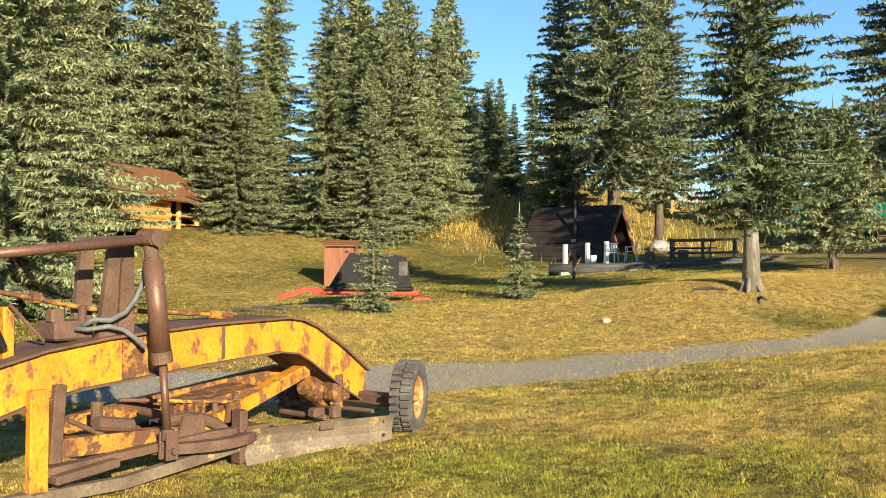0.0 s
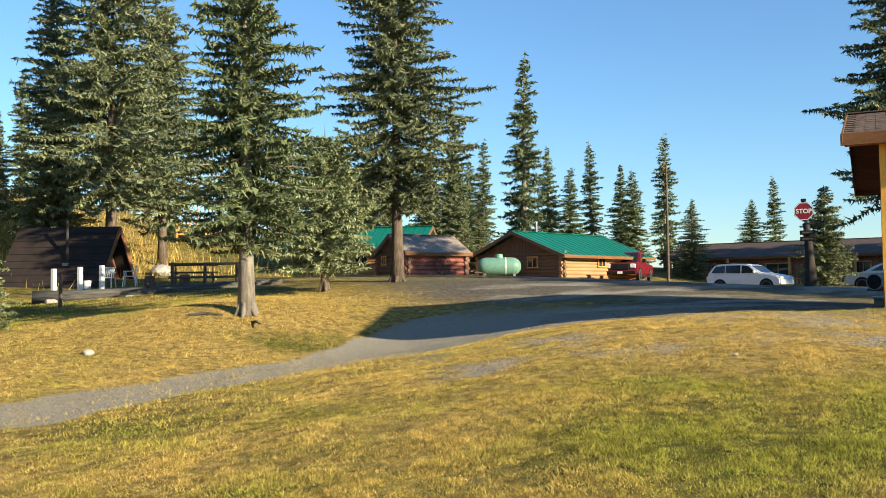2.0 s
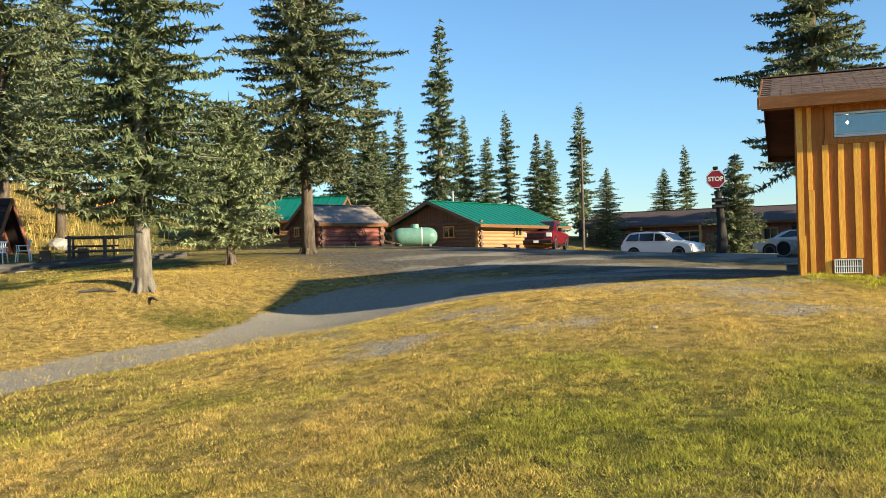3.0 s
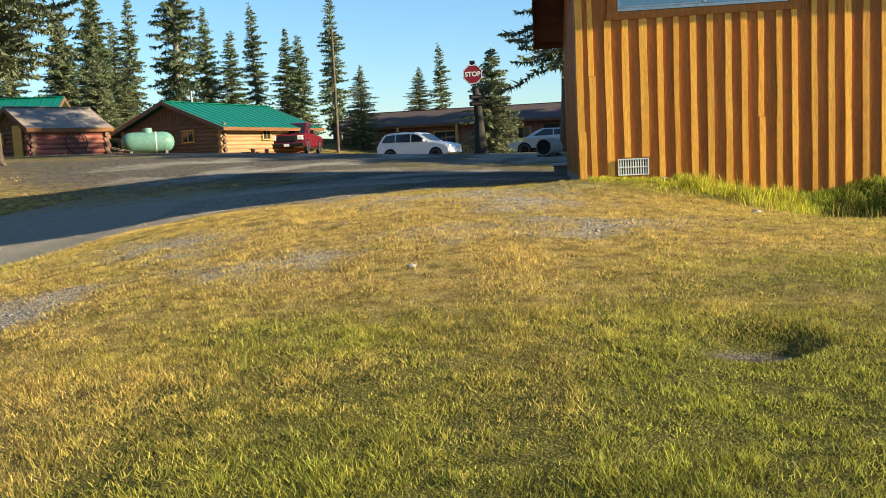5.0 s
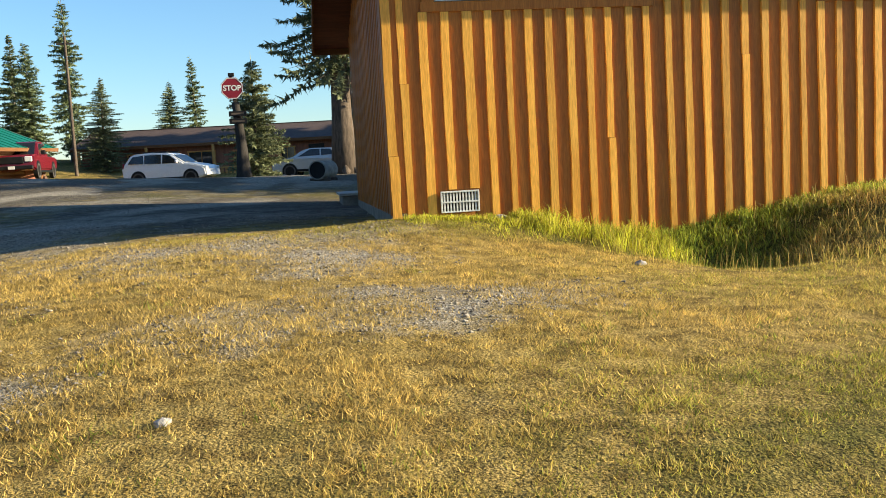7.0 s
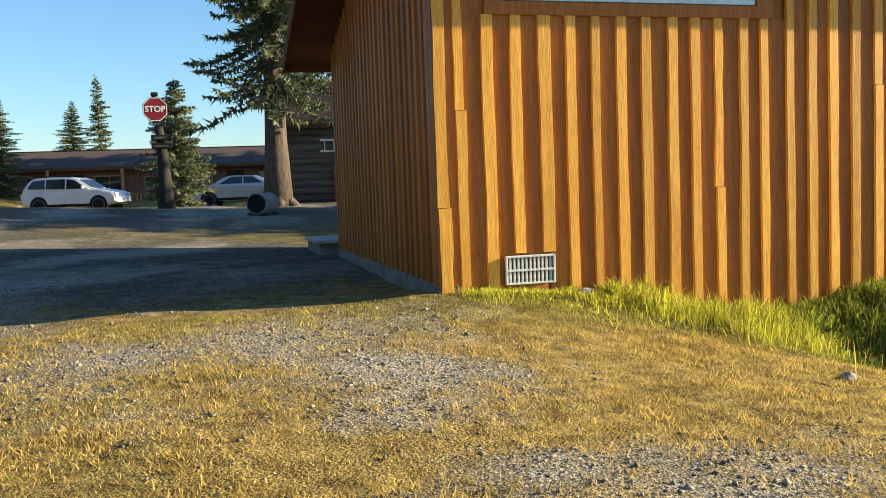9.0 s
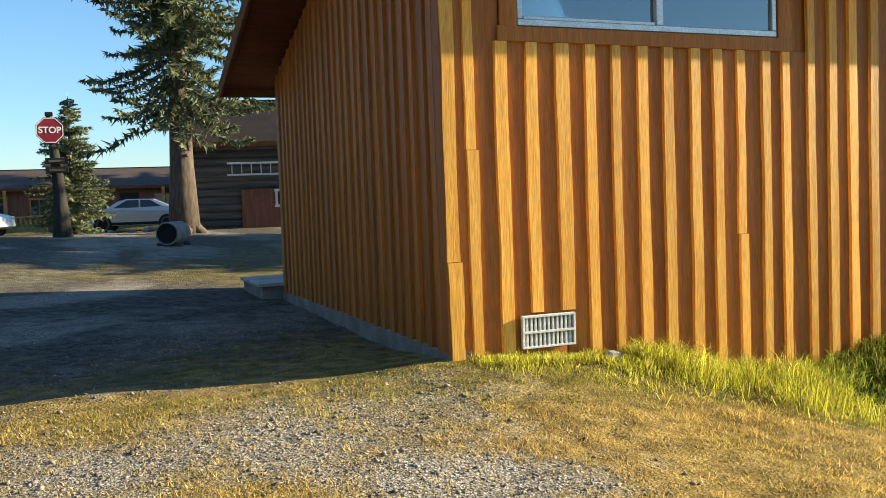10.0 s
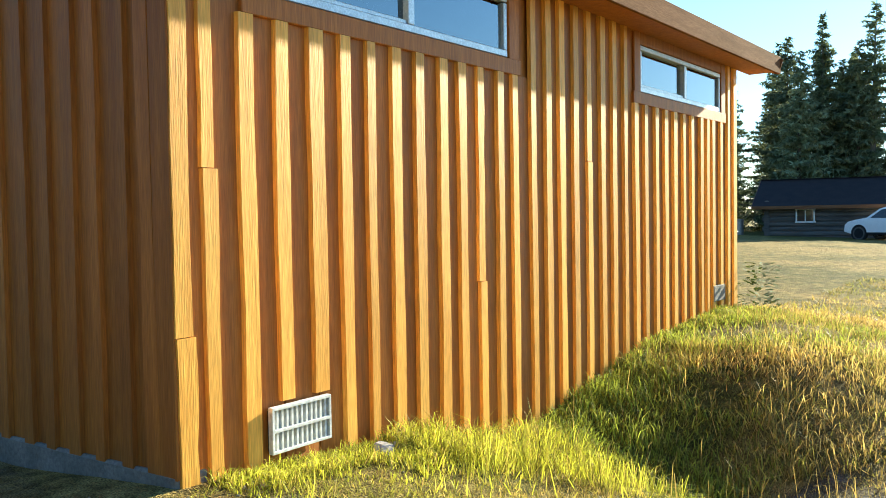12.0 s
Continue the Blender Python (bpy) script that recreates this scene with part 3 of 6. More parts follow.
# ---- spruces ----
def spruce_mesh(seed, height, radius, bare, whorl, arms, open_=0.0, droop=0.35, spray=1.0, curve=0.8, girth=1.0):
    """Trunk and crown of a spruce; bare: height of the first boughs."""
    r = np.random.default_rng(seed)
    quads = []
    z = bare
    turn = 0.0
    sticks = bmesh.new()
    tr = (0.011 * height + 0.05) * girth
    lean = r.normal(0, 0.01, 2) * height
    pts = [(lean[0] * (k / 6) ** 2, lean[1] * (k / 6) ** 2, -0.3 + (height + 0.3) * k / 6) for k in range(7)]
    tube(sticks, pts, [tr * 1.5, tr * 1.05, tr * 0.85, tr * 0.66, tr * 0.45, tr * 0.25, 0.012], 9)
    for k in range(6):
        a = k * 1.05 + r.uniform(0, 0.5)
        tube(sticks, [(math.cos(a) * tr * 0.6, math.sin(a) * tr * 0.6, 0.38), (math.cos(a) * tr * 1.25, math.sin(a) * tr * 1.25, 0.08), (math.cos(a) * tr * 2.1, math.sin(a) * tr * 2.1, -0.12)], [tr * 0.5, tr * 0.5, tr * 0.25], 5)
    lump = r.uniform(0.66, 1.22, 12)
    band = r.uniform(0.8, 1.1, 24)
    while z < height - 0.15:
        f = (z - bare) / (height - bare)
        shape = (1 - f) ** curve * min(1.0, 0.55 + f * 3.5)
        reach = radius * shape
        count = max(3, int(arms * (0.55 + 0.6 * shape) + r.uniform(-0.5, 1)))
        turn += 0.7
        for i in range(count):
            if r.uniform() < open_ * (0.4 + f):
                continue
            a = turn + i * 2 * math.pi / count + r.normal(0, 0.18)
            zb = max(z + r.uniform(-0.7, 0.7) * whorl, bare * 0.8)
            L = reach * r.uniform(0.6, 1.12) * lump[int((a / (2 * math.pi) * 6 + f * 9)) % 12] * band[int(f * 23)] + 0.08
            dz = droop * L * r.uniform(0.45, 1.45) * (1 - 0.9 * f) - 0.35 * L * f
            ca, sa = math.cos(a), math.sin(a)
            cx, cy = lean * (z / height) ** 2
            if L > 0.9 and r.uniform() < 0.35:
                tube(sticks, [(cx, cy, zb), (cx + ca * L * 0.5, cy + sa * L * 0.5, zb - dz * 0.62), (cx + ca * L * 0.92, cy + sa * L * 0.92, zb - dz * 0.8)], [0.03, 0.018, 0.006], 3)
            m = max(3, int(L / (0.07 * spray)))
            s = 0.10 + 0.92 * (np.arange(m) + r.uniform(0.1, 0.9, m)) / m
            px, py, pz = cx + ca * L * s, cy + sa * L * s, zb - dz * (1.6 * s - 0.8 * s ** 3)
            b = np.stack([px, py, pz], 1)
            for side in (-1, 1, 0, 2, 3):
                if side >= 2 and L < 0.6:
                    continue
                sl = (0.29 if side in (-1, 1) else 0.22) * spray * (1.2 - 0.6 * s) * r.uniform(0.55, 1.35, m) * (0.6 + 0.4 * min(1, L))
                if side < 2:
                    ang = a + side * 0.95 + r.normal(0, 0.35, m)
                    d = np.stack([np.cos(ang) * sl, np.sin(ang) * sl, r.normal(-0.12, 0.38, m) * sl], 1)
                else:
                    ang = r.uniform(0, 2 * math.pi, m)
                    d = np.stack([np.cos(ang) * sl * 0.55, np.sin(ang) * sl * 0.55, -sl * r.uniform(0.5, 1.15, m)], 1)
                w = 0.036 * spray * r.uniform(0.7, 1.4, m)
                o = np.stack([-np.sin(ang) * w, np.cos(ang) * w, r.normal(0, 0.7, m) * w], 1)
                k = b + (0.35 * o if side < 2 else 0)
                quads.append(np.stack([k + o, k + d, k - o], 1))
        z += whorl * r.uniform(0.5, 1.5) * (1.0 - 0.35 * f)
    top = np.array([[(lean[0] + 0.03, lean[1], height - 0.25), (lean[0], lean[1], height + 0.35), (lean[0] - 0.03, lean[1], height - 0.25)]])
    quads.append(top)
    v = np.concatenate(quads).reshape(-1, 3)
    return sticks, v, np.arange(len(v)).reshape(-1, 3)


def spruce(name, label, group, m, needles, bark, **kw):
    sticks, v, f = spruce_mesh(**kw)
    t = thing(name, label, "tree", m, group)
    part("trunk", sticks, bark, t, smooth=True)
    o = new("crown", raw_mesh("crown", v, f, needles))
    o.parent = t
    return t


KINDS = {
    "wide": (M_NEEDLE_W, M_BARK, [dict(seed=11, height=14, radius=4.0, bare=0.2, whorl=0.33, arms=10, droop=0.26, spray=1.05, curve=0.85), dict(seed=12, height=14, radius=3.5, bare=0.25, whorl=0.33, arms=10, droop=0.32, spray=1.05, curve=0.75)],
             "full grey-green spruce with boughs down to the ground", "wide spruces"),
    "slim": (M_NEEDLE, M_BARKG, [dict(seed=21, height=14, radius=2.5, bare=0.7, whorl=0.36, arms=8, open_=0.08, droop=0.45, spray=1.5, curve=0.65), dict(seed=22, height=14, radius=2.1, bare=1.2, whorl=0.38, arms=7, open_=0.14, droop=0.5, spray=1.45, curve=0.6), dict(seed=23, height=14, radius=2.8, bare=0.4, whorl=0.36, arms=8, open_=0.08, droop=0.4, spray=1.55)],
             "slender dark spruce among the tree line", "slender spruces"),
    "old": (M_NEEDLE_D, M_BARK, [dict(seed=31, height=15, radius=4.1, bare=3.5, whorl=0.30, arms=11, open_=0.14, droop=0.45, spray=1.2, curve=0.55), dict(seed=32, height=15, radius=3.6, bare=1.2, whorl=0.30, arms=10, open_=0.2, droop=0.42, spray=1.2, curve=0.6)],
            "tall dark old spruce with ragged boughs", "old spruces"),
    "tree1": (M_NEEDLE, M_BARKG, [dict(seed=41, height=10, radius=2.4, bare=1.9, whorl=0.20, arms=9, open_=0.14, droop=0.34, spray=0.85, curve=0.72)],
              "spruce with a pale bare lower trunk beside the drive", ""),
    "near": (M_NEEDLE_W, M_BARK, [dict(seed=13, height=15, radius=4.0, bare=0.15, whorl=0.24, arms=12, droop=0.28, spray=0.82, curve=0.85)],
             "full grey-green spruce with fine boughs down to the ground", "wide spruces"),
    "woods": (M_NEEDLE_W, M_BARK, [dict(seed=14, height=14, radius=3.8, bare=0.2, whorl=0.50, arms=9, droop=0.3, spray=2.0, curve=0.8)],
              "dense spruce standing in the wood behind", "woodland spruces"),
    "dark": (M_NEEDLE_D, M_BARK, [dict(seed=34, height=15, radius=3.8, bare=1.5, whorl=0.56, arms=8, open_=0.12, droop=0.45, spray=2.0, curve=0.6)],
             "dark spruce in the wood beyond the shed", "woodland spruces"),
    "yard": (M_NEEDLE_D, M_BARK, [dict(seed=61, height=15, radius=3.8, bare=4.2, whorl=0.42, arms=10, open_=0.12, droop=0.55, spray=1.3, curve=0.45, girth=1.7)],
             "tall spruce with high drooping boughs by the old cabin", ""),
    "bushy": (M_NEEDLE_W, M_BARK, [dict(seed=52, height=4.6, radius=2.1, bare=0.75, whorl=0.15, arms=11, droop=0.25, spray=0.75, curve=0.6)],
              "young bushy spruce with boughs down to the ground", ""),
    "stout": (M_NEEDLE_W, M_BARK, [dict(seed=53, height=4.6, radius=1.5, bare=0.1, whorl=0.16, arms=10, droop=0.2, spray=0.75, curve=0.75)],
              "young green spruce standing behind the stop sign", ""),
    "small": (M_NEEDLE_W, M_BARK, [dict(seed=51, height=2.4, radius=0.8, bare=0.06, whorl=0.12, arms=8, droop=0.05, spray=0.5, curve=1.1)],
              "small young spruce standing in the lawn", "young spruces"),
}
TREES = [
    ('near', -26.2, 3.6, 16.0),
    ('near', -29.9, 0.1, 16.0),
    ('wide', -51.7, 16.0, 18.0),
    ('wide', -43.5, 8.0, 17.0),
    ('slim', -51.9, 21.3, 12.8),
    ('wide', -43.3, 21.0, 13.2),
    ('wide', -45.5, 18.5, 8.0),
    ('wide', -43.0, 25.9, 14.3),
    ('wide', -40.5, 22.1, 9.4),
    ('slim', -53.1, 28.2, 11.5),
    ('slim', -53.1, 36.0, 12.5),
    ('slim', -57.8, 43.3, 7.7),
    ('slim', -60.0, 43.6, 7.5),
    ('slim', -51.5, 41.6, 8.5),
    ('slim', -47.6, 36.8, 6.3),
    ('slim', -54.1, 38.2, 5.1),
    ('old', -33.3, 32.1, 17.0),
    ('old', -37.9, 32.9, 14.0),
    ('old', -34.4, 36.6, 13.7),
    ('wide', -42.8, 36.4, 6.9),
    ('tree1', -13.6, 17.6, 9.6),
    ('bushy', -15.5, 23.6, 4.7),
    ('small', -19.0, 15.0, 2.3),
    ('small', -19.0, 10.6, 2.3),
    ('old', -14.8, 26.8, 12.0),
    ('slim', -24.1, 62.1, 15.4),
    ('slim', -25.1, 70.2, 9.3),
    ('slim', -22.9, 68.9, 7.6),
    ('slim', -23.0, 75.2, 10.5),
    ('slim', -20.1, 73.9, 8.3),
    ('slim', -18.6, 72.2, 7.7),
    ('slim', -15.4, 68.9, 10.3),
    ('wide', -12.4, 63.4, 5.5),
    ('wide', -27.1, 60.8, 4.5),
    ('wide', -26.0, 54.7, 4.8),
    ('slim', -41.4, 44.2, 3.0),
    ('wide', -12.0, 89.7, 6.9),
    ('slim', -9.8, 89.7, 9.0),
    ('stout', -2.85, 43.0, 4.4),
    ('yard', 0.3, 40.1, 14.0),
    ('wide', -44.8, 16.6, 11.0),
    ('wide', -42.0, 23.9, 12.5),
    ('wide', -44.5, 28.6, 13.0),
    ('wide', -47.5, 19.6, 14.5),
]
# the woods behind: up the slope, behind the cabins, beyond the shed, and across the road
rt = random.Random(9)
for n_, kind, x0, x1, y0, y1, h0, h1 in ((30, "woods", -64, -50, -6, 33, 14, 19), (12, "slim", -82, -62, 6, 60, 12, 17), (10, "woods", -44, -25, 50, 62, 5, 8), (8, "slim", -40, -28, 60, 72, 8, 11),
                                        (16, "slim", 57, 74, 20, 60, 12, 15), (16, "woods", 55, 66, 21, 48, 10, 13.5), (9, "dark", 14, 30, 52, 64, 12, 16), (9, "dark", 12, 24, 26, 34, 11, 15), (8, "slim", 0, 50, -95, -75, 9, 13), (5, "woods", -34, -27, -16, -4, 13, 17)):
    for _ in range(n_):
        TREES.append((kind, round(rt.uniform(x0, x1), 1), round(rt.uniform(y0, y1), 1), round(rt.uniform(h0, h1), 1)))
made_trees = {}
for i, (kind, x, y, h) in enumerate(TREES):
    needles, bark, forms, label, group = KINDS[kind]
    form = forms[i % len(forms)]
    key = (kind, i % len(forms))
    s = h / form["height"]
    side = s * (1.0 if kind in ("small", "tree1", "bushy", "stout") else 0.5) + (0.0 if kind in ("small", "tree1", "bushy", "stout") else 0.5) * min(1.15, max(0.55 if h < 6.5 else 0.75, s))
    m = pose(x, y, gz(x, y), 0, 0, (i * 77) % 360) @ Matrix.Diagonal((side, side, s, 1))
    if key not in made_trees:
        made_trees[key] = spruce("spruce_tree", label, group, m, needles, bark, **form)
    else:
        o = made_trees[key]
        keep = o.matrix_basis.copy()
        o.matrix_basis = Matrix()
        copy_thing(o, m)
        o.matrix_basis = keep


# ---- the board-and-batten shed ----
SX, SY, SZ = -0.435, 17.09, 1.2
SHED = thing("shed_building", "amber-stained board-and-batten shed with shingled roof", "shed", pose(SX, SY, SZ))
LEN, DEP, TOP = 7.35, 5.05, 2.72
WINS = [(0.53, 2.12), (4.79, 2.05)]
WZ0, WZ1 = 2.13, 2.52
EAVE_Y, EAVE_Z, RIDGE_Y, RIDGE_Z = -0.33, 2.72, 2.2, 3.5
BACK_Y = 5.6
SLOPE = (RIDGE_Z - EAVE_Z) / (RIDGE_Y - EAVE_Y)


def roof_at(v):
    return RIDGE_Z - abs(v - RIDGE_Y) * SLOPE


# inner shells of the walls, with the window openings cut through
def wall_panels(link):
    xs = [0.02, WINS[0][0], WINS[0][0] + WINS[0][1], WINS[1][0], WINS[1][0] + WINS[1][1], LEN - 0.02]
    for a, b in zip(xs, xs[1:]):
        opening = any(abs(a - w[0]) < 1e-6 for w in WINS)
        for z0, z1 in (((-0.7, WZ0), (WZ1, TOP)) if opening else ((-0.7, TOP),)):
            link(boxed(((a + b) / 2, 0.065, (z0 + z1) / 2), (b - a, 0.09, z1 - z0)))


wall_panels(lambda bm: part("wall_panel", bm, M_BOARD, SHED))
part("gable_wall", prism([(0.115, -0.2), (DEP, -0.2), (DEP, roof_at(DEP) - 0.06), (RIDGE_Y, RIDGE_Z - 0.12), (0.115, roof_at(0.115) - 0.08)], 0.02, 0.11), M_BOARD, SHED)
part("far_gable_wall", prism([(0.115, -0.7), (DEP, -0.7), (DEP, roof_at(DEP) - 0.06), (RIDGE_Y, RIDGE_Z - 0.12), (0.115, roof_at(0.115) - 0.08)], LEN - 0.11, LEN - 0.02), M_BOARD, SHED)
part("back_wall", boxed((LEN / 2, DEP - 0.05, 0.95), (LEN - 0.24, 0.1, 3.1)), M_BOARD, SHED)
part("shed_floor", boxed((LEN / 2, DEP / 2, 0.02), (LEN - 0.24, DEP - 0.25, 0.06)), M_INNER, SHED)
part("partition", boxed((LEN / 2, 2.6, 1.7), (LEN - 0.26, 0.06, 3.3)), M_INNER, SHED, "pale inner wall")
part("foundation", boxed((0.06, DEP / 2 + 0.02, -0.20), (0.17, DEP + 0.06, 0.50), 0.012), M_CONCRETE, SHED, "rough grey concrete footing")

rs = random.Random(5)


def plank(w, h, t, wob=0.006):
    """An upright sawn plank with slightly uneven edges; stands on z = 0, its back at y = 0."""
    bm = bmesh.new()
    n = 5
    rows = []
    for k in range(n + 1):
        z = h * k / n
        a, b = -w / 2 + rs.uniform(-wob, wob), w / 2 + rs.uniform(-wob, wob)
        rows.append([bm.verts.new(p) for p in ((a, 0, z), (a + 0.003, -t, z), (b - 0.003, -t, z), (b, 0, z))])
    for p, q in zip(rows, rows[1:]):
        for k in range(3):
            bm.faces.new((p[k], p[k + 1], q[k + 1], q[k]))
    bm.faces.new(rows[0])
    bm.faces.new(rows[-1][::-1])
    bmesh.ops.recalc_face_normals(bm, faces=bm.faces[:])
    return bm


def window_over(u):
    return next((w for w in WINS if w[0] - 0.14 < u < w[0] + w[1] + 0.12), None)


BATTENS = [0.034, 0.179, 0.399, 0.613, 0.847, 1.055, 1.257, 1.473, 1.677, 1.904, 2.108, 2.318, 2.536, 2.728, 2.972, 3.176, 3.379, 3.592, 3.817, 4.045, 4.253,
           4.472, 4.69, 4.894, 5.12, 5.344, 5.565, 5.795, 6.021, 6.257, 6.43, 6.606, 6.851, 7.07]
WIDE = {0: 0.101, 1: 0.080, 2: 0.088, 3: 0.086, 4: 0.100}
for count, u in enumerate(BATTENS):
    over = window_over(u)
    top = (WZ0 - 0.105) if over else TOP
    w = WIDE[count] if count in WIDE else rs.uniform(0.068, 0.088)
    low = -0.16 if count < 5 else -0.55
    lean = rs.uniform(-0.35, 0.35)
    if 0.45 < u < 0.86:
        low = 0.262
    if count in (1, 0, 3, 11, 18) and not 0.45 < u < 0.86:
        cut = {0: 0.62, 1: 1.33, 3: 0.5, 11: 0.7, 18: 1.5}[count]
        b = part("batten", plank(w, cut - low, 0.024), M_BATTEN, SHED)
        b.matrix_basis = pose(u + 0.004, 0.0, low, 0, lean * 0.4, 0)
        b = part("batten", plank(w * 0.93, top - cut - 0.004, 0.022), M_BATTEN, SHED)
        b.matrix_basis = pose(u - 0.005, 0.0, cut + 0.004, 0, -lean * 0.3, 0)
    else:
        b = part("batten", plank(w, top - low, rs.uniform(0.025, 0.031)), M_BATTEN, SHED)
        b.matrix_basis = pose(u, 0.0, low, 0, lean * 0.5, 0)
    if over:
        z0 = WZ1 + 0.10
        if TOP - z0 > 0.08:
            b = part("batten", plank(0.08, TOP - z0, 0.02), M_BATTEN, SHED)
            b.matrix_basis = pose(u, 0.0, z0)
    # the board between this batten and the next, shade put into its stain
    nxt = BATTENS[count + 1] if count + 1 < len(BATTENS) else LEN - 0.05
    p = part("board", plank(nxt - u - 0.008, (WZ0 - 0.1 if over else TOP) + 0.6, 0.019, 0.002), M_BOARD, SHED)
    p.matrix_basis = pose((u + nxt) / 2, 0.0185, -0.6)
part("batten", plank(0.11, TOP + 0.5, 0.024), M_BATTEN, SHED).matrix_basis = pose(LEN - 0.05, 0, -0.5)

# gable and corner: battens too take the darker tone, for the wall's shade
v, count = 0.0, 0
while v < DEP - 0.1:
    v += 0.14 if count == 0 else 0.2 + rs.uniform(-0.02, 0.02)
    h = roof_at(v) - 0.16
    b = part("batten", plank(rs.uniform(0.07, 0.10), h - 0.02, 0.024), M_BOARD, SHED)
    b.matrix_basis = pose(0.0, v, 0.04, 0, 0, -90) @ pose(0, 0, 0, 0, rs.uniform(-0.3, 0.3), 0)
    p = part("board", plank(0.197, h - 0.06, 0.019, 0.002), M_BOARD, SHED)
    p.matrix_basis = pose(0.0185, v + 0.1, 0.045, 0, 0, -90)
    count += 1
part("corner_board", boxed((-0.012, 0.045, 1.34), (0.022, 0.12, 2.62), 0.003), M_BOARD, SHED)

# windows: aluminium sliders with a wooden trim in the shade-darkened stain
for k, (u0, wid) in enumerate(WINS):
    w = part("window", boxed((u0 + wid / 2, 0.02, WZ0 + 0.022), (wid, 0.07, 0.044), 0.004), M_ALU, SHED, "wide aluminium sliding window")
    part("frame", boxed((u0 + wid / 2, 0.02, WZ1 - 0.02), (wid, 0.07, 0.04), 0.004), M_ALU, w)
    for x in (u0 + 0.02, u0 + wid - 0.02):
        part("frame", boxed((x, 0.02, (WZ0 + WZ1) / 2), (0.04, 0.068, WZ1 - WZ0 - 0.09), 0.004), M_ALU, w)
    mid = u0 + wid * 0.52
    part("mullion", boxed((mid, 0.015, (WZ0 + WZ1) / 2), (0.055, 0.06, WZ1 - WZ0 - 0.09), 0.004), M_ALU, w)
    for a, b, y in ((u0 + 0.04, mid - 0.028, 0.028), (mid + 0.028, u0 + wid - 0.04, 0.012)):
        pane = part("pane", boxed(((a + b) / 2, y, (WZ0 + WZ1) / 2), (b - a, 0.006, WZ1 - WZ0 - 0.085)), M_GLASS, w)
        pane.visible_shadow = False
    for a, b in ((u0 + 0.05, mid - 0.03),):
        part("sash", boxed(((a + b) / 2, 0.008, WZ0 + 0.056), (b - a, 0.02, 0.024), 0.003), M_ALU, w)
    part("window_trim", boxed((u0 + wid / 2, -0.012, WZ0 - 0.055), (wid + 0.30, 0.028, 0.10), 0.004), M_BOARD, SHED)
    for x in (u0 - 0.07, u0 + wid + 0.07):
        part("window_trim", boxed((x, -0.014, (WZ0 + TOP) / 2), (0.125, 0.022, TOP - WZ0 + 0.02), 0.004), M_BOARD, SHED)
    part("window_trim", boxed((u0 + wid / 2, -0.011, WZ1 + 0.06), (wid, 0.022, 0.11), 0.004), M_BOARD, SHED)

# foundation vent with two rows of slots
VENT = part("vent", boxed((0.685, -0.028, 0.0), (0.395, 0.03, 0.014), 0.002), M_WHITE, SHED, "white plastic foundation vent grille")
for z in (0.0985, 0.202):
    part("vent_rail", boxed((0.685, -0.028, z), (0.395, 0.03, 0.016), 0.002), M_WHITE, VENT)
for x in (0.495, 0.875):
    part("vent_rail", boxed((x, -0.028, 0.1), (0.016, 0.029, 0.19), 0.002), M_WHITE, VENT)
slat = None
for k in range(11):
    for z in (0.05, 0.15):
        m = pose(0.525 + k * 0.032, -0.026, z)
        if slat is None:
            slat = part("slat", boxed((0, 0, 0), (0.014, 0.022, 0.088), 0.001), M_WHITE, VENT)
            slat.matrix_basis = m
        else:
            again("slat", slat, m, VENT)
# thin dark sheet whose colour stands in for shade behind the slats
part("vent_back", boxed((0.685, -0.004, 0.1), (0.38, 0.006, 0.19)), M_DARK, VENT, "dark sheet put in for the shade behind the grille")
VENT.matrix_basis = pose(-0.004, -0.008, 0.036)
part("vent", boxed((6.75, -0.02, 0.28), (0.34, 0.03, 0.16), 0.004), M_CONCRETE, SHED, "small grey foundation vent")

# roof: two slopes of shingle courses, fascia, soffit, rafters' ends closed
X0, X1R = -0.55, LEN + 0.50
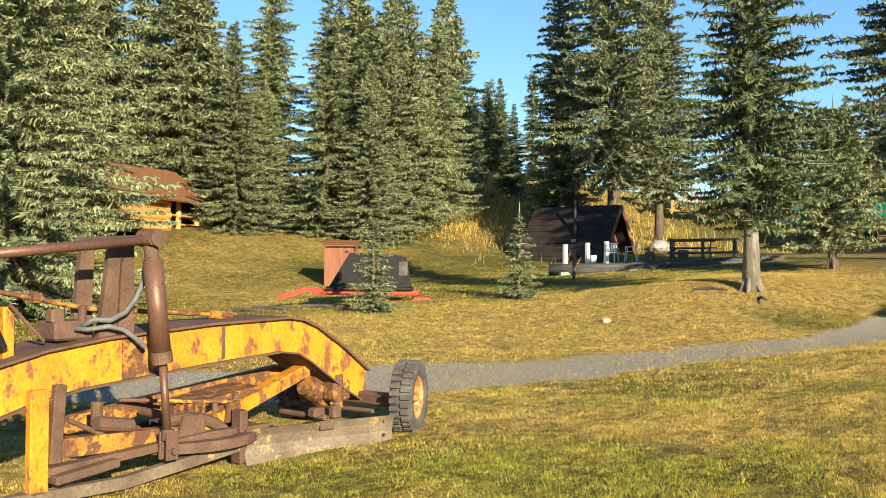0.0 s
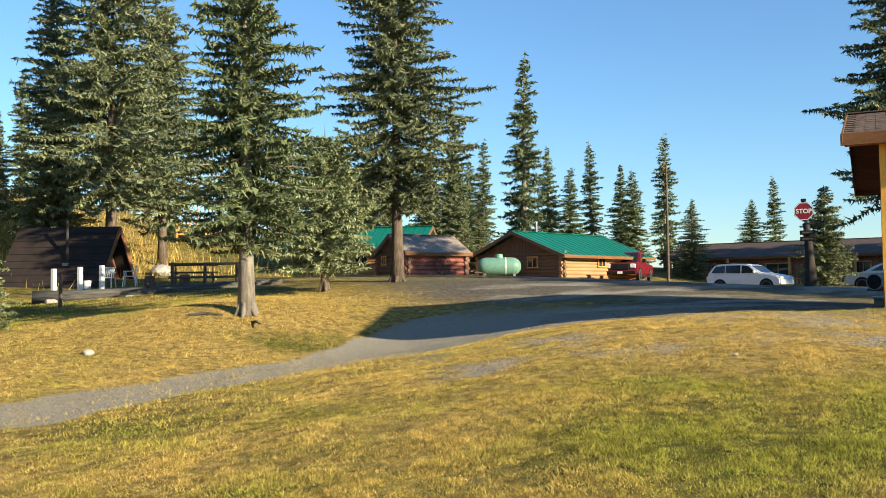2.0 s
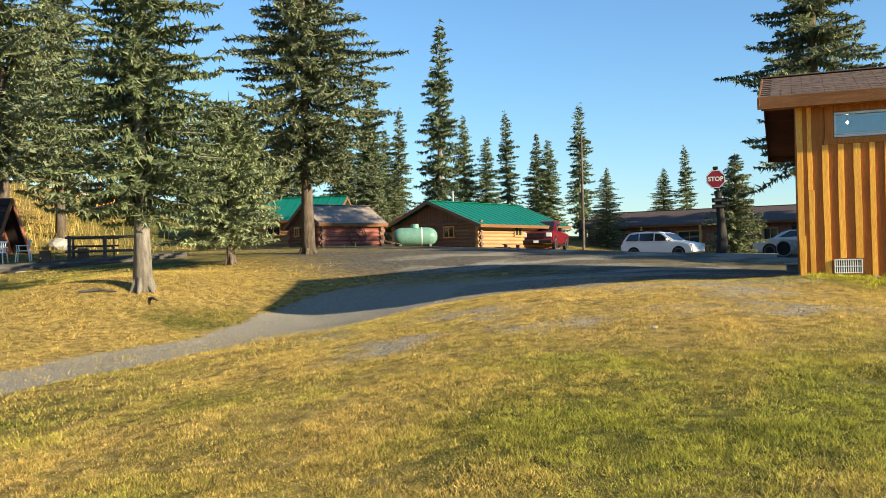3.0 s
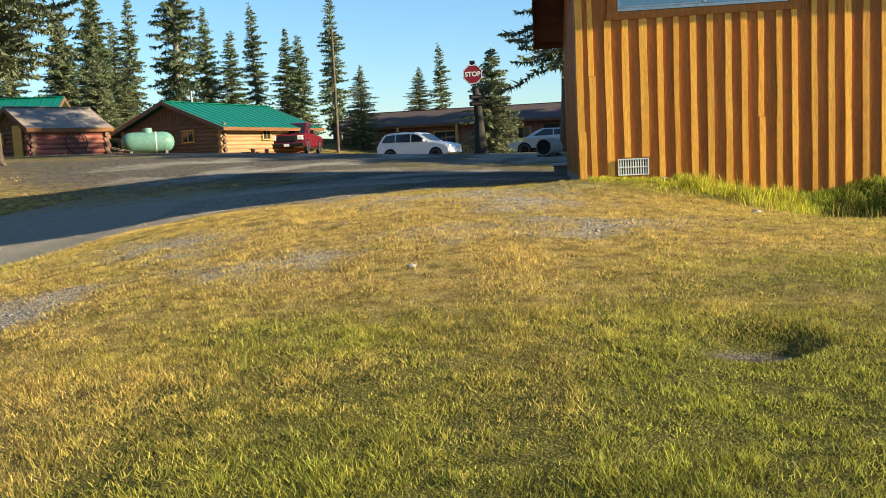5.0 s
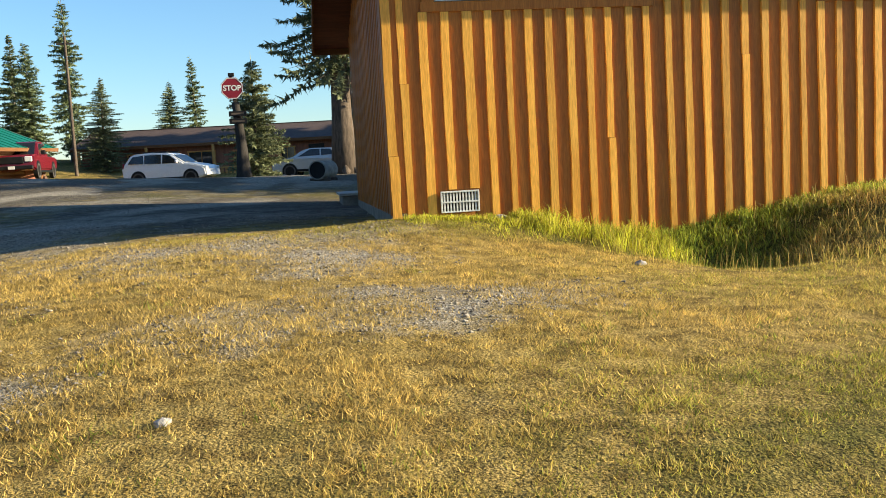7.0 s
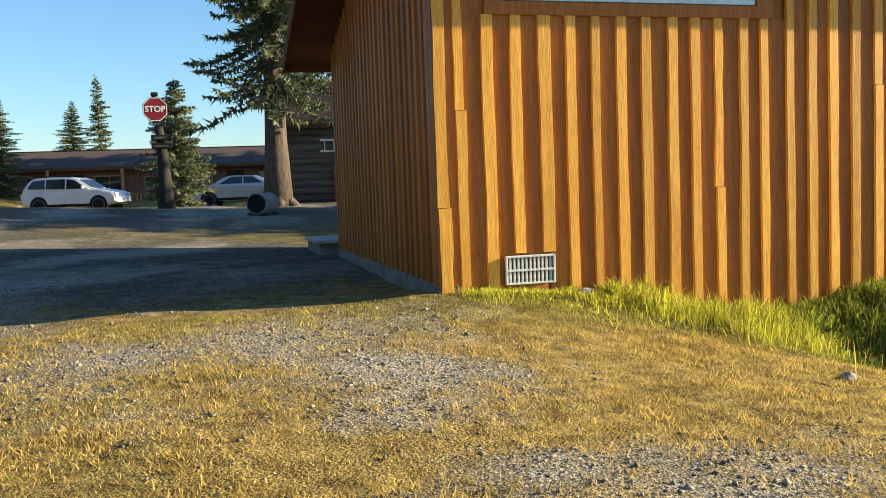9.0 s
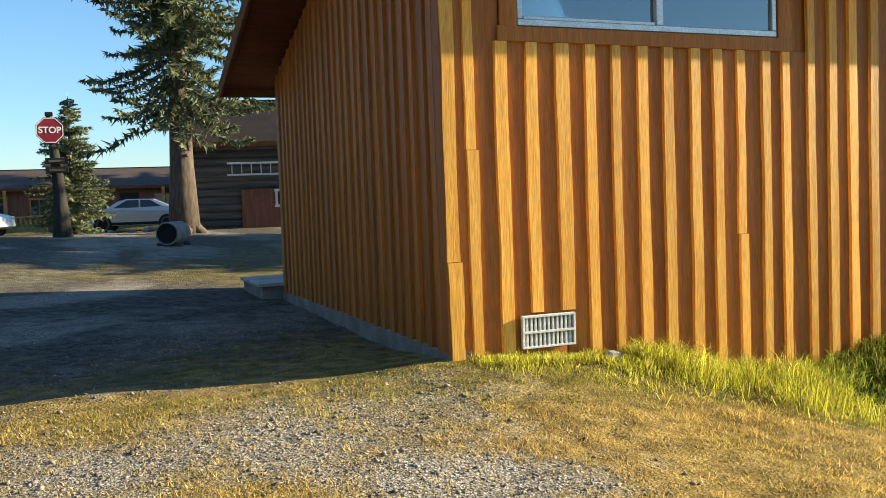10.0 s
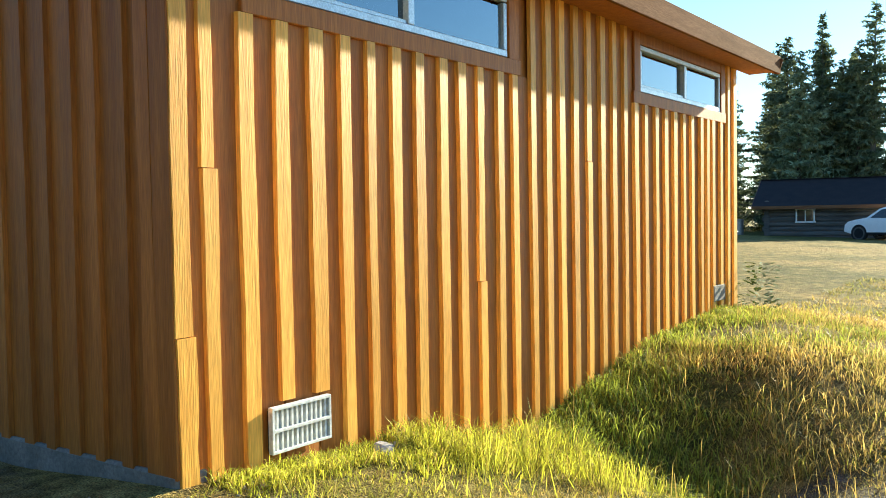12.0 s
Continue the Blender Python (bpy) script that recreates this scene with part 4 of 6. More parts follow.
for side in (-1, 1):
    ye = EAVE_Y if side < 0 else BACK_Y
    ze = roof_at(ye)
    a = math.atan2(RIDGE_Z - ze, abs(RIDGE_Y - ye))
    L = math.hypot(RIDGE_Z - ze, RIDGE_Y - ye)
    rot = pose(0, 0, 0, math.degrees(a) * -side, 0, 0)
    c = ((X0 + X1R) / 2, (ye + RIDGE_Y) / 2, (ze + RIDGE_Z) / 2)
    part("roof_deck", boxed(c, (X1R - X0, L, 0.05), 0, rot), M_SOFFIT, SHED, "dark red-brown soffit boards")
    bm = bmesh.new()
    n = 22
    for k in range(n):
        s = (k + 0.5) / n
        y, z = ye + (RIDGE_Y - ye) * s, ze + (RIDGE_Z - ze) * s
        step = (X1R - X0) / 26
        for j in range(26):
            xx = X0 + step * (j + 0.5 + 0.5 * (k % 2) * (1 if j < 25 else 0))
            box(bm, (xx, y, z + 0.04 + rs.uniform(-0.002, 0.003)), (step - 0.012, L / n * 1.12, 0.014), 0, pose(0, 0, 0, math.degrees(a) * -side + 1.6 * side, 0, 0))
    part("shingles", bm, M_SHINGLE, SHED, "brown asphalt shingles")
    part("fascia", boxed(((X0 + X1R) / 2, ye + 0.0 * side, ze - 0.02), (X1R - X0 + 0.04, 0.03, 0.19), 0.004), M_FASCIA, SHED, "light wooden fascia board")
    for x in (X0 - 0.0, X1R):
        part("rake_board", boxed((x, c[1], c[2] - 0.03), (0.03, L + 0.05, 0.17), 0.004, rot), M_FASCIA, SHED, "weathered rake board")
    if side < 0:
        part("soffit", boxed(((X0 + X1R) / 2, EAVE_Y / 2 - 0.005, ze - 0.085), (X1R - X0 - 0.06, abs(EAVE_Y) - 0.02, 0.02)), M_BOARD, SHED)
part("ridge_cap", boxed(((X0 + X1R) / 2, RIDGE_Y, RIDGE_Z + 0.05), (X1R - X0, 0.22, 0.02), 0.004), M_SHINGLE, SHED)
part("roof_vent", boxed((2.3, RIDGE_Y - 0.5, RIDGE_Z - 0.02), (0.34, 0.3, 0.16), 0.02), M_SHINGLE, SHED, "low metal roof vent")
# low deck at the back end
PORCH = thing("porch_deck", "low pale plank deck behind the shed", "deck", pose(SX, SY + DEP, SZ))
part("deck_frame", boxed((1.6, 0.72, -0.05), (3.7, 1.3, 0.30), 0.006), M_CONCRETE, PORCH)
for k in range(8):
    part("plank", boxed((1.6, 0.09 + k * 0.165, 0.125), (3.8, 0.155, 0.04), 0.005), mat("grey_deck_wood", (0.5, 0.47, 0.42), (0.36, 0.34, 0.3), 0.8, stretch=(0.5, 6, 6), rnd=0.15) if k == 0 else bpy.data.materials["grey_deck_wood"], PORCH)
# ceiling lamp inside, seen through the glass
LAMP = thing("ceiling_lamp", "small lit bulb hanging inside the shed", "lamp", pose(SX + 0.75, SY + 0.5, SZ + 2.42))
bulb = mat("bulb", (0.9, 0.85, 0.7))
bulb.node_tree.nodes["Principled BSDF"].inputs["Emission Color"].default_value = (1, 0.85, 0.55, 1)
bulb.node_tree.nodes["Principled BSDF"].inputs["Emission Strength"].default_value = 14
bm = bmesh.new()
bmesh.ops.create_icosphere(bm, subdivisions=2, radius=0.022)
part("bulb", bm, bulb, LAMP, smooth=True)
part("socket", rodded((0, 0, 0.03), (0, 0, 0.5), 0.012, n=8), M_DARK, LAMP)


# ---- more materials ----
M_YELLOW = mat("worn_yellow_paint", (0.58, 0.275, 0.018), (0.45, 0.18, 0.018), 0.5, scale=3.2, fine=45, bump=0.2, stretch=(1, 1, 0.6), col3=(0.20, 0.085, 0.04), cut=0.55)
M_YELLOW2 = mat("rusty_yellow_paint", (0.50, 0.24, 0.025), (0.27, 0.12, 0.03), 0.65, scale=4, fine=40, bump=0.3, col3=(0.12, 0.055, 0.032), cut=0.47)
M_RUST = mat("brown_rust", (0.145, 0.082, 0.055), (0.085, 0.05, 0.036), 0.75, scale=4, fine=50, bump=0.3)
M_RAM = mat("brown_ram_steel", (0.17, 0.088, 0.06), (0.115, 0.06, 0.042), 0.45, metal=0.3, scale=2, fine=60, bump=0.1)
M_BLADE = mat("worn_blade_steel", (0.21, 0.165, 0.12), (0.13, 0.095, 0.07), 0.6, metal=0.2, scale=3, fine=40, bump=0.2, col3=(0.48, 0.34, 0.12), cut=0.62)
M_TYRE = mat("old_tyre_rubber", (0.115, 0.105, 0.095), (0.06, 0.055, 0.05), 0.85, scale=6, fine=60, bump=0.2)
M_RIM = mat("faded_rim", (0.50, 0.28, 0.10), (0.34, 0.17, 0.06), 0.7, scale=7, fine=50, col3=(0.2, 0.09, 0.05), cut=0.58)
M_HOSE = mat("grey_hose", (0.16, 0.16, 0.16), (0.09, 0.09, 0.09), 0.6)
M_BLACK = mat("black_paint", (0.016, 0.017, 0.018), (0.010, 0.010, 0.011), 0.6, spec=0.15)
M_RED = mat("red_frame_paint", (0.44, 0.045, 0.015), (0.32, 0.03, 0.012), 0.5)
M_LOG = mat("peeled_log", (0.62, 0.33, 0.10), (0.46, 0.22, 0.06), 0.6, scale=2, fine=24, stretch=(0.4, 5, 5), rnd=0.15, coords="Object")
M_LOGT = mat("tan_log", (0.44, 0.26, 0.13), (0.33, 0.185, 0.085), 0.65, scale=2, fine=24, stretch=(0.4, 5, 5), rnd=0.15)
# darker log tone; on the cabin gable it puts shade into the colour
M_LOGD = mat("weathered_shaded_log", (0.20, 0.115, 0.075), (0.13, 0.075, 0.05), 0.8, scale=2, fine=24, stretch=(0.4, 5, 5), rnd=0.15)
M_LOGO = mat("old_grey_log", (0.15, 0.135, 0.12), (0.075, 0.068, 0.06), 0.9, scale=2, fine=24, stretch=(0.4, 5, 5), rnd=0.2)
M_LOGR = mat("red_stained_log", (0.30, 0.105, 0.075), (0.22, 0.07, 0.052), 0.7, scale=2, fine=24, stretch=(0.4, 5, 5), rnd=0.12)
M_GREENROOF = mat("green_metal_roof", (0.012, 0.20, 0.13), (0.01, 0.16, 0.105), 0.35, metal=0.2, fine=20, bump=0.02)
M_SHAKE = mat("grey_shakes", (0.30, 0.25, 0.21), (0.18, 0.145, 0.125), 0.9, scale=5, fine=30, rnd=0.2)
M_BROWNROOF = mat("brown_roof", (0.10, 0.068, 0.058), (0.07, 0.048, 0.042), 0.9, scale=3, fine=60)
M_DARKROOF = mat("dark_brown_roof", (0.028, 0.019, 0.017), (0.018, 0.013, 0.012), 0.85, scale=2, fine=40)
M_REDWOOD = mat("red_brown_boards", (0.30, 0.125, 0.07), (0.21, 0.08, 0.05), 0.75, scale=2, fine=26, stretch=(5, 5, 0.5), rnd=0.1)
M_GREYWOOD = mat("dark_weathered_wood", (0.13, 0.10, 0.08), (0.07, 0.055, 0.045), 0.9, scale=3, fine=26, stretch=(0.6, 5, 5), rnd=0.2)
M_DRIFT = mat("grey_dead_log", (0.115, 0.105, 0.095), (0.045, 0.042, 0.039), 0.9, scale=3, fine=26, stretch=(0.5, 5, 5))
M_TANK = mat("pale_green_tank", (0.15, 0.29, 0.235), (0.12, 0.24, 0.19), 0.45, fine=30, bump=0.03)
M_CARW = mat("white_car_paint", (0.80, 0.80, 0.80), (0.76, 0.76, 0.76), 0.25, bump=0.0, spec=0.5)
M_CARS = mat("silver_car_paint", (0.52, 0.53, 0.55), (0.48, 0.49, 0.5), 0.25, metal=0.4, bump=0.0, spec=0.5)
M_CARR = mat("red_car_paint", (0.17, 0.012, 0.022), (0.13, 0.010, 0.018), 0.25, bump=0.0, spec=0.5)
M_CARD = mat("navy_car_paint", (0.03, 0.04, 0.08), (0.025, 0.03, 0.06), 0.25, bump=0.0, spec=0.5)
M_CARGLASS = mat("dark_car_glass", (0.02, 0.022, 0.025), (0.015, 0.016, 0.018), 0.06, bump=0.0, spec=0.6)
M_CHROME = mat("chrome_trim", (0.6, 0.6, 0.62), (0.5, 0.5, 0.52), 0.2, metal=0.9, bump=0.0)
M_DEAD = mat("dead_trunk", (0.055, 0.048, 0.042), (0.03, 0.026, 0.023), 0.95, scale=3, fine=26, stretch=(5, 5, 0.6), bump=0.6)
M_LIGHT = mat("headlight_glass", (0.75, 0.75, 0.72), (0.7, 0.7, 0.66), 0.1, bump=0.0)
M_SIGNRED = mat("stop_sign_red", (0.24, 0.016, 0.03), (0.20, 0.013, 0.024), 0.45, bump=0.0)
M_STEEL = mat("grey_steel", (0.33, 0.33, 0.33), (0.24, 0.24, 0.24), 0.45, metal=0.6)
M_ROCK = mat("pale_rock", (0.42, 0.39, 0.36), (0.26, 0.24, 0.22), 0.9, scale=4, fine=30, rnd=0.2, bump=0.5)
M_YELLOWDOOR = mat("yellow_door_paint", (0.62, 0.40, 0.10), (0.54, 0.33, 0.08), 0.6)
M_DARKGLASS = mat("dim_window_glass", (0.03, 0.035, 0.04), (0.02, 0.024, 0.03), 0.05, bump=0.0, spec=0.6)


# ---- the old road grader ----
GRD = thing("road_grader", "old yellow road grader with rusty frame, blade and ram", "grader", pose(-8.45, 5.25, -0.22, 0, 0, math.degrees(math.atan2(-0.944, 0.33))))
TOPL = [(0.06, 0.60), (0.45, 0.88), (0.85, 1.12), (1.05, 1.20), (1.25, 1.23), (2.2, 1.21), (3.26, 1.14), (3.8, 1.07), (4.3, 0.95), (4.9, 0.70)]
BOTL = [(4.9, 0.30), (4.3, 0.56), (3.9, 0.68), (3.5, 0.755), (3.2, 0.78), (2.2, 0.86), (1.35, 0.91), (1.12, 0.88), (0.95, 0.79), (0.45, 0.46), (0.14, 0.28)]
for y0, y1, nm in ((-0.58, -0.55, "near_side_plate"), (-1.13, -1.10, "far_side_plate")):
    part("side_plate", prism(TOPL + BOTL, y0, y1, "y"), M_YELLOW, GRD, "yellow arched frame plate flaking to rust")


def ribbon(pts, y0, y1, t, bm=None):
    """A bent plate along a line of (x, z), as one strip."""
    bm = bm or bmesh.new()
    rows = []
    for i, (x, z) in enumerate(pts):
        (ax, az), (bx, bz) = pts[max(i - 1, 0)], pts[min(i + 1, len(pts) - 1)]
        d = math.hypot(bx - ax, bz - az)
        nx, nz = -(bz - az) / d * t / 2, (bx - ax) / d * t / 2
        rows.append([bm.verts.new(q) for q in ((x + nx, y0, z + nz), (x + nx, y1, z + nz), (x - nx, y1, z - nz), (x - nx, y0, z - nz))])
    for p, q in zip(rows, rows[1:]):
        for k in range(4):
            bm.faces.new((p[k], p[(k + 1) % 4], q[(k + 1) % 4], q[k]))
    bm.faces.new(rows[0])
    bm.faces.new(rows[-1][::-1])
    bmesh.ops.recalc_face_normals(bm, faces=bm.faces[:])
    return bm


part("top_flange", ribbon([(x, z + 0.012) for x, z in TOPL], -1.16, -0.49, 0.022), M_RUST, GRD, "rusty brown top flange")
part("bottom_flange", ribbon([(x, z - 0.008) for x, z in BOTL[1:]], -1.13, -0.50, 0.018), M_RUST, GRD, "rusty bottom flange")
part("nose_plate", boxed((0.08, -0.84, 0.44), (0.03, 0.56, 0.30), 0.005), M_YELLOW2, GRD)
part("gusset", prism([(2.72, 0.82), (3.12, 0.79), (3.12, 1.13), (2.72, 1.165)], -0.545, -0.535, "y"), M_YELLOW2, GRD)
for k in range(20):
    x = 0.15 + k * 0.052
    z = np.interp(x, [p[0] for p in TOPL], [p[1] for p in TOPL])
    part("rivet", rodded((x, -0.52, z + 0.02), (x, -0.52, z + 0.045), 0.012, n=6), M_RUST, GRD)
# ram: barrel, cap, rod, clevis
part("ram_barrel", rodded((3.0, -0.30, 1.80), (2.90, -0.30, 1.0), 0.082, n=20), M_RAM, GRD, "brown hydraulic ram barrel", True)
part("ram_cap", rod(rodded((3.02, -0.30, 1.93), (3.0, -0.30, 1.78), 0.062, n=16), (3.02, -0.42, 1.99), (3.02, -0.18, 1.99), 0.075, n=18), M_RUST, GRD)
part("ram_collar", rodded((2.905, -0.30, 1.03), (2.89, -0.30, 0.93), 0.09, n=20), M_RUST, GRD)
part("ram_rod", rodded((2.89, -0.30, 0.95), (2.83, -0.30, 0.28), 0.034, n=14), M_RAM, GRD, "thin dark ram rod", True)
clv = bmesh.new()
box(clv, (2.82, -0.25, 0.22), (0.12, 0.03, 0.24), 0.008)
box(clv, (2.82, -0.35, 0.22), (0.12, 0.03, 0.24), 0.008)
rod(clv, (2.82, -0.40, 0.18), (2.82, -0.20, 0.18), 0.03, n=10)
rod(clv, (2.825, -0.30, 0.36), (2.83, -0.30, 0.27), 0.055, n=12)
part("ram_clevis", clv, M_RUST, GRD)
# mast posts, crossbar
for x0, x1, y in ((3.24, 3.16, -0.60), (3.08, 3.06, -0.60), (3.2, 3.14, -1.08)):
    part("mast_post", prism([(x0 - 0.09, 1.1), (x0 + 0.09, 1.1), (x1 + 0.06, 1.97), (x1 - 0.06, 1.97)], y - 0.03, y + 0.03, "y"), M_RUST, GRD)
part("crossbar", rodded((3.0, -0.30, 1.98), (4.9, -0.65, 1.76), 0.042, n=12), M_RAM, GRD, "thick brown crossbar", True)
part("cross_shaft", rodded((3.06, -0.2, 1.97), (3.1, -1.3, 1.97), 0.045, n=12), M_RUST, GRD)
h1 = [(2.98, -0.42, 1.80), (2.98, -0.46, 1.62), (3.02, -0.5, 1.48), (3.12, -0.5, 1.36), (3.26, -0.5, 1.30), (3.40, -0.52, 1.31), (3.46, -0.6, 1.25)]
h2 = [(2.99, -0.40, 1.06), (3.06, -0.44, 1.14), (3.16, -0.47, 1.22), (3.28, -0.5, 1.25), (3.44, -0.55, 1.23), (3.52, -0.6, 1.24)]
part("hose", tube(bmesh.new(), h1, 0.024), M_HOSE, GRD, "grey hydraulic hose", True)
part("hose", tube(bmesh.new(), h2, 0.022), M_HOSE, GRD, "grey hydraulic hose", True)
bm = boxed((3.5, -0.78, 1.22), (0.34, 0.3, 0.16), 0.02)
box(bm, (3.62, -0.72, 1.34), (0.12, 0.12, 0.12), 0.02)
rod(bm, (3.42, -0.66, 1.26), (3.42, -0.66, 1.42), 0.035, n=10)
part("valve_block", bm, M_RUST, GRD)
part("steering_rod", tube(bmesh.new(), [(4.9, -1.1, 1.72), (4.0, -1.0, 1.55), (3.2, -0.95, 1.38), (2.1, -0.9, 1.30), (1.7, -0.88, 1.27)], 0.022), M_YELLOW2, GRD, "thin yellow steering rod", True)
part("rod_joint", rodded((1.95, -0.89, 1.29), (1.7, -0.88, 1.27), 0.045, n=10), M_YELLOW2, GRD)
part("rod_joint", rodded((3.7, -0.97, 1.49), (3.62, -0.97, 1.48), 0.05, n=10), M_YELLOW2, GRD)
part("rear_mast", boxed((4.25, -0.75, 1.35), (0.16, 0.10, 0.75), 0.01, pose(0, 0, 0, 0, -14, 0)), M_RUST, GRD)
part("rear_mast", boxed((4.45, -0.95, 1.30), (0.22, 0.08, 0.85), 0.01, pose(0, 0, 0, 0, 10, 0)), M_RUST, GRD)
part("rear_bracket", boxed((4.02, -0.72, 1.22), (0.09, 0.09, 0.42), 0.01), M_YELLOW, GRD)
part("gear_case", boxed((4.35, -0.85, 1.05), (0.5, 0.4, 0.28), 0.04), M_BLACK, GRD, "dark greasy gear case")
# lower works: side arms, drawbar, circle, blade
part("lift_arm", boxed((3.93, -0.40, 0.40), (0.15, 0.08, 0.80), 0.008), M_YELLOW, GRD, "yellow upright arm")
part("lift_arm", boxed((3.72, -0.50, 0.50), (0.10, 0.07, 0.62), 0.008, pose(0, 0, 0, 0, -4, 0)), M_RUST, GRD)
part("drawbar", ribbon([(3.7, 0.30), (2.3, 0.24)], -0.62, -0.50, 0.15), M_YELLOW2, GRD, "low yellow drawbar beam")
part("drawbar", ribbon([(3.4, 0.32), (0.7, 0.60)], -1.34, -1.22, 0.15), M_YELLOW2, GRD, "low yellow drawbar beam")
part("drawbar", ribbon([(3.9, 0.14), (2.3, 0.22), (1.6, 0.20)], -0.50, -0.40, 0.07), M_RUST, GRD)
diag = bmesh.new()
a, b = Vector((2.6, -0.58, 0.22)), Vector((0.78, -0.78, 0.72))
rot = (b - a).to_track_quat("X", "Z").to_matrix().to_4x4()
box(diag, (a + b) / 2, ((b - a).length, 0.15, 0.03), 0.004, rot)
box(diag, (a + b) / 2 + Vector((0, 0.065, -0.06)), ((b - a).length, 0.025, 0.12), 0.004, rot)
part("draft_beam", diag, M_YELLOW, GRD, "yellow angled draft beam")
part("cross_rod", rodded((2.75, -1.15, 0.52), (1.9, -0.60, 0.46), 0.018, n=8), M_YELLOW2, GRD)
part("cross_plate", prism([(1.45, 0.50), (2.2, 0.42), (2.2, 0.47), (1.45, 0.56)], -1.25, -0.75, "y"), M_YELLOW2, GRD)
ring = bmesh.new()
loops = [[ring.verts.new((2.25 + rr * math.cos(k * math.pi / 20), -0.92 + rr * math.sin(k * math.pi / 20), zz)) for rr, zz in ((0.62, 0.12), (0.62, 0.21), (0.74, 0.21), (0.74, 0.12))] for k in range(40)]
for k in range(40):
    for i in range(4):
        ring.faces.new((loops[k][i], loops[(k + 1) % 40][i], loops[(k + 1) % 40][(i + 1) % 4], loops[k][(i + 1) % 4]))
bmesh.ops.recalc_face_normals(ring, faces=ring.faces[:])
circle = part("circle_ring", ring, M_RUST, GRD, "toothed rusty turntable ring")
for k in range(20):
    tm = (k + 0.25) * math.pi / 10
    part("tooth", boxed((2.25 + 0.60 * math.cos(tm), -0.92 + 0.60 * math.sin(tm), 0.165), (0.05, 0.05, 0.08), 0, Matrix.Rotation(tm, 4, "Z")), M_RUST, circle)
bl = bmesh.new()
L0, R0 = Vector((1.95, -0.34, 0)), Vector((0.42, 0.16, 0))
prof = [(0.05, -0.10), (-0.005, -0.02), (-0.02, 0.07), (0.0, 0.16), (0.04, 0.235)]
dirn = (R0 - L0).normalized()
nrm = Vector((dirn.y, -dirn.x, 0))
nrm = nrm if nrm.y > 0 else -nrm
rows = []
for s in np.linspace(0, 1, 9):
    p = L0.lerp(R0, s)
    rows.append([[bl.verts.new(p + nrm * (o + th) + Vector((0, 0, z))) for o, z in prof] for th in (0.0, -0.025)])
for r0, r1 in zip(rows, rows[1:]):
    for f in (0, 1):
        for k in range(4):
            bl.faces.new((r0[f][k], r1[f][k], r1[f][k + 1], r0[f][k + 1]))
    bl.faces.new((r0[0][4], r1[0][4], r1[1][4], r0[1][4]))
    bl.faces.new((r0[0][0], r1[0][0], r1[1][0], r0[1][0]))
for r in (rows[0], rows[-1]):
    for k in range(4):
        bl.faces.new((r[0][k], r[0][k + 1], r[1][k + 1], r[1][k]))
bmesh.ops.recalc_face_normals(bl, faces=bl.faces[:])
blade = part("blade", bl, M_BLADE, GRD, "scraped grey grader blade with yellow paint left")
for x, z in ((0.07, 0.18), (0.07, 0.04), (0.5, 0.20), (0.93, 0.18)):
    p = L0.lerp(R0, 1 - x) + nrm * 0.012 + Vector((0, 0, z))
    part("bolt", rodded(p, p + nrm * 0.02, 0.018, n=8), M_RUST, blade)
part("blade_patch", boxed(L0.lerp(R0, 0.52) + nrm * 0.03 + Vector((0, 0, 0.20)), (0.16, 0.02, 0.09), 0.004, Matrix.Rotation(math.atan2(dirn.y, dirn.x), 4, "Z")), M_RUST, blade)
part("blade_arm", boxed((1.95, -0.42, 0.16), (0.09, 0.14, 0.50), 0.01), M_RUST, GRD)
arc = tube(bmesh.new(), [(2.55 - 0.62 * math.cos(0.2 + k * 0.16), -0.55, 0.62 * math.sin(0.2 + k * 0.16) * 0.62) for k in range(11)], 0.06, 8)
part("curved_arm", arc, M_RUST, GRD)
part("scraper", ribbon([(4.2, -0.02), (3.2, -0.04), (2.2, 0.06), (1.7, 0.12)], -0.44, -0.36, 0.10), M_BLADE, GRD, "mud-caked lower edge beam")
part("step_plate", boxed((3.55, -0.42, 0.12), (0.55, 0.25, 0.07), 0.01, pose(0, 0, 0, 0, 6, 0)), M_RUST, GRD)
for a_, b_, r_ in (((3.3, -0.62, 0.62), (3.3, -0.62, 0.42), 0.05), ((3.38, -0.5, 0.46), (3.05, -0.5, 0.40), 0.06), ((3.62, -0.52, 0.52), (3.2, -0.54, 0.30), 0.022), ((2.55, -1.1, 0.40), (2.55, -0.7, 0.40), 0.04), ((1.75, -0.72, 0.36), (1.75, -0.72, 0.52), 0.03), ((2.05, -0.66, 0.30), (2.05, -0.66, 0.46), 0.028)):
    part("pin", rodded(a_, b_, r_, n=10), M_RUST, GRD)
for x_ in (2.42, 2.5, 2.58, 2.66, 2.74, 2.82):
    part("rack_tooth", boxed((x_ - 0.3, -0.78, 0.40), (0.035, 0.10, 0.14), 0.006), M_YELLOW2, GRD)
part("hanger_plate", prism([(2.3, 0.22), (2.62, 0.22), (2.55, 0.42), (2.36, 0.42)], -0.48, -0.45, "y"), M_RUST, GRD)
part("hanger_plate", prism([(1.82, 0.30), (2.02, 0.28), (2.0, 0.46), (1.86, 0.48)], -0.56, -0.53, "y"), M_YELLOW2, GRD)
part("rear_plate", prism([(4.05, 0.9), (4.75, 0.7), (4.8, 1.7), (4.5, 1.85), (4.2, 1.4)], -0.86, -0.82, "y"), M_RUST, GRD)
part("seat_frame", tube(bmesh.new(), [(4.1, -0.6, 1.12), (4.3, -0.55, 1.5), (4.6, -0.55, 1.62), (4.9, -0.55, 1.6)], 0.03, 8), M_BLACK, GRD)
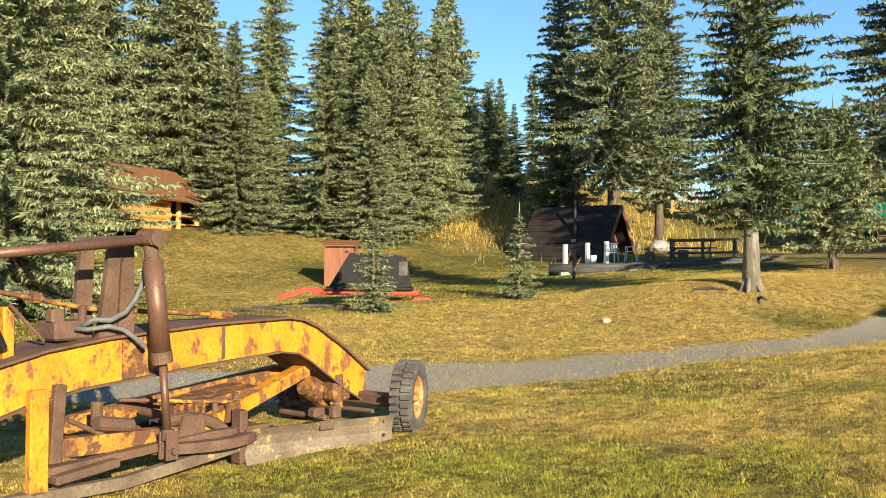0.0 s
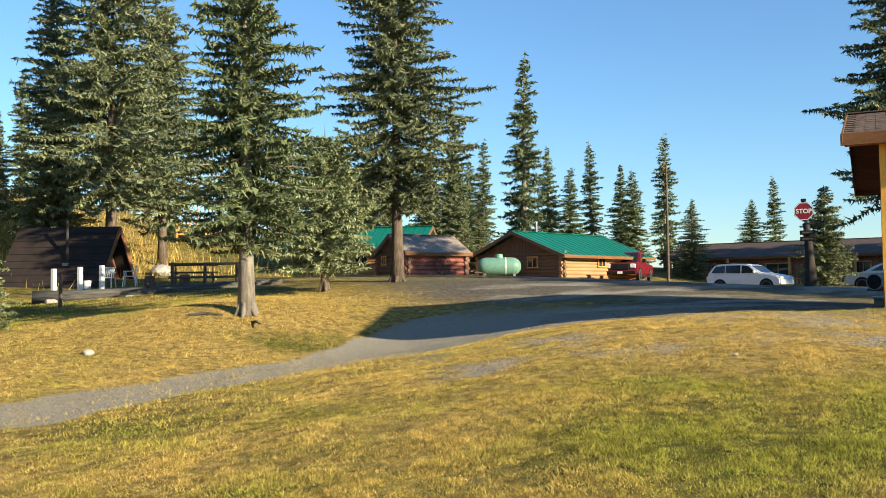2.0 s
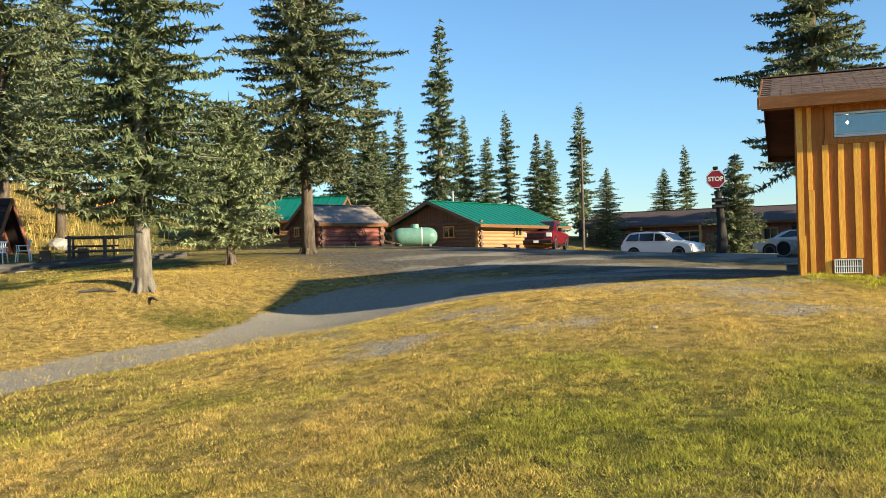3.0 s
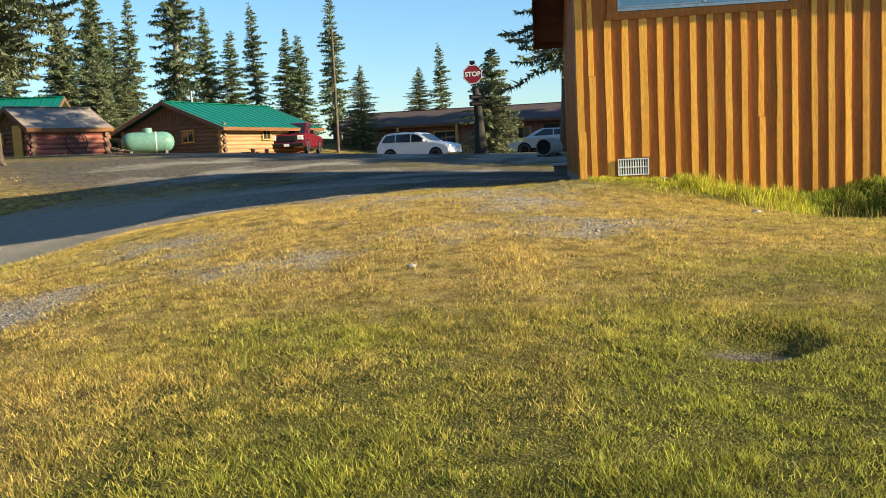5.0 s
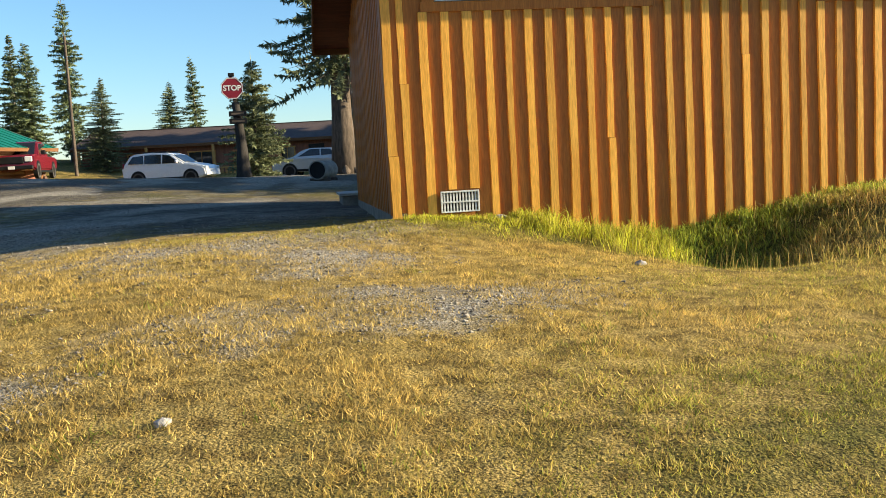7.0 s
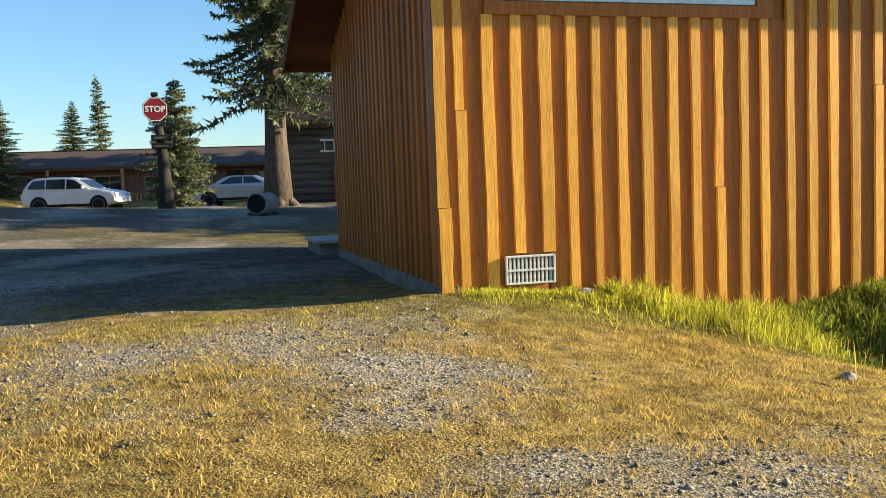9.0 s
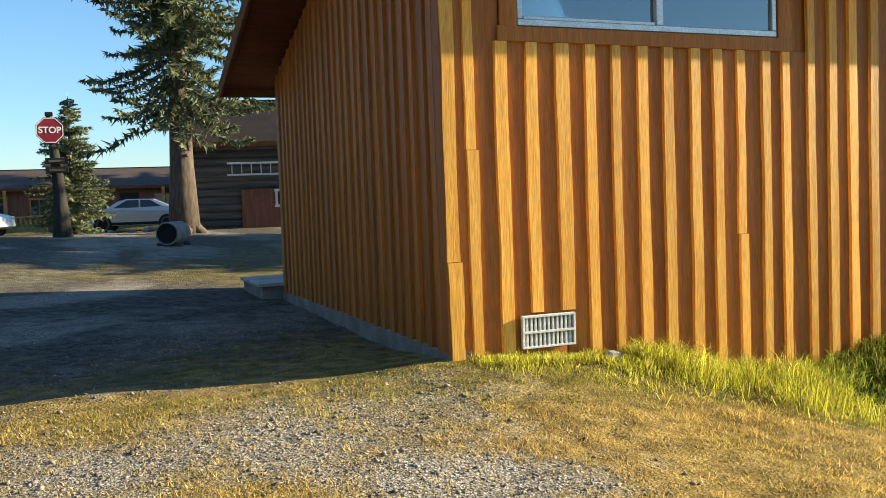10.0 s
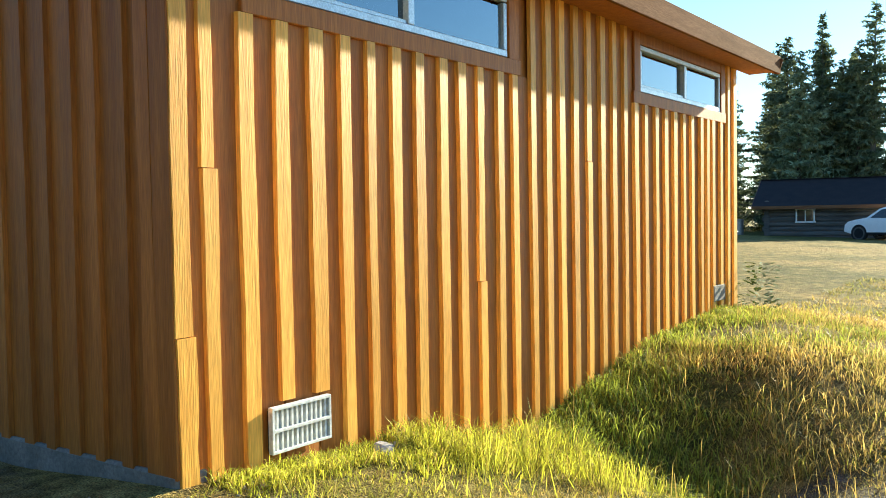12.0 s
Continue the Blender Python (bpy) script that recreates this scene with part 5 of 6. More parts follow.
part("brake_lever", rodded((3.75, -0.66, 1.15), (4.05, -0.62, 1.45), 0.016, n=8), M_RUST, GRD)
part("frame_seam", boxed((2.05, -0.545, 1.04), (0.035, 0.012, 0.30), 0.002), M_RUST, GRD)
# front axle
part("axle", boxed((0.12, -0.75, 0.32), (0.14, 1.5, 0.14), 0.02), M_RUST, GRD)
bm = rodded((0.42, -0.84, 0.36), (0.70, -0.84, 0.50), 0.16, 0.13, 14)
box(bm, (0.45, -0.62, 0.42), (0.26, 0.2, 0.22), 0.03)
rod(bm, (0.5, -0.55, 0.25), (0.5, -0.55, 0.6), 0.05, n=10)
part("steering_head", bm, M_YELLOW2, GRD)
part("tie_rod", rodded((0.45, -1.4, 0.22), (0.42, -0.12, 0.24), 0.025, n=8), M_RUST, GRD)
bm = rodded((0.95, -0.95, 0.22), (0.95, -0.30, 0.22), 0.03, n=8)
box(bm, (0.95, -0.42, 0.26), (0.16, 0.12, 0.10), 0.02)
box(bm, (0.7, -0.40, 0.24), (0.12, 0.10, 0.14), 0.02)
part("pivot_bar", bm, M_RUST, GRD)


def wheel(parent, c, r, w, tyre, rim, lugs=0, axis="y", name="wheel"):
    """A tyre with a rounded section and tread lugs, and a dished rim; the axle runs along y."""
    bm = bmesh.new()
    sec = [(-0.38, 0.60), (-0.5, 0.72), (-0.48, 0.9), (-0.34, 0.985), (0, 1.0), (0.34, 0.985), (0.48, 0.9), (0.5, 0.72), (0.38, 0.60)]
    n = 36
    ringv = []
    for k in range(n):
        t = k * 2 * math.pi / n
        ringv.append([bm.verts.new((math.cos(t) * r * q, p * w, math.sin(t) * r * q)) for p, q in sec])
    for k in range(n):
        for i in range(len(sec) - 1):
            bm.faces.new((ringv[k][i], ringv[k][i + 1], ringv[(k + 1) % n][i + 1], ringv[(k + 1) % n][i]))
    bmesh.ops.recalc_face_normals(bm, faces=bm.faces[:])
    wh = part(name, bm, tyre, parent, smooth=True)
    wh.matrix_basis = Matrix.Translation(c)
    if lugs:
        lb = bmesh.new()
        for k in range(lugs):
            t = k * 2 * math.pi / lugs
            for sgn in (-1, 1):
                tt = t + (math.pi / lugs if sgn > 0 else 0)
                box(lb, (math.cos(tt) * r * 0.995, sgn * w * 0.24, math.sin(tt) * r * 0.995), (0.05, w * 0.42, 0.052), 0.006, Matrix.Rotation(-tt, 4, "Y"))
        part("tread", lb, tyre, wh)
    rb = bmesh.new()
    sec = [(-0.30, 0.62), (-0.22, 0.54), (0.10, 0.50), (0.30, 0.54), (0.40, 0.62)]
    ringv = []
    for k in range(24):
        t = k * 2 * math.pi / 24
        ringv.append([rb.verts.new((math.cos(t) * r * q, p * w, math.sin(t) * r * q)) for p, q in sec])
    for k in range(24):
        for i in range(len(sec) - 1):
            rb.faces.new((ringv[k][i], ringv[k][i + 1], ringv[(k + 1) % 24][i + 1], ringv[(k + 1) % 24][i]))
    rod(rb, (0, -0.2 * w, 0), (0, 0.12 * w, 0), 0.52 * r, 0.42 * r, 24)
    rod(rb, (0, 0.1 * w, 0), (0, 0.42 * w, 0), 0.15 * r, 0.13 * r, 14)
    for k in range(6):
        t = k * math.pi / 3
        rod(rb, (math.cos(t) * r * 0.28, 0.1 * w, math.sin(t) * r * 0.28), (math.cos(t) * r * 0.28, 0.22 * w, math.sin(t) * r * 0.28), 0.035 * r * 1.2, n=6)
    part("rim", rb, rim, wh, smooth=False)
    return wh


wheel(GRD, (-0.03, 0.0, 0.355), 0.375, 0.25, M_TYRE, M_RIM, 30).matrix_basis = pose(-0.03, 0.0, 0.355, 0, 0, 24)
wheel(GRD, (-0.03, -1.62, 0.355), 0.375, 0.25, M_TYRE, M_RIM, 30)


# ---- log cabins and houses ----
def gable_roof(t, ln, dp, wall, rise, over, material, thick=0.07, name="roof", ribs=0):
    """Two slabs over a house that is ln long (x) and dp deep (y); the ridge runs along x."""
    half = dp / 2
    a = math.atan2(rise, half)
    L = (half + over) / math.cos(a)
    for s in (-1, 1):
        y = s * (half + over) / 2
        z = wall + rise - (half + over) / 2 * math.tan(a)
        rf = part(name, boxed((ln / 2, y, z + thick / 2), (ln + 2 * over, L, thick), 0.01, pose(0, 0, 0, -s * math.degrees(a), 0, 0)), material, t)
        for k in range(ribs):
            x = -over + (ln + 2 * over) * (k + 0.5) / ribs
            part("roof_rib", boxed((x, y, z + thick + 0.012), (0.03, L - 0.01, 0.03), 0, pose(0, 0, 0, -s * math.degrees(a), 0, 0)), material, rf)
        part("fascia", boxed((ln / 2, s * (half + over + 0.012), wall + rise - (half + over) * math.tan(a) - 0.01), (ln + 2 * over, 0.03, 0.18), 0.004), M_FASCIA, t)
    part("ridge_cap", boxed((ln / 2, 0, wall + rise + thick + 0.01), (ln + 2 * over, 0.3, 0.03), 0.004), material, t)
    for x in (-over - 0.018, ln + over + 0.018):
        for s in (-1, 1):
            y = s * (half + over) / 2
            part("rake_board", boxed((x, y, wall + rise - (half + over) / 2 * math.tan(a) - 0.03), (0.03, L, 0.20), 0.004, pose(0, 0, 0, -s * math.degrees(a), 0, 0)), M_LOGD, t)


def log_walls(t, ln, dp, wall, logr, front, gable, z0=0.0, sides="fblr"):
    n = int((wall - z0) / (logr * 1.75))
    for k in range(n):
        z = z0 + logr + k * logr * 1.75
        ext = 0.16 if k % 2 else 0.24
        for s, key in ((-1, "f"), (1, "b")):
            if key in sides:
                bm = rodded((-ext, s * (dp / 2), z), (ln + ext, s * (dp / 2), z), logr * rs.uniform(0.94, 1.05), logr * rs.uniform(0.94, 1.05), 10)
                part("log", bm, front, t, smooth=False)
        z += logr * 0.87
        for x, key in ((0, "l"), (ln, "r")):
            if key in sides:
                part("log", rodded((x, -dp / 2 - ext, z), (x, dp / 2 + ext, z), logr * rs.uniform(0.94, 1.05), n=10), gable, t)


def gable_fill(t, x, dp, wall, rise, material, boards=True):
    part("gable_wall", prism([(-dp / 2, wall - 0.05), (dp / 2, wall - 0.05), (0, wall + rise)], x - 0.04, x + 0.04), material, t)
    if boards:
        n = int(dp / 0.22)
        for k in range(n):
            y = -dp / 2 + (k + 0.5) * dp / n
            h = rise * (1 - abs(y) / (dp / 2)) - 0.04
            if h > 0.1:
                part("gable_batten", boxed((x - 0.055, y, wall + h / 2), (0.025, 0.06, h)), material, t)


def flat_window(t, x, y, z, w, h, facing, material=None):
    """A framed window on a wall; facing 'f' looks to -y, 'l' to -x."""
    ax = facing == "f"
    sgn = -1

    def b(du, dz, su, sz, dep, off):
        return boxed((x + du, y + off, z + dz) if ax else (x + off, y + du, z + dz), (su, dep, sz) if ax else (dep, su, sz), 0.006)
    wn_ = part("window", b(0, 0, w, h, 0.04, sgn * 0.02), M_DARKGLASS, t)
    for du, dz, su, sz in ((0, h / 2, w + 0.14, 0.08), (0, -h / 2, w + 0.14, 0.08), (-w / 2, 0, 0.08, h), (w / 2, 0, 0.08, h), (0, 0, 0.05, h)):
        part("window_frame", b(du, dz, su, sz, 0.07, sgn * 0.035), material or M_LOG, wn_)


def facing(x, y, dx, dy):
    """Pose on the ground with local x along (dx, dy)."""
    return pose(x, y, gz(x, y), 0, 0, math.degrees(math.atan2(dy, dx)))


# green-roofed cabin: lit side in tan logs, gable shade put into darker logs
CAB = thing("log_cabin", "log cabin with green metal roof and boarded gable", "cabin", facing(-20.3, 51.4, 0.33, 0.944) @ pose(0, 0, -0.3), "log cabins")
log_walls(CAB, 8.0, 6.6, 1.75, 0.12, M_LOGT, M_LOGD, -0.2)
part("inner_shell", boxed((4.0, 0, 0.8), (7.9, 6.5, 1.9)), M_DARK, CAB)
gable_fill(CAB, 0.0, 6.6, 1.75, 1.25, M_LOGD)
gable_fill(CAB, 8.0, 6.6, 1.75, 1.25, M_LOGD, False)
gable_roof(CAB, 8.0, 6.6, 1.75, 1.3, 0.65, M_GREENROOF, ribs=16)
flat_window(CAB, -0.12, -1.2, 1.22, 0.75, 0.62, "l")
flat_window(CAB, 3.6, -3.42, 1.25, 0.7, 0.62, "f")
part("skirt", boxed((4.0, -3.36, 0.0), (8.1, 0.16, 0.5)), M_FASCIA, CAB, "pale board skirt")
part("door", boxed((6.9, -3.43, 0.9), (0.9, 0.06, 1.75), 0.01), M_REDWOOD, CAB)
part("stove_pipe", rodded((3.0, 1.1, 2.4), (3.0, 1.1, 3.9), 0.07, n=12), M_STEEL, CAB)

RED = thing("log_cabin", "small red log cabin with grey shake roof, yellow door", "cabin", facing(-24.4, 43.4, 0.55, 0.835) @ pose(0, 0, 0.3), "log cabins")
log_walls(RED, 3.5, 3.4, 1.25, 0.12, M_LOGR, M_LOGD, -0.2)
part("inner_shell", boxed((1.75, 0, 0.55), (3.4, 3.3, 1.4)), M_DARK, RED)
gable_fill(RED, 0.0, 3.4, 1.25, 0.85, M_LOGD)
gable_fill(RED, 3.5, 3.4, 1.25, 0.85, M_LOGD, False)
gable_roof(RED, 3.5, 3.4, 1.25, 0.9, 0.3, M_SHAKE)
part("door", boxed((-0.16, -0.8, 0.65), (0.06, 0.8, 1.4), 0.01), M_YELLOWDOOR, RED, "ochre plank door")
flat_window(RED, -0.14, 0.8, 0.8, 0.45, 0.45, "l")
bm = bmesh.new()
for k in range(28):
    t0, t1 = k * math.pi / 14, (k + 1) * math.pi / 14
    rod(bm, (2.0 + 0.5 * math.cos(t0), -1.92, 0.5 + 0.5 * math.sin(t0)), (2.0 + 0.5 * math.cos(t1), -1.92, 0.5 + 0.5 * math.sin(t1)), 0.035, n=5)
for k in range(6):
    rod(bm, (2.0, -1.92, 0.5), (2.0 + 0.5 * math.cos(k * 1.05), -1.92, 0.5 + 0.5 * math.sin(k * 1.05)), 0.02, n=5)
tagged(part("wagon_wheel", bm, M_GREYWOOD), "old wooden wagon wheel leaning on the red cabin", "wheel").matrix_basis = RED.matrix_basis.copy()

GR2 = thing("log_cabin", "bright log cabin with green roof behind the spruces", "cabin", pose(-33.0, 47.6, 2.5, 0, 0, 14), "log cabins")
log_walls(GR2, 7.5, 5.0, 1.8, 0.13, M_LOGT, M_LOGT, -0.3)
part("inner_shell", boxed((3.75, 0, 0.7), (7.4, 4.9, 2.0)), M_DARK, GR2)
gable_fill(GR2, 0.0, 5.0, 1.8, 1.15, M_LOG)
gable_fill(GR2, 7.5, 5.0, 1.8, 1.15, M_LOG, False)
gable_roof(GR2, 7.5, 5.0, 1.8, 1.2, 0.6, M_GREENROOF, ribs=14)
flat_window(GR2, 4.4, -2.65, 1.1, 0.8, 0.7, "f")

# the long lodge
LOD = thing("lodge_building", "long low lodge with brown roof and timber front", "building", pose(-13.8, 69.8, 1.85, 0, 0, -6))
part("front_wall", boxed((12.0, -4.0, 0.5), (24, 0.2, 3.0)), M_REDWOOD, LOD, "orange-brown board front")
part("back_walls", boxed((12.0, 0.2, 0.5), (24, 8.0, 2.95)), M_REDWOOD, LOD)
gable_fill(LOD, 0.0, 8.2, 1.95, 0.98, M_REDWOOD, False)
gable_fill(LOD, 24.0, 8.2, 1.95, 0.98, M_REDWOOD, False)
gable_roof(LOD, 24.0, 8.2, 1.95, 1.05, 0.5, M_BROWNROOF)
for x in (1.0, 3.2, 7.2, 9.6, 12.4, 16.0, 18.2, 21.5):
    flat_window(LOD, x, -4.1, 0.85, 0.9 if x != 7.2 else 1.6, 1.1 if x != 9.6 else 0.9, "f", M_LOG)
for x in (5.4, 14.2):
    part("door", boxed((x, -4.14, 0.5), (0.95, 0.06, 2.0), 0.01), M_DARK, LOD)
for k in range(7):
    part("porch_post", rodded((k * 4.0, -4.6, -1.0), (k * 4.0, -4.6, 1.78), 0.09, n=10), M_LOG, LOD)
part("porch_floor", boxed((12, -4.6, -0.72), (24, 1.2, 0.6), 0.01), M_LOGD, LOD)
for x0, x1 in ((8.2, 11.6), (15.0, 22.0)):
    rl = part("railing", boxed(((x0 + x1) / 2, -5.1, 0.35), (x1 - x0, 0.08, 0.09), 0.01), M_LOG, LOD, "yellow picket railing")
    for k in range(int((x1 - x0) / 0.24)):
        part("picket", boxed((x0 + 0.12 + k * 0.24, -5.1, -0.07), (0.13, 0.03, 0.8), 0.004), M_LOG, rl)
for x in (-0.9, 0.0):
    part("fence_panel", boxed((x - 0.6, -6.0, -0.2), (0.85, 0.06, 0.8), 0.01), M_REDWOOD, LOD)

# the dark old cabin behind the shed, a ladder on its wall
OLD = thing("old_log_cabin", "dark old hewn-log cabin with overhanging eave", "cabin", facing(1.3, 47.0, 0.985, -0.17) @ Matrix.Diagonal((1.1, 1.1, 1.1, 1)))
log_walls(OLD, 7.0, 5.0, 2.9, 0.14, M_LOGO, M_LOGO, -0.2)
part("inner_shell", boxed((3.5, 0, 1.0), (6.9, 4.9, 2.5)), M_DARK, OLD)
gable_fill(OLD, 0.0, 5.0, 2.9, 1.3, M_LOGO)
gable_fill(OLD, 7.0, 5.0, 2.9, 1.3, M_LOGO, False)
gable_roof(OLD, 7.0, 5.0, 2.9, 1.4, 0.35, M_DARKROOF)
part("porch_wall", boxed((4.3, -2.75, 0.6), (5.2, 0.1, 1.3), 0.01), M_REDWOOD, OLD, "dark red boards under the eave")
flat_window(OLD, 3.1, -2.83, 0.95, 0.6, 0.5, "f", M_WHITE)


def ladder(m, ln):
    t = thing("ladder", "pale aluminium ladder hung level on the cabin wall", "ladder", m)
    for z in (0, 0.36):
        part("rail", boxed((ln / 2, 0, z), (ln, 0.03, 0.06), 0.004), M_WHITE, t)
    for k in range(int(ln / 0.3)):
        part("rung", rodded((0.15 + k * 0.3, 0, 0), (0.15 + k * 0.3, 0, 0.36), 0.016, n=8), M_WHITE, t)
    return t


ladder(OLD.matrix_basis @ pose(1.3, -2.92, 1.72), 2.7)

# the porch cabin of fresh logs up the slope
PCB = thing("porch_cabin", "new golden log cabin with open gable porch", "cabin", pose(-44.0, 8.9, 3.0, 0, 0, 130))
log_walls(PCB, 4.0, 3.6, 2.2, 0.15, M_LOG, M_LOG, 0.35)
part("inner_shell", boxed((2.0, 0, 1.2), (3.9, 3.5, 2.0)), M_DARK, PCB)
gable_fill(PCB, 4.0, 3.6, 2.3, 1.25, M_LOG, False)
gable_fill(PCB, 0.0, 3.6, 2.3, 1.25, M_LOG, False)
for s in (-1, 1):
    a = math.atan2(1.3, 1.8)
    part("roof", boxed((3.3, s * 1.3, 2.75), (8.2, 3.1, 0.12), 0.01, pose(0, 0, 0, -s * math.degrees(a), 0, 0)), M_FASCIA, PCB)
    part("purlin", rodded((0, s * 1.75, 2.28), (7.6, s * 1.75, 2.28), 0.15, n=10), M_LOG, PCB)
    part("barge_rafter", boxed((7.35, s * 1.3, 2.62), (0.16, 3.2, 0.24), 0.02, pose(0, 0, 0, -s * math.degrees(a), 0, 0)), M_LOG, PCB)
    for x in (5.3, 7.0):
        part("porch_post", rodded((x, s * 1.65, 0.2), (x, s * 1.65, 2.2), 0.14, n=10), M_LOG, PCB)
    for z in (0.75, 1.2):
        part("rail", rodded((4.1, s * 1.65, z), (7.0, s * 1.65, z), 0.06, n=8), M_LOG, PCB)
part("tie_log", rodded((7.0, -2.1, 2.25), (7.0, 2.1, 2.25), 0.16, n=10), M_LOG, PCB)
part("ridge_log", rodded((3.5, 0, 3.42), (7.7, 0, 3.42), 0.15, n=10), M_LOG, PCB)
for z in (0.75, 1.2):
    part("rail", rodded((7.0, -1.65, z), (7.0, 1.65, z), 0.06, n=8), M_LOG, PCB)
part("porch_floor", boxed((5.7, 0, 0.18), (3.6, 4.1, 0.16), 0.01), M_GREYWOOD, PCB)
for x, y in ((7.2, -1.9), (7.2, 1.9), (4.3, -1.9)):
    part("pier", boxed((x, y, -0.25), (0.25, 0.25, 0.75)), M_CONCRETE, PCB)

# dark A-frame hut with a stove pipe
AFR = thing("a_frame_hut", "dark brown A-frame hut with steep roof to the ground", "hut", pose(-35.85, 27.8, 1.75, 0, 0, 22))
for s in (-1, 1):
    a = math.atan2(2.75, 2.0)
    L = math.hypot(2.75, 2.0) + 0.15
    sl = part("roof", boxed((3.5, s * 1.02, 1.36), (4.5, L, 0.10), 0.01, pose(0, 0, 0, -s * math.degrees(a), 0, 0)), M_DARKROOF, AFR, "dark brown roofing")
    for k in range(9):
        f = (k + 0.5) / 9
        part("course", boxed((3.5, s * (0.06 + 2.0 * (1 - f) + 0.05), 0.05 + 2.7 * f + 0.04), (4.5, 0.36, 0.02), 0, pose(0, 0, 0, -s * math.degrees(a) + s * 2, 0, 0)), M_DARKROOF, sl)
    part("rake_board", boxed((5.79, s * 1.02, 1.33), (0.05, L, 0.2), 0.004, pose(0, 0, 0, -s * math.degrees(a), 0, 0)), M_FASCIA if s < 0 else M_REDWOOD, AFR)
part("gable_wall", prism([(-1.95, 0.0), (1.95, 0.0), (0, 2.65)], 5.0, 5.08), M_REDWOOD, AFR, "red-brown board front")
part("back_wall", prism([(-1.95, 0.0), (1.95, 0.0), (0, 2.65)], 1.4, 1.48), M_REDWOOD, AFR)
part("door", boxed((5.1, 0.1, 0.75), (0.05, 0.8, 1.5), 0.01), M_LOGD, AFR)
part("sign_board", boxed((5.12, -0.5, 1.35), (0.03, 0.35, 0.12)), M_WHITE, AFR, "small white board")
part("stove_pipe", rodded((4.0, -1.2, 0.9), (4.0, -1.2, 3.0), 0.06, n=12), M_DEAD, AFR, "tall dark stove pipe")
part("pipe_base", boxed((4.0, -1.25, 1.05), (0.26, 0.3, 0.3), 0.02), M_STEEL, AFR)

# the little brown outhouse
OUT = thing("outhouse", "small red-brown plank shed with slanted roof", "shed", facing(-31.9, 16.2, 0.55, 0.835))
part("wall", prism([(-0.62, -0.2), (0.62, -0.2), (0.62, 1.62), (-0.62, 1.42)], -0.55, 0.55), M_REDWOOD, OUT)
for k in range(9):
    part("board", boxed((-0.565, -0.55 + k * 0.137, 0.66), (0.025, 0.12, 1.5 + k * 0.02), 0.003), M_REDWOOD, OUT)
part("roof", boxed((0, 0, 1.60), (1.4, 1.55, 0.05), 0.005, pose(0, 0, 0, 9.2, 0, 0)), M_FASCIA, OUT, "light wooden roof edge")
part("vent_hole", boxed((0.3, -0.625, 1.25), (0.14, 0.02, 0.07)), M_DARK, OUT)


# ---- vehicles ----
def vehicle(name, label, m, prof, glass, width, paint, wr, wx, truck=False):
    """A car lying along x with its nose at +x: body from a side profile, side and end glass, lamps, wheels."""
    t = thing(name, label, "vehicle", m)
    bm = prism(prof, -width / 2, width / 2, "y")
    es = [e for e in bm.edges if abs(e.verts[0].co.y - e.verts[1].co.y) < 1e-6]
    bmesh.ops.bevel(bm, geom=es, offset=0.07, segments=2, affect="EDGES")
    for v in bm.verts:
        if v.co.z > 1.0:
            v.co.y *= 1 - 0.16 * min(1.0, (v.co.z - 1.0) / 0.7)
    part("body", bm, paint, t, smooth=False)
    for s in (-1, 1):
        for g in glass:
            gm = prism(g, s * (width / 2 - 0.05), s * (width / 2 + 0.012), "y")
            for v in gm.verts:
                v.co.y *= 1 - 0.16 * min(1.0, max(0.0, (v.co.z - 1.0) / 0.7))
            part("side_window", gm, M_CARGLASS, t)
        part("sill", boxed((sum(wx) / 2, s * (width / 2 - 0.02), 0.36), (wx[1] - wx[0] - 2 * wr, 0.08, 0.12), 0.02), M_BLACK, t)
        for x in wx:
            part("wheel_arch", rodded((x, s * (width / 2 - 0.14), wr + 0.02), (x, s * (width / 2 + 0.012), wr + 0.02), wr * 1.18, n=24), M_BLACK, t)
            wheel(t, (x, s * (width / 2 - 0.09), wr), wr, 0.22 * (s if s > 0 else -1) * (1 if s > 0 else 1), M_TYRE, M_CHROME)
    return t


SUV_P = [(-2.3, 0.45), (-2.36, 0.9), (-2.24, 1.12), (-1.9, 1.58), (-1.6, 1.68), (-0.7, 1.72), (0.1, 1.68), (0.45, 1.58), (1.1, 1.14), (1.7, 1.04), (2.1, 0.94), (2.28, 0.78), (2.32, 0.45), (1.9, 0.32), (-2.0, 0.32)]
SUV_G = [[(-2.0, 1.18), (-1.75, 1.54), (-1.15, 1.60), (-1.15, 1.16)], [(-1.08, 1.16), (-1.08, 1.60), (-0.16, 1.60), (-0.16, 1.13)], [(-0.08, 1.13), (-0.08, 1.59), (0.30, 1.54), (0.86, 1.13)]]
suv = vehicle("suv_car", "white sport utility car parked by the lodge", facing(-7.9, 57.4, 0.95, -0.31), SUV_P, SUV_G, 1.85, M_CARW, 0.36, (-1.45, 1.45))
part("windscreen", boxed((0.80, 0, 1.37), (0.02, 1.45, 0.70), 0.004, pose(0, 0, 0, 0, -56, 0)), M_CARGLASS, suv)
for s in (-1, 1):
    part("headlight", boxed((2.2, s * 0.68, 0.83), (0.2, 0.36, 0.16), 0.03), M_LIGHT, suv)
    part("tail_light", boxed((-2.28, s * 0.78, 1.05), (0.1, 0.16, 0.36), 0.03), M_SIGNRED, suv)
    part("roof_rail", boxed((-0.8, s * 0.66, 1.74), (1.9, 0.04, 0.05), 0.01), M_BLACK, suv)
    part("mirror", boxed((0.75, s * 1.0, 1.2), (0.12, 0.18, 0.14), 0.03), M_CARW, suv)
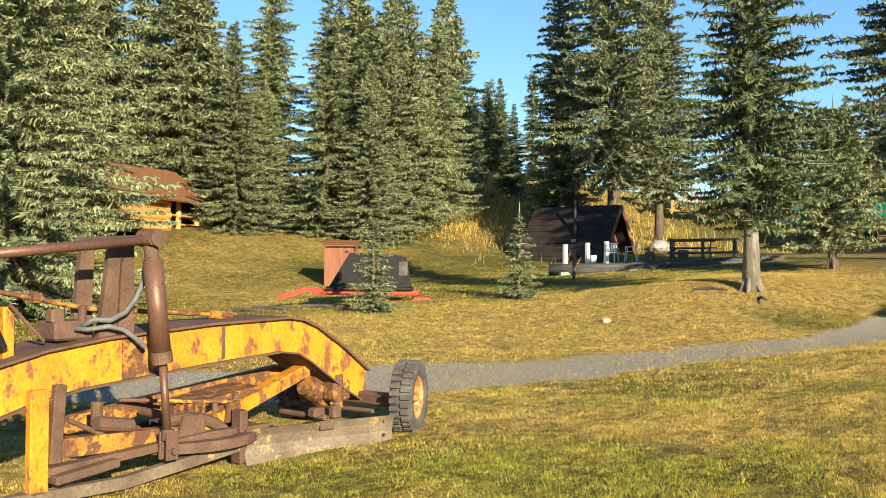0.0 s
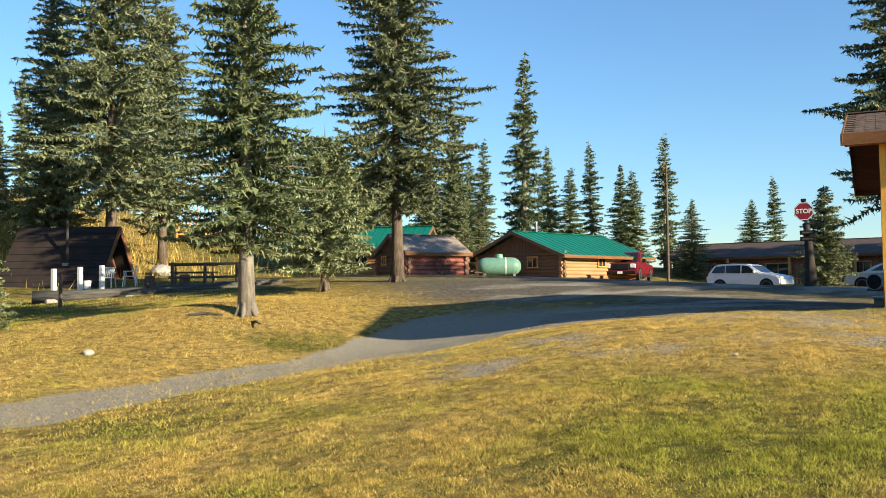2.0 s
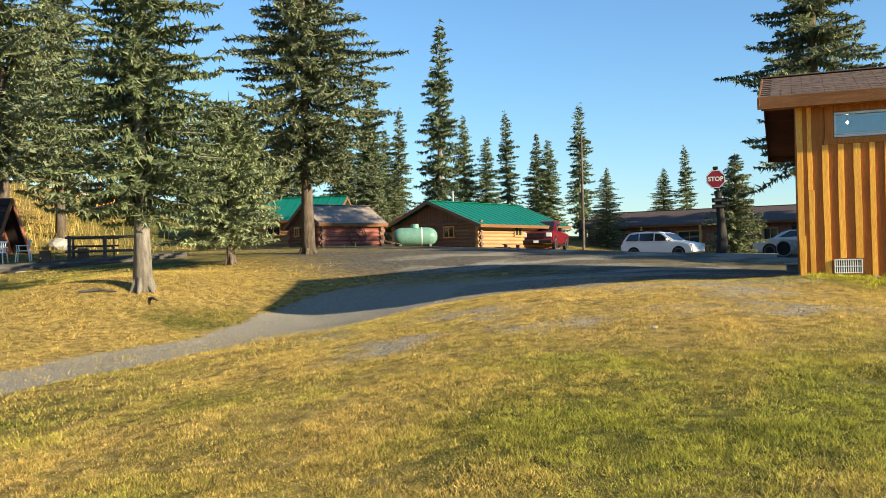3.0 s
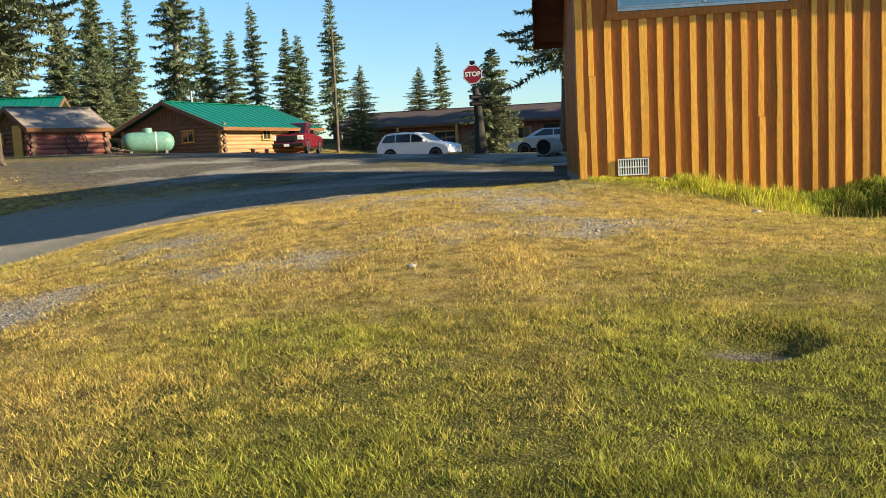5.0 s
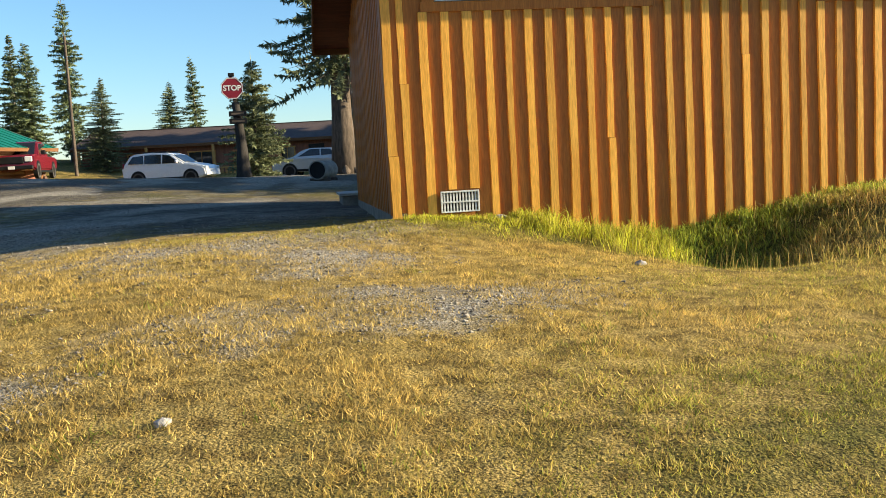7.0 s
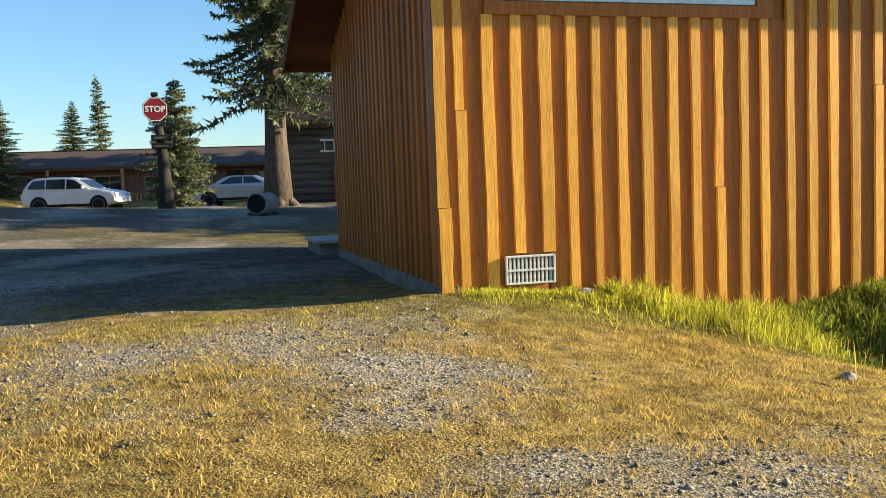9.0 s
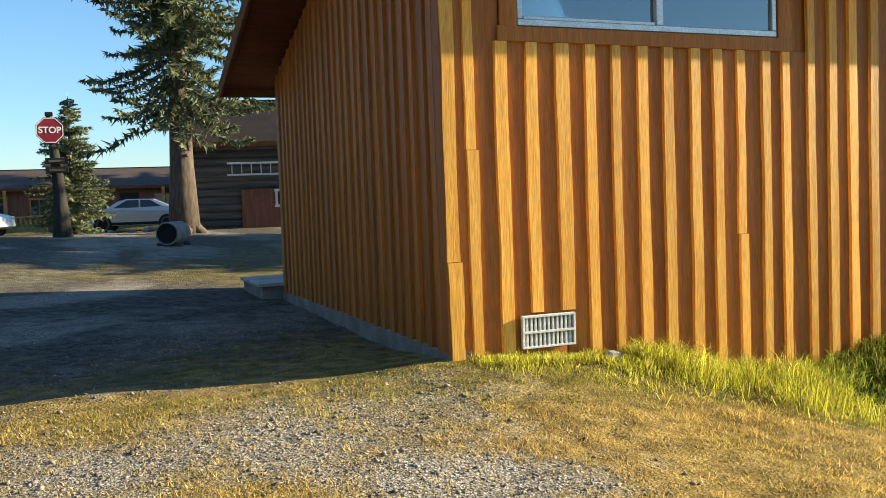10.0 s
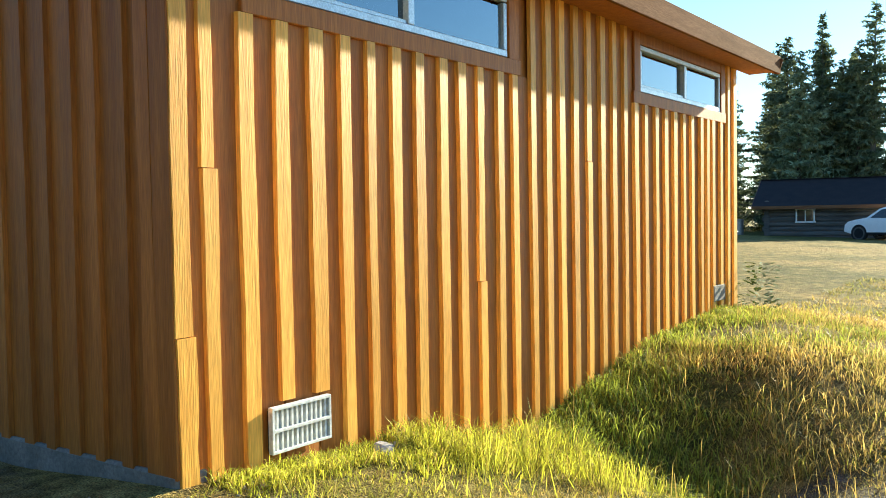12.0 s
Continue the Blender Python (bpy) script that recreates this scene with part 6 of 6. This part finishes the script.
SED_P = [(-2.25, 0.45), (-2.3, 0.9), (-2.05, 1.08), (-1.45, 1.12), (-0.75, 1.44), (0.35, 1.46), (0.75, 1.34), (1.25, 1.04), (2.1, 0.9), (2.3, 0.7), (2.3, 0.4), (1.9, 0.28), (-2.0, 0.28)]
SED_G = [[(-1.15, 1.1), (-0.7, 1.38), (-0.25, 1.40), (-0.25, 1.08)], [(-0.18, 1.08), (-0.18, 1.40), (0.32, 1.40), (0.92, 1.06)]]
sed = vehicle("sedan_car", "silver sedan parked beside the spruce by the lodge", facing(-0.2, 55.4, -0.97, 0.2), SED_P, SED_G, 1.8, M_CARS, 0.33, (-1.4, 1.4))
part("windscreen", boxed((0.98, 0, 1.2), (0.02, 1.4, 0.5), 0.004, pose(0, 0, 0, 0, -57, 0)), M_CARGLASS, sed)
part("tail_light", boxed((-2.26, 0.7, 0.88), (0.08, 0.3, 0.14), 0.02), M_SIGNRED, sed)
TRK_P = [(-2.75, 0.6), (-2.8, 1.12), (-0.75, 1.14), (-0.6, 1.80), (-0.35, 1.88), (0.75, 1.88), (1.0, 1.80), (1.5, 1.24), (2.65, 1.16), (2.8, 1.0), (2.85, 0.5), (2.3, 0.42), (-2.5, 0.45)]
TRK_G = [[(-0.5, 1.26), (-0.42, 1.76), (0.15, 1.78), (0.15, 1.26)], [(0.22, 1.26), (0.22, 1.78), (0.82, 1.76), (1.25, 1.26)]]
trk = vehicle("pickup_truck", "red pickup truck with chrome grille, parked by the cabin", facing(-15.1, 57.2, 0.06, -1.0), TRK_P, TRK_G, 2.0, M_CARR, 0.40, (-1.75, 1.85))
part("windscreen", boxed((1.27, 0, 1.53), (0.02, 1.55, 0.76), 0.004, pose(0, 0, 0, 0, -40, 0)), M_CARGLASS, trk)
part("grille", boxed((2.86, 0, 0.92), (0.06, 1.1, 0.34), 0.03), M_BLACK, trk)
part("bumper", boxed((2.9, 0, 0.56), (0.16, 1.95, 0.2), 0.04), M_BLACK, trk)
part("licence_plate", boxed((2.99, 0, 0.56), (0.02, 0.3, 0.15)), M_WHITE, trk)
part("cargo_bed", boxed((-1.75, 0, 1.15), (1.85, 1.6, 0.06)), M_BLACK, trk)
for s in (-1, 1):
    part("headlight", boxed((2.82, s * 0.76, 0.96), (0.14, 0.34, 0.26), 0.03), M_LIGHT, trk)
    part("mirror", boxed((1.15, s * 1.13, 1.3), (0.14, 0.22, 0.22), 0.03), M_BLACK, trk)
nav = vehicle("dark_car", "dark blue car behind the porch cabin", facing(-49.4, 14.8, 0.1, 1.0), SED_P, SED_G, 1.8, M_CARD, 0.33, (-1.4, 1.4))
van = vehicle("white_van", "white car standing in the shade of the woods", facing(46.0, 21.4, 0.4, 0.92), SUV_P, SUV_G, 1.9, M_CARW, 0.36, (-1.45, 1.45))

# ---- stop sign on a dead trunk ----
SGN = thing("stop_sign", "red stop sign on a tall dead trunk post", "sign", pose(-3.10, 38.2, 1.55, 0, 0, 4))
part("trunk_post", tube(bmesh.new(), [(0.0, 0, -0.3), (0.02, 0, 0.3), (0, 0, 1.2), (-0.05, 0, 2.0), (-0.1, 0, 2.5)], [0.34, 0.23, 0.17, 0.14, 0.12], 12), M_DEAD, SGN, "dark weathered trunk", True)
part("post", boxed((-0.13, 0, 2.75), (0.10, 0.08, 1.2), 0.01, pose(0, 0, 0, 0, -6, 0)), M_DEAD, SGN)
oc = [(0.37 * math.cos(math.pi / 8 + k * math.pi / 4), 0.37 * math.sin(math.pi / 8 + k * math.pi / 4)) for k in range(8)]
disc = part("sign_plate", prism([(x - 0.17, z + 2.95) for x, z in oc], -0.075, -0.06, "y"), M_SIGNRED, SGN, "red octagon with white letters")
edge = bmesh.new()
for k in range(8):
    a, b = Vector((oc[k][0] * 0.94 - 0.17, -0.08, oc[k][1] * 0.94 + 2.95)), Vector((oc[(k + 1) % 8][0] * 0.94 - 0.17, -0.08, oc[(k + 1) % 8][1] * 0.94 + 2.95))
    box(edge, (a + b) / 2, ((b - a).length, 0.006, 0.02), 0, (b - a).to_track_quat("X", "Z").to_matrix().to_4x4())
part("sign_border", edge, M_WHITE, disc)
cu = bpy.data.curves.new("letters", "FONT")
cu.body, cu.size, cu.align_x, cu.align_y, cu.extrude, cu.offset = "STOP", 0.235, "CENTER", "CENTER", 0.003, 0.006
cu.materials.append(M_WHITE)
lt = new("letters", cu)
lt.parent, lt.matrix_basis = disc, pose(-0.17, -0.082, 2.95, 90, 0, 0)
part("lamp_cap", boxed((-0.17, -0.03, 3.38), (0.2, 0.12, 0.12), 0.02), M_BLACK, SGN)
for z in (2.12, 1.88):
    bd = part("name_board", boxed((-0.05, -0.26, z), (0.56, 0.04, 0.17), 0.01), M_BLACK, SGN, "dark board with worn pale writing")
    part("writing_bar", boxed((-0.05, -0.283, z), (0.40, 0.006, 0.06)), M_GREYWOOD, bd)

# ---- lying drum ----
DRM = thing("culvert_drum", "white-topped drum lying on its side with dark end", "drum", facing(-0.65, 33.3, 0.42, 0.9) @ Matrix.Diagonal((0.85, 0.85, 0.85, 1)))
r_ = 0.30
bm = bmesh.new()
sec = [(-0.5, 0.27), (-0.5, 0.30), (-0.47, 0.315), (-0.17, 0.30), (-0.15, 0.315), (0.15, 0.315), (0.17, 0.30), (0.47, 0.315), (0.5, 0.30)]
rings = []
for k in range(28):
    t_ = k * math.pi / 14
    rings.append([bm.verts.new((p, math.cos(t_) * q, 0.34 + math.sin(t_) * q)) for p, q in sec])
for k in range(28):
    for i in range(len(sec) - 1):
        bm.faces.new((rings[k][i], rings[k][i + 1], rings[(k + 1) % 28][i + 1], rings[(k + 1) % 28][i]))
part("shell", bm, M_CONCRETE, DRM, "scuffed white shell")
part("end_plate", rodded((-0.46, 0, 0.34), (-0.44, 0, 0.34), 0.275, n=28), M_BLACK, DRM, "dark open end")
part("end_plate", rodded((0.47, 0, 0.34), (0.49, 0, 0.34), 0.29, n=28), M_BLACK, DRM)
for s in (-0.3, 0.3):
    part("cradle", boxed((s, 0, 0.03), (0.12, 0.7, 0.12), 0.02), M_GREYWOOD, DRM)

# ---- gas tank ----
TNK = thing("gas_tank", "pale green horizontal gas tank on saddles", "tank", facing(-20.5, 48.8, 0.9, 0.43))
bm = bmesh.new()
sec = [(-1.28, 0.0), (-1.25, 0.2), (-1.13, 0.38), (-0.95, 0.48), (-0.75, 0.52), (0.75, 0.52), (0.95, 0.48), (1.13, 0.38), (1.25, 0.2), (1.28, 0.0)]
rings = [[bm.verts.new((p, math.cos(k * math.pi / 12) * q, 0.75 + math.sin(k * math.pi / 12) * q)) for p, q in sec] for k in range(24)]
for k in range(24):
    for i in range(len(sec) - 1):
        bm.faces.new((rings[k][i], rings[k][i + 1], rings[(k + 1) % 24][i + 1], rings[(k + 1) % 24][i]))
bmesh.ops.remove_doubles(bm, verts=bm.verts[:], dist=0.0001)
part("shell", bm, M_TANK, TNK, smooth=True)
part("dome", rodded((0.0, 0, 1.22), (0.0, 0, 1.46), 0.26, 0.22, 16), M_TANK, TNK)
for x in (-0.85, 0.85):
    part("saddle", boxed((x, 0, 0.12), (0.14, 0.8, 0.42), 0.02), M_CONCRETE, TNK)
part("strap", rodded((0.35, 0, 0.75), (0.41, 0, 0.75), 0.528, n=28), M_WHITE, TNK, "white band")

# ---- black trailer box on a red frame ----
TRL = thing("utility_trailer", "black boxy implement on a bright red frame", "trailer", facing(-22.1, 12.05, 0.45, 0.89) @ Matrix.Diagonal((1.0, 1.0, 1.3, 1)))
part("hopper", prism([(-1.05, 0.28), (1.25, 0.34), (1.1, 0.95), (0.75, 1.02), (-0.45, 1.05)], -0.5, 0.5, "y"), M_BLACK, TRL, "black sloping steel box")
part("hopper_lip", boxed((0.1, 0, 0.30), (2.4, 1.15, 0.06), 0.01), M_BLACK, TRL)
part("opening", boxed((1.0, -0.51, 0.72), (0.25, 0.03, 0.3), 0.01), M_TYRE, TRL)
for y in (-0.4, 0.4):
    part("frame_rail", boxed((0.0, y, 0.22), (2.9, 0.09, 0.10), 0.01), M_RED, TRL, "bright red rail")
part("tongue", ribbon([(-1.2, 0.24), (-1.6, 0.28), (-2.4, 0.10)], -0.08, 0.08, 0.10), M_RED, TRL, "red drawbar tongue")
part("foot", boxed((1.55, 0, 0.08), (0.5, 0.5, 0.09), 0.02), M_RED, TRL)
for y in (-0.52, 0.52):
    wheel(TRL, (0.3, y, 0.2), 0.22, 0.14, M_TYRE, M_RIM)

# ---- around the A-frame ----
LOGB = thing("barrier_log", "long grey dead log lying along the lawn edge", "log", pose(-26.0, 21.9, gz(-26.0, 21.9) + 0.22, 0, 0, math.degrees(math.atan2(3.9, 4.9))))
part("trunk", tube(bmesh.new(), [(0, 0, 0.0), (1.5, 0.05, 0.02), (3, -0.03, 0.1), (4.6, 0.02, 0.2), (6.3, 0, 0.30), (8.2, 0.08, 0.42)], [0.24, 0.23, 0.21, 0.20, 0.19, 0.15], 12), M_DRIFT, LOGB, smooth=True)
part("branch_stub", rodded((3.6, 0, 0.2), (3.7, -0.3, 0.45), 0.05, 0.03, 8), M_DRIFT, LOGB)
for x in (0.6, 3.1, 5.6):
    part("bed_stone", boxed((x, 0, -0.18 + 0.05 * x), (0.4, 0.5, 0.25), 0.08), M_ROCK, LOGB)
for x, y in ((-28.7, 25.0), (-28.1, 25.7), (-27.6, 26.3)):
    p = thing("white_post", "short white-painted wooden post", "post", pose(x, y, gz(x, y)), "white posts")
    part("shaft", boxed((0, 0, 0.48), (0.16, 0.16, 1.1), 0.015), M_WHITE, p)
p = thing("dark_post", "thin dark wooden post in the lawn", "post", pose(-22.6, 20.1, gz(-22.6, 20.1)))
part("shaft", rodded((0, 0, -0.2), (0.02, 0, 1.0), 0.06, 0.05, 10), M_GREYWOOD, p)


def garden_chair(m, label):
    t = thing("garden_chair", label, "chair", m, "plastic chairs")
    part("seat", boxed((0, 0, 0.42), (0.46, 0.46, 0.035), 0.012), M_WHITE, t)
    b = part("backrest", boxed((0, 0.24, 0.84), (0.46, 0.03, 0.06), 0.012, pose(0, 0, 0, -12, 0, 0)), M_WHITE, t)
    for k in range(5):
        part("slat", boxed((-0.16 + k * 0.08, 0.22, 0.64), (0.045, 0.02, 0.42), 0.006, pose(0, 0, 0, -12, 0, 0)), M_WHITE, b)
    for x in (-0.21, 0.21):
        for y in (-0.2, 0.22):
            part("leg", rodded((x * 1.15, y * 1.25, -0.02), (x, y, 0.42), 0.025, n=8), M_WHITE, t)
        part("armrest", boxed((x * 1.1, 0.0, 0.63), (0.05, 0.46, 0.03), 0.01), M_WHITE, t)
        part("arm_post", rodded((x * 1.1, -0.18, 0.42), (x * 1.1, -0.2, 0.63), 0.02, n=8), M_WHITE, t)


garden_chair(facing(-29.0, 27.9, 0.9, 0.44), "white plastic garden chair by the hut")
garden_chair(facing(-28.5, 28.6, 0.6, -0.8), "white plastic garden chair turned aside by the hut")
BKT = tagged(part("bucket", rodded((0, 0, 0), (0, 0, 0.36), 0.13, 0.16, 16), M_WHITE), "small white bucket beside the chairs", "bucket")
BKT.matrix_basis = pose(-29.5, 27.3, gz(-29.5, 27.3))

PIC = thing("picnic_table", "dark weathered wooden picnic table", "table", facing(-26.3, 30.0, 0.75, 0.66))
for k in range(5):
    part("plank", boxed((0, -0.3 + k * 0.15, 0.75), (1.9, 0.14, 0.045), 0.006), M_GREYWOOD, PIC)
for s in (-1, 1):
    part("bench", boxed((0, s * 0.72, 0.44), (1.9, 0.26, 0.045), 0.006), M_GREYWOOD, PIC)
    part("brace", boxed((s * 0.7, 0, 0.40), (0.06, 1.6, 0.09), 0.006), M_GREYWOOD, PIC)
    for q in (-1, 1):
        part("leg", boxed((s * 0.75, q * 0.42, 0.36), (0.06, 0.10, 0.86), 0.006, pose(0, 0, 0, q * 28, 0, 0)), M_GREYWOOD, PIC)
FEN = thing("rail_fence", "low dark wooden rail fence by the picnic table", "fence", facing(-25.9, 28.3, 0.77, 0.64))
for x in (0, 1.25, 2.5):
    part("post", rodded((x, 0, -0.3), (x, 0, 0.95), 0.07, n=10), M_GREYWOOD, FEN)
for z in (0.35, 0.88):
    part("rail", rodded((-0.15, 0, z), (2.65, 0, z + 0.03), 0.05, n=8), M_GREYWOOD, FEN)
part("post", rodded((2.5, 1.3, -0.3), (2.5, 1.3, 0.95), 0.07, n=10), M_GREYWOOD, FEN)
part("rail", rodded((2.5, 0, 0.9), (2.5, 1.4, 0.9), 0.05, n=8), M_GREYWOOD, FEN)
for x, y in ((-27.4, 28.6), (-25.9, 29.0)):
    s_ = tagged(part("stump_seat", rodded((0, 0, -0.1), (0, 0, 0.42), 0.22, 0.2, 14), M_LOGD), "cut log round used as a seat", "stump", "log rounds")
    s_.matrix_basis = pose(x, y, gz(x, y))

# wooden lookout platform among the trees
PLT = thing("wooden_platform", "yellow timber platform with railing among spruces", "platform", pose(-39.9, 45.1, gz(-39.9, 45.1), 0, 0, 40))
part("deck", boxed((0, 0, 0.55), (2.2, 2.0, 0.15), 0.01), M_LOG, PLT)
for x in (-1, 1):
    for y in (-0.9, 0.9):
        part("post", boxed((x, y, 0.55), (0.14, 0.14, 1.9), 0.01), M_LOG, PLT)
for k in range(9):
    part("picket", boxed((-0.88 + k * 0.22, -0.92, 0.95), (0.09, 0.03, 0.75), 0.005), M_LOG, PLT)
part("rail", boxed((0, -0.92, 1.38), (2.2, 0.08, 0.08), 0.01), M_LOG, PLT)
part("mast", boxed((0.2, 0.2, 1.6), (0.12, 0.12, 2.2), 0.01), M_LOG, PLT)

# bench and brush by the cabins, pole, rocks, planks
BEN = thing("log_bench", "small plank bench against the cabin skirt", "bench", CAB.matrix_basis @ pose(2.2, -4.0, 0.0))
part("seat", boxed((0, 0, 0.42), (1.5, 0.3, 0.05), 0.006), M_LOGD, BEN)
for x in (-0.6, 0.6):
    part("leg", boxed((x, 0, 0.2), (0.08, 0.26, 0.42), 0.006), M_LOGD, BEN)
rk = random.Random(3)
BRU = thing("brush_pile", "heap of dark cut branches beside the gas tank", "brush", pose(-21.6, 46.2, gz(-21.6, 46.2)))
for k in range(26):
    a = rk.uniform(0, 6.28)
    p0 = Vector((rk.uniform(-0.9, 0.9), rk.uniform(-0.5, 0.5), rk.uniform(0.02, 0.35)))
    d = Vector((math.cos(a), math.sin(a) * 0.6, rk.uniform(-0.05, 0.3))) * rk.uniform(0.6, 1.2)
    part("branch", rodded(p0 - d / 2 + Vector((0, 0, 0.15)), p0 + d / 2 + Vector((0, 0, 0.15)), 0.03, 0.012, 6), M_BARK, BRU)
POL = thing("utility_pole", "grey wooden utility pole behind the truck", "pole", pose(-13.4, 60.5, gz(-13.4, 60.5)))
part("pole", rodded((0, 0, -0.5), (0, 0, 7.6), 0.10, 0.07, 12), M_BARK, POL)
part("cross_arm", boxed((0, 0, 7.2), (0.9, 0.1, 0.1), 0.01), M_GREYWOOD, POL)


def rock(m, s, seed, label, group="", stuff=False):
    bm = bmesh.new()
    bmesh.ops.create_icosphere(bm, subdivisions=2, radius=1)
    for v in bm.verts:
        k = 1 + 0.35 * noise.noise(v.co * 1.4 + Vector((seed * 3.1, seed, 0)))
        v.co = Vector((v.co.x * s * k * 1.2, v.co.y * s * k, v.co.z * s * k * 0.7 + s * 0.2))
    o = tagged(part("rock", bm, M_ROCK), label, "rock", group)
    o.matrix_basis = m
    return o


for k in range(17):
    x = -11.5 + k * 0.72 + rk.uniform(-0.2, 0.2)
    y = 52.2 - 0.16 * k + rk.uniform(-0.5, 0.5)
    rock(pose(x, y, gz(x, y), 0, 0, rk.uniform(0, 360)), rk.uniform(0.10, 0.24) * (1.9 if k == 3 else 1), k, "pale boulder in a row before the lodge", "boulder row")
for x, y, s in ((-14.3, 13.7, 0.10), (-1.93, 11.6, 0.03), (-31.5, 33.5, 0.55), (-20.6, 26.3, 0.22), (0.62, 16.86, 0.07), (0.74, 16.88, 0.05), (1.3, 14.9, 0.045)):
    rock(pose(x, y, gz(x, y), 0, 0, s * 900), s, s * 10, "pale stone lying in the grass", "loose stones")
for x, y, a, ln in ((-22.5, 9.6, 28, 1.6), (-21.6, 10.6, 40, 1.3), (-22.8, 8.9, 30, 0.9)):
    b_ = tagged(part("loose_board", boxed((0, 0, 0.05), (ln, 0.18, 0.06), 0.01), M_DRIFT), "grey loose board lying on the lawn", "board", "loose boards")
    b_.matrix_basis = pose(x, y, gz(x, y), 0, 0, a)
# driftwood and roots by the pale-trunked spruce
for x, y, a in ((-14.2, 16.9, 20), (-13.0, 17.1, -30)):
    b_ = tagged(part("fallen_branch", tube(bmesh.new(), [(-0.4, 0, 0.02), (0, 0.05, 0.07), (0.4, 0, 0.02)], [0.035, 0.03, 0.015], 8), M_DRIFT), "weathered fallen branch below the spruce", "branch", "fallen branches")
    b_.matrix_basis = pose(x, y, gz(x, y), 0, 0, a)

# far dark cabin in the woods beyond the shed
FAR = thing("far_cabin", "dark cabin in forest shade with pale roof edge", "cabin", facing(50.8, 28.6, 0.12, -0.99))
log_walls(FAR, 6.0, 5.0, 1.9, 0.15, M_LOGO, M_LOGO, -0.3)
part("inner_shell", boxed((3, 0, 0.8), (5.9, 4.9, 2.0)), M_DARK, FAR)
gable_fill(FAR, 0.0, 5.0, 1.9, 1.1, M_LOGO, False)
gable_fill(FAR, 6.0, 5.0, 1.9, 1.1, M_LOGO, False)
gable_roof(FAR, 6.0, 5.0, 1.9, 1.2, 0.7, M_DARKROOF)
flat_window(FAR, 2.0, -2.68, 1.1, 0.9, 0.7, "f", M_WHITE)
flat_window(FAR, -0.18, 0.4, 1.1, 0.9, 0.7, "l", M_WHITE)
DRB = thing("steel_barrel", "grey barrel standing by the dark cabin", "barrel", pose(48.6, 30.0, gz(48.6, 30.0)))
part("drum", rodded((0, 0, 0), (0, 0, 0.9), 0.3, n=20), M_STEEL, DRB)
part("band", rodded((0, 0, 0.58), (0, 0, 0.61), 0.312, n=20), M_STEEL, DRB)
TBL = thing("white_stand", "small white frame stand on the grass", "stand", pose(33.0, 25.6, gz(33.0, 25.6)))
part("shelf", boxed((0, 0, 0.45), (1.3, 0.5, 0.05), 0.01), M_WHITE, TBL)
for x in (-0.55, 0.55):
    part("leg", boxed((x, 0, 0.22), (0.06, 0.45, 0.44), 0.01), M_WHITE, TBL)
part("upright", boxed((-0.3, 0.1, 0.9), (0.05, 0.05, 0.9), 0.01), M_WHITE, TBL)

# weeds at the far corner of the shed
WED = thing("weed_clump", "leafy green weeds at the shed corner", "plant", pose(7.15, 16.9, gz(7.15, 16.9)))
wv = []
for k in range(160):
    a, hh = rk.uniform(0, 6.28), rk.uniform(0.05, 0.55)
    p0 = np.array([math.cos(a) * 0.25 * rk.uniform(0, 1), math.sin(a) * 0.2 * rk.uniform(0, 1), hh])
    d = np.array([math.cos(a), math.sin(a), rk.uniform(-0.3, 0.5)]) * 0.07
    s_ = np.array([-math.sin(a), math.cos(a), 0.3]) * 0.02
    wv.append([p0, p0 + d * 0.5 + s_, p0 + d, p0 + d * 0.5 - s_])
wv = np.array(wv).reshape(-1, 3)
o_ = new("leaves", raw_mesh("leaves", wv, np.arange(len(wv)).reshape(-1, 4), leaf_mat("weed_leaves", (0.06, 0.10, 0.02), (0.16, 0.22, 0.05))))
o_.parent = WED
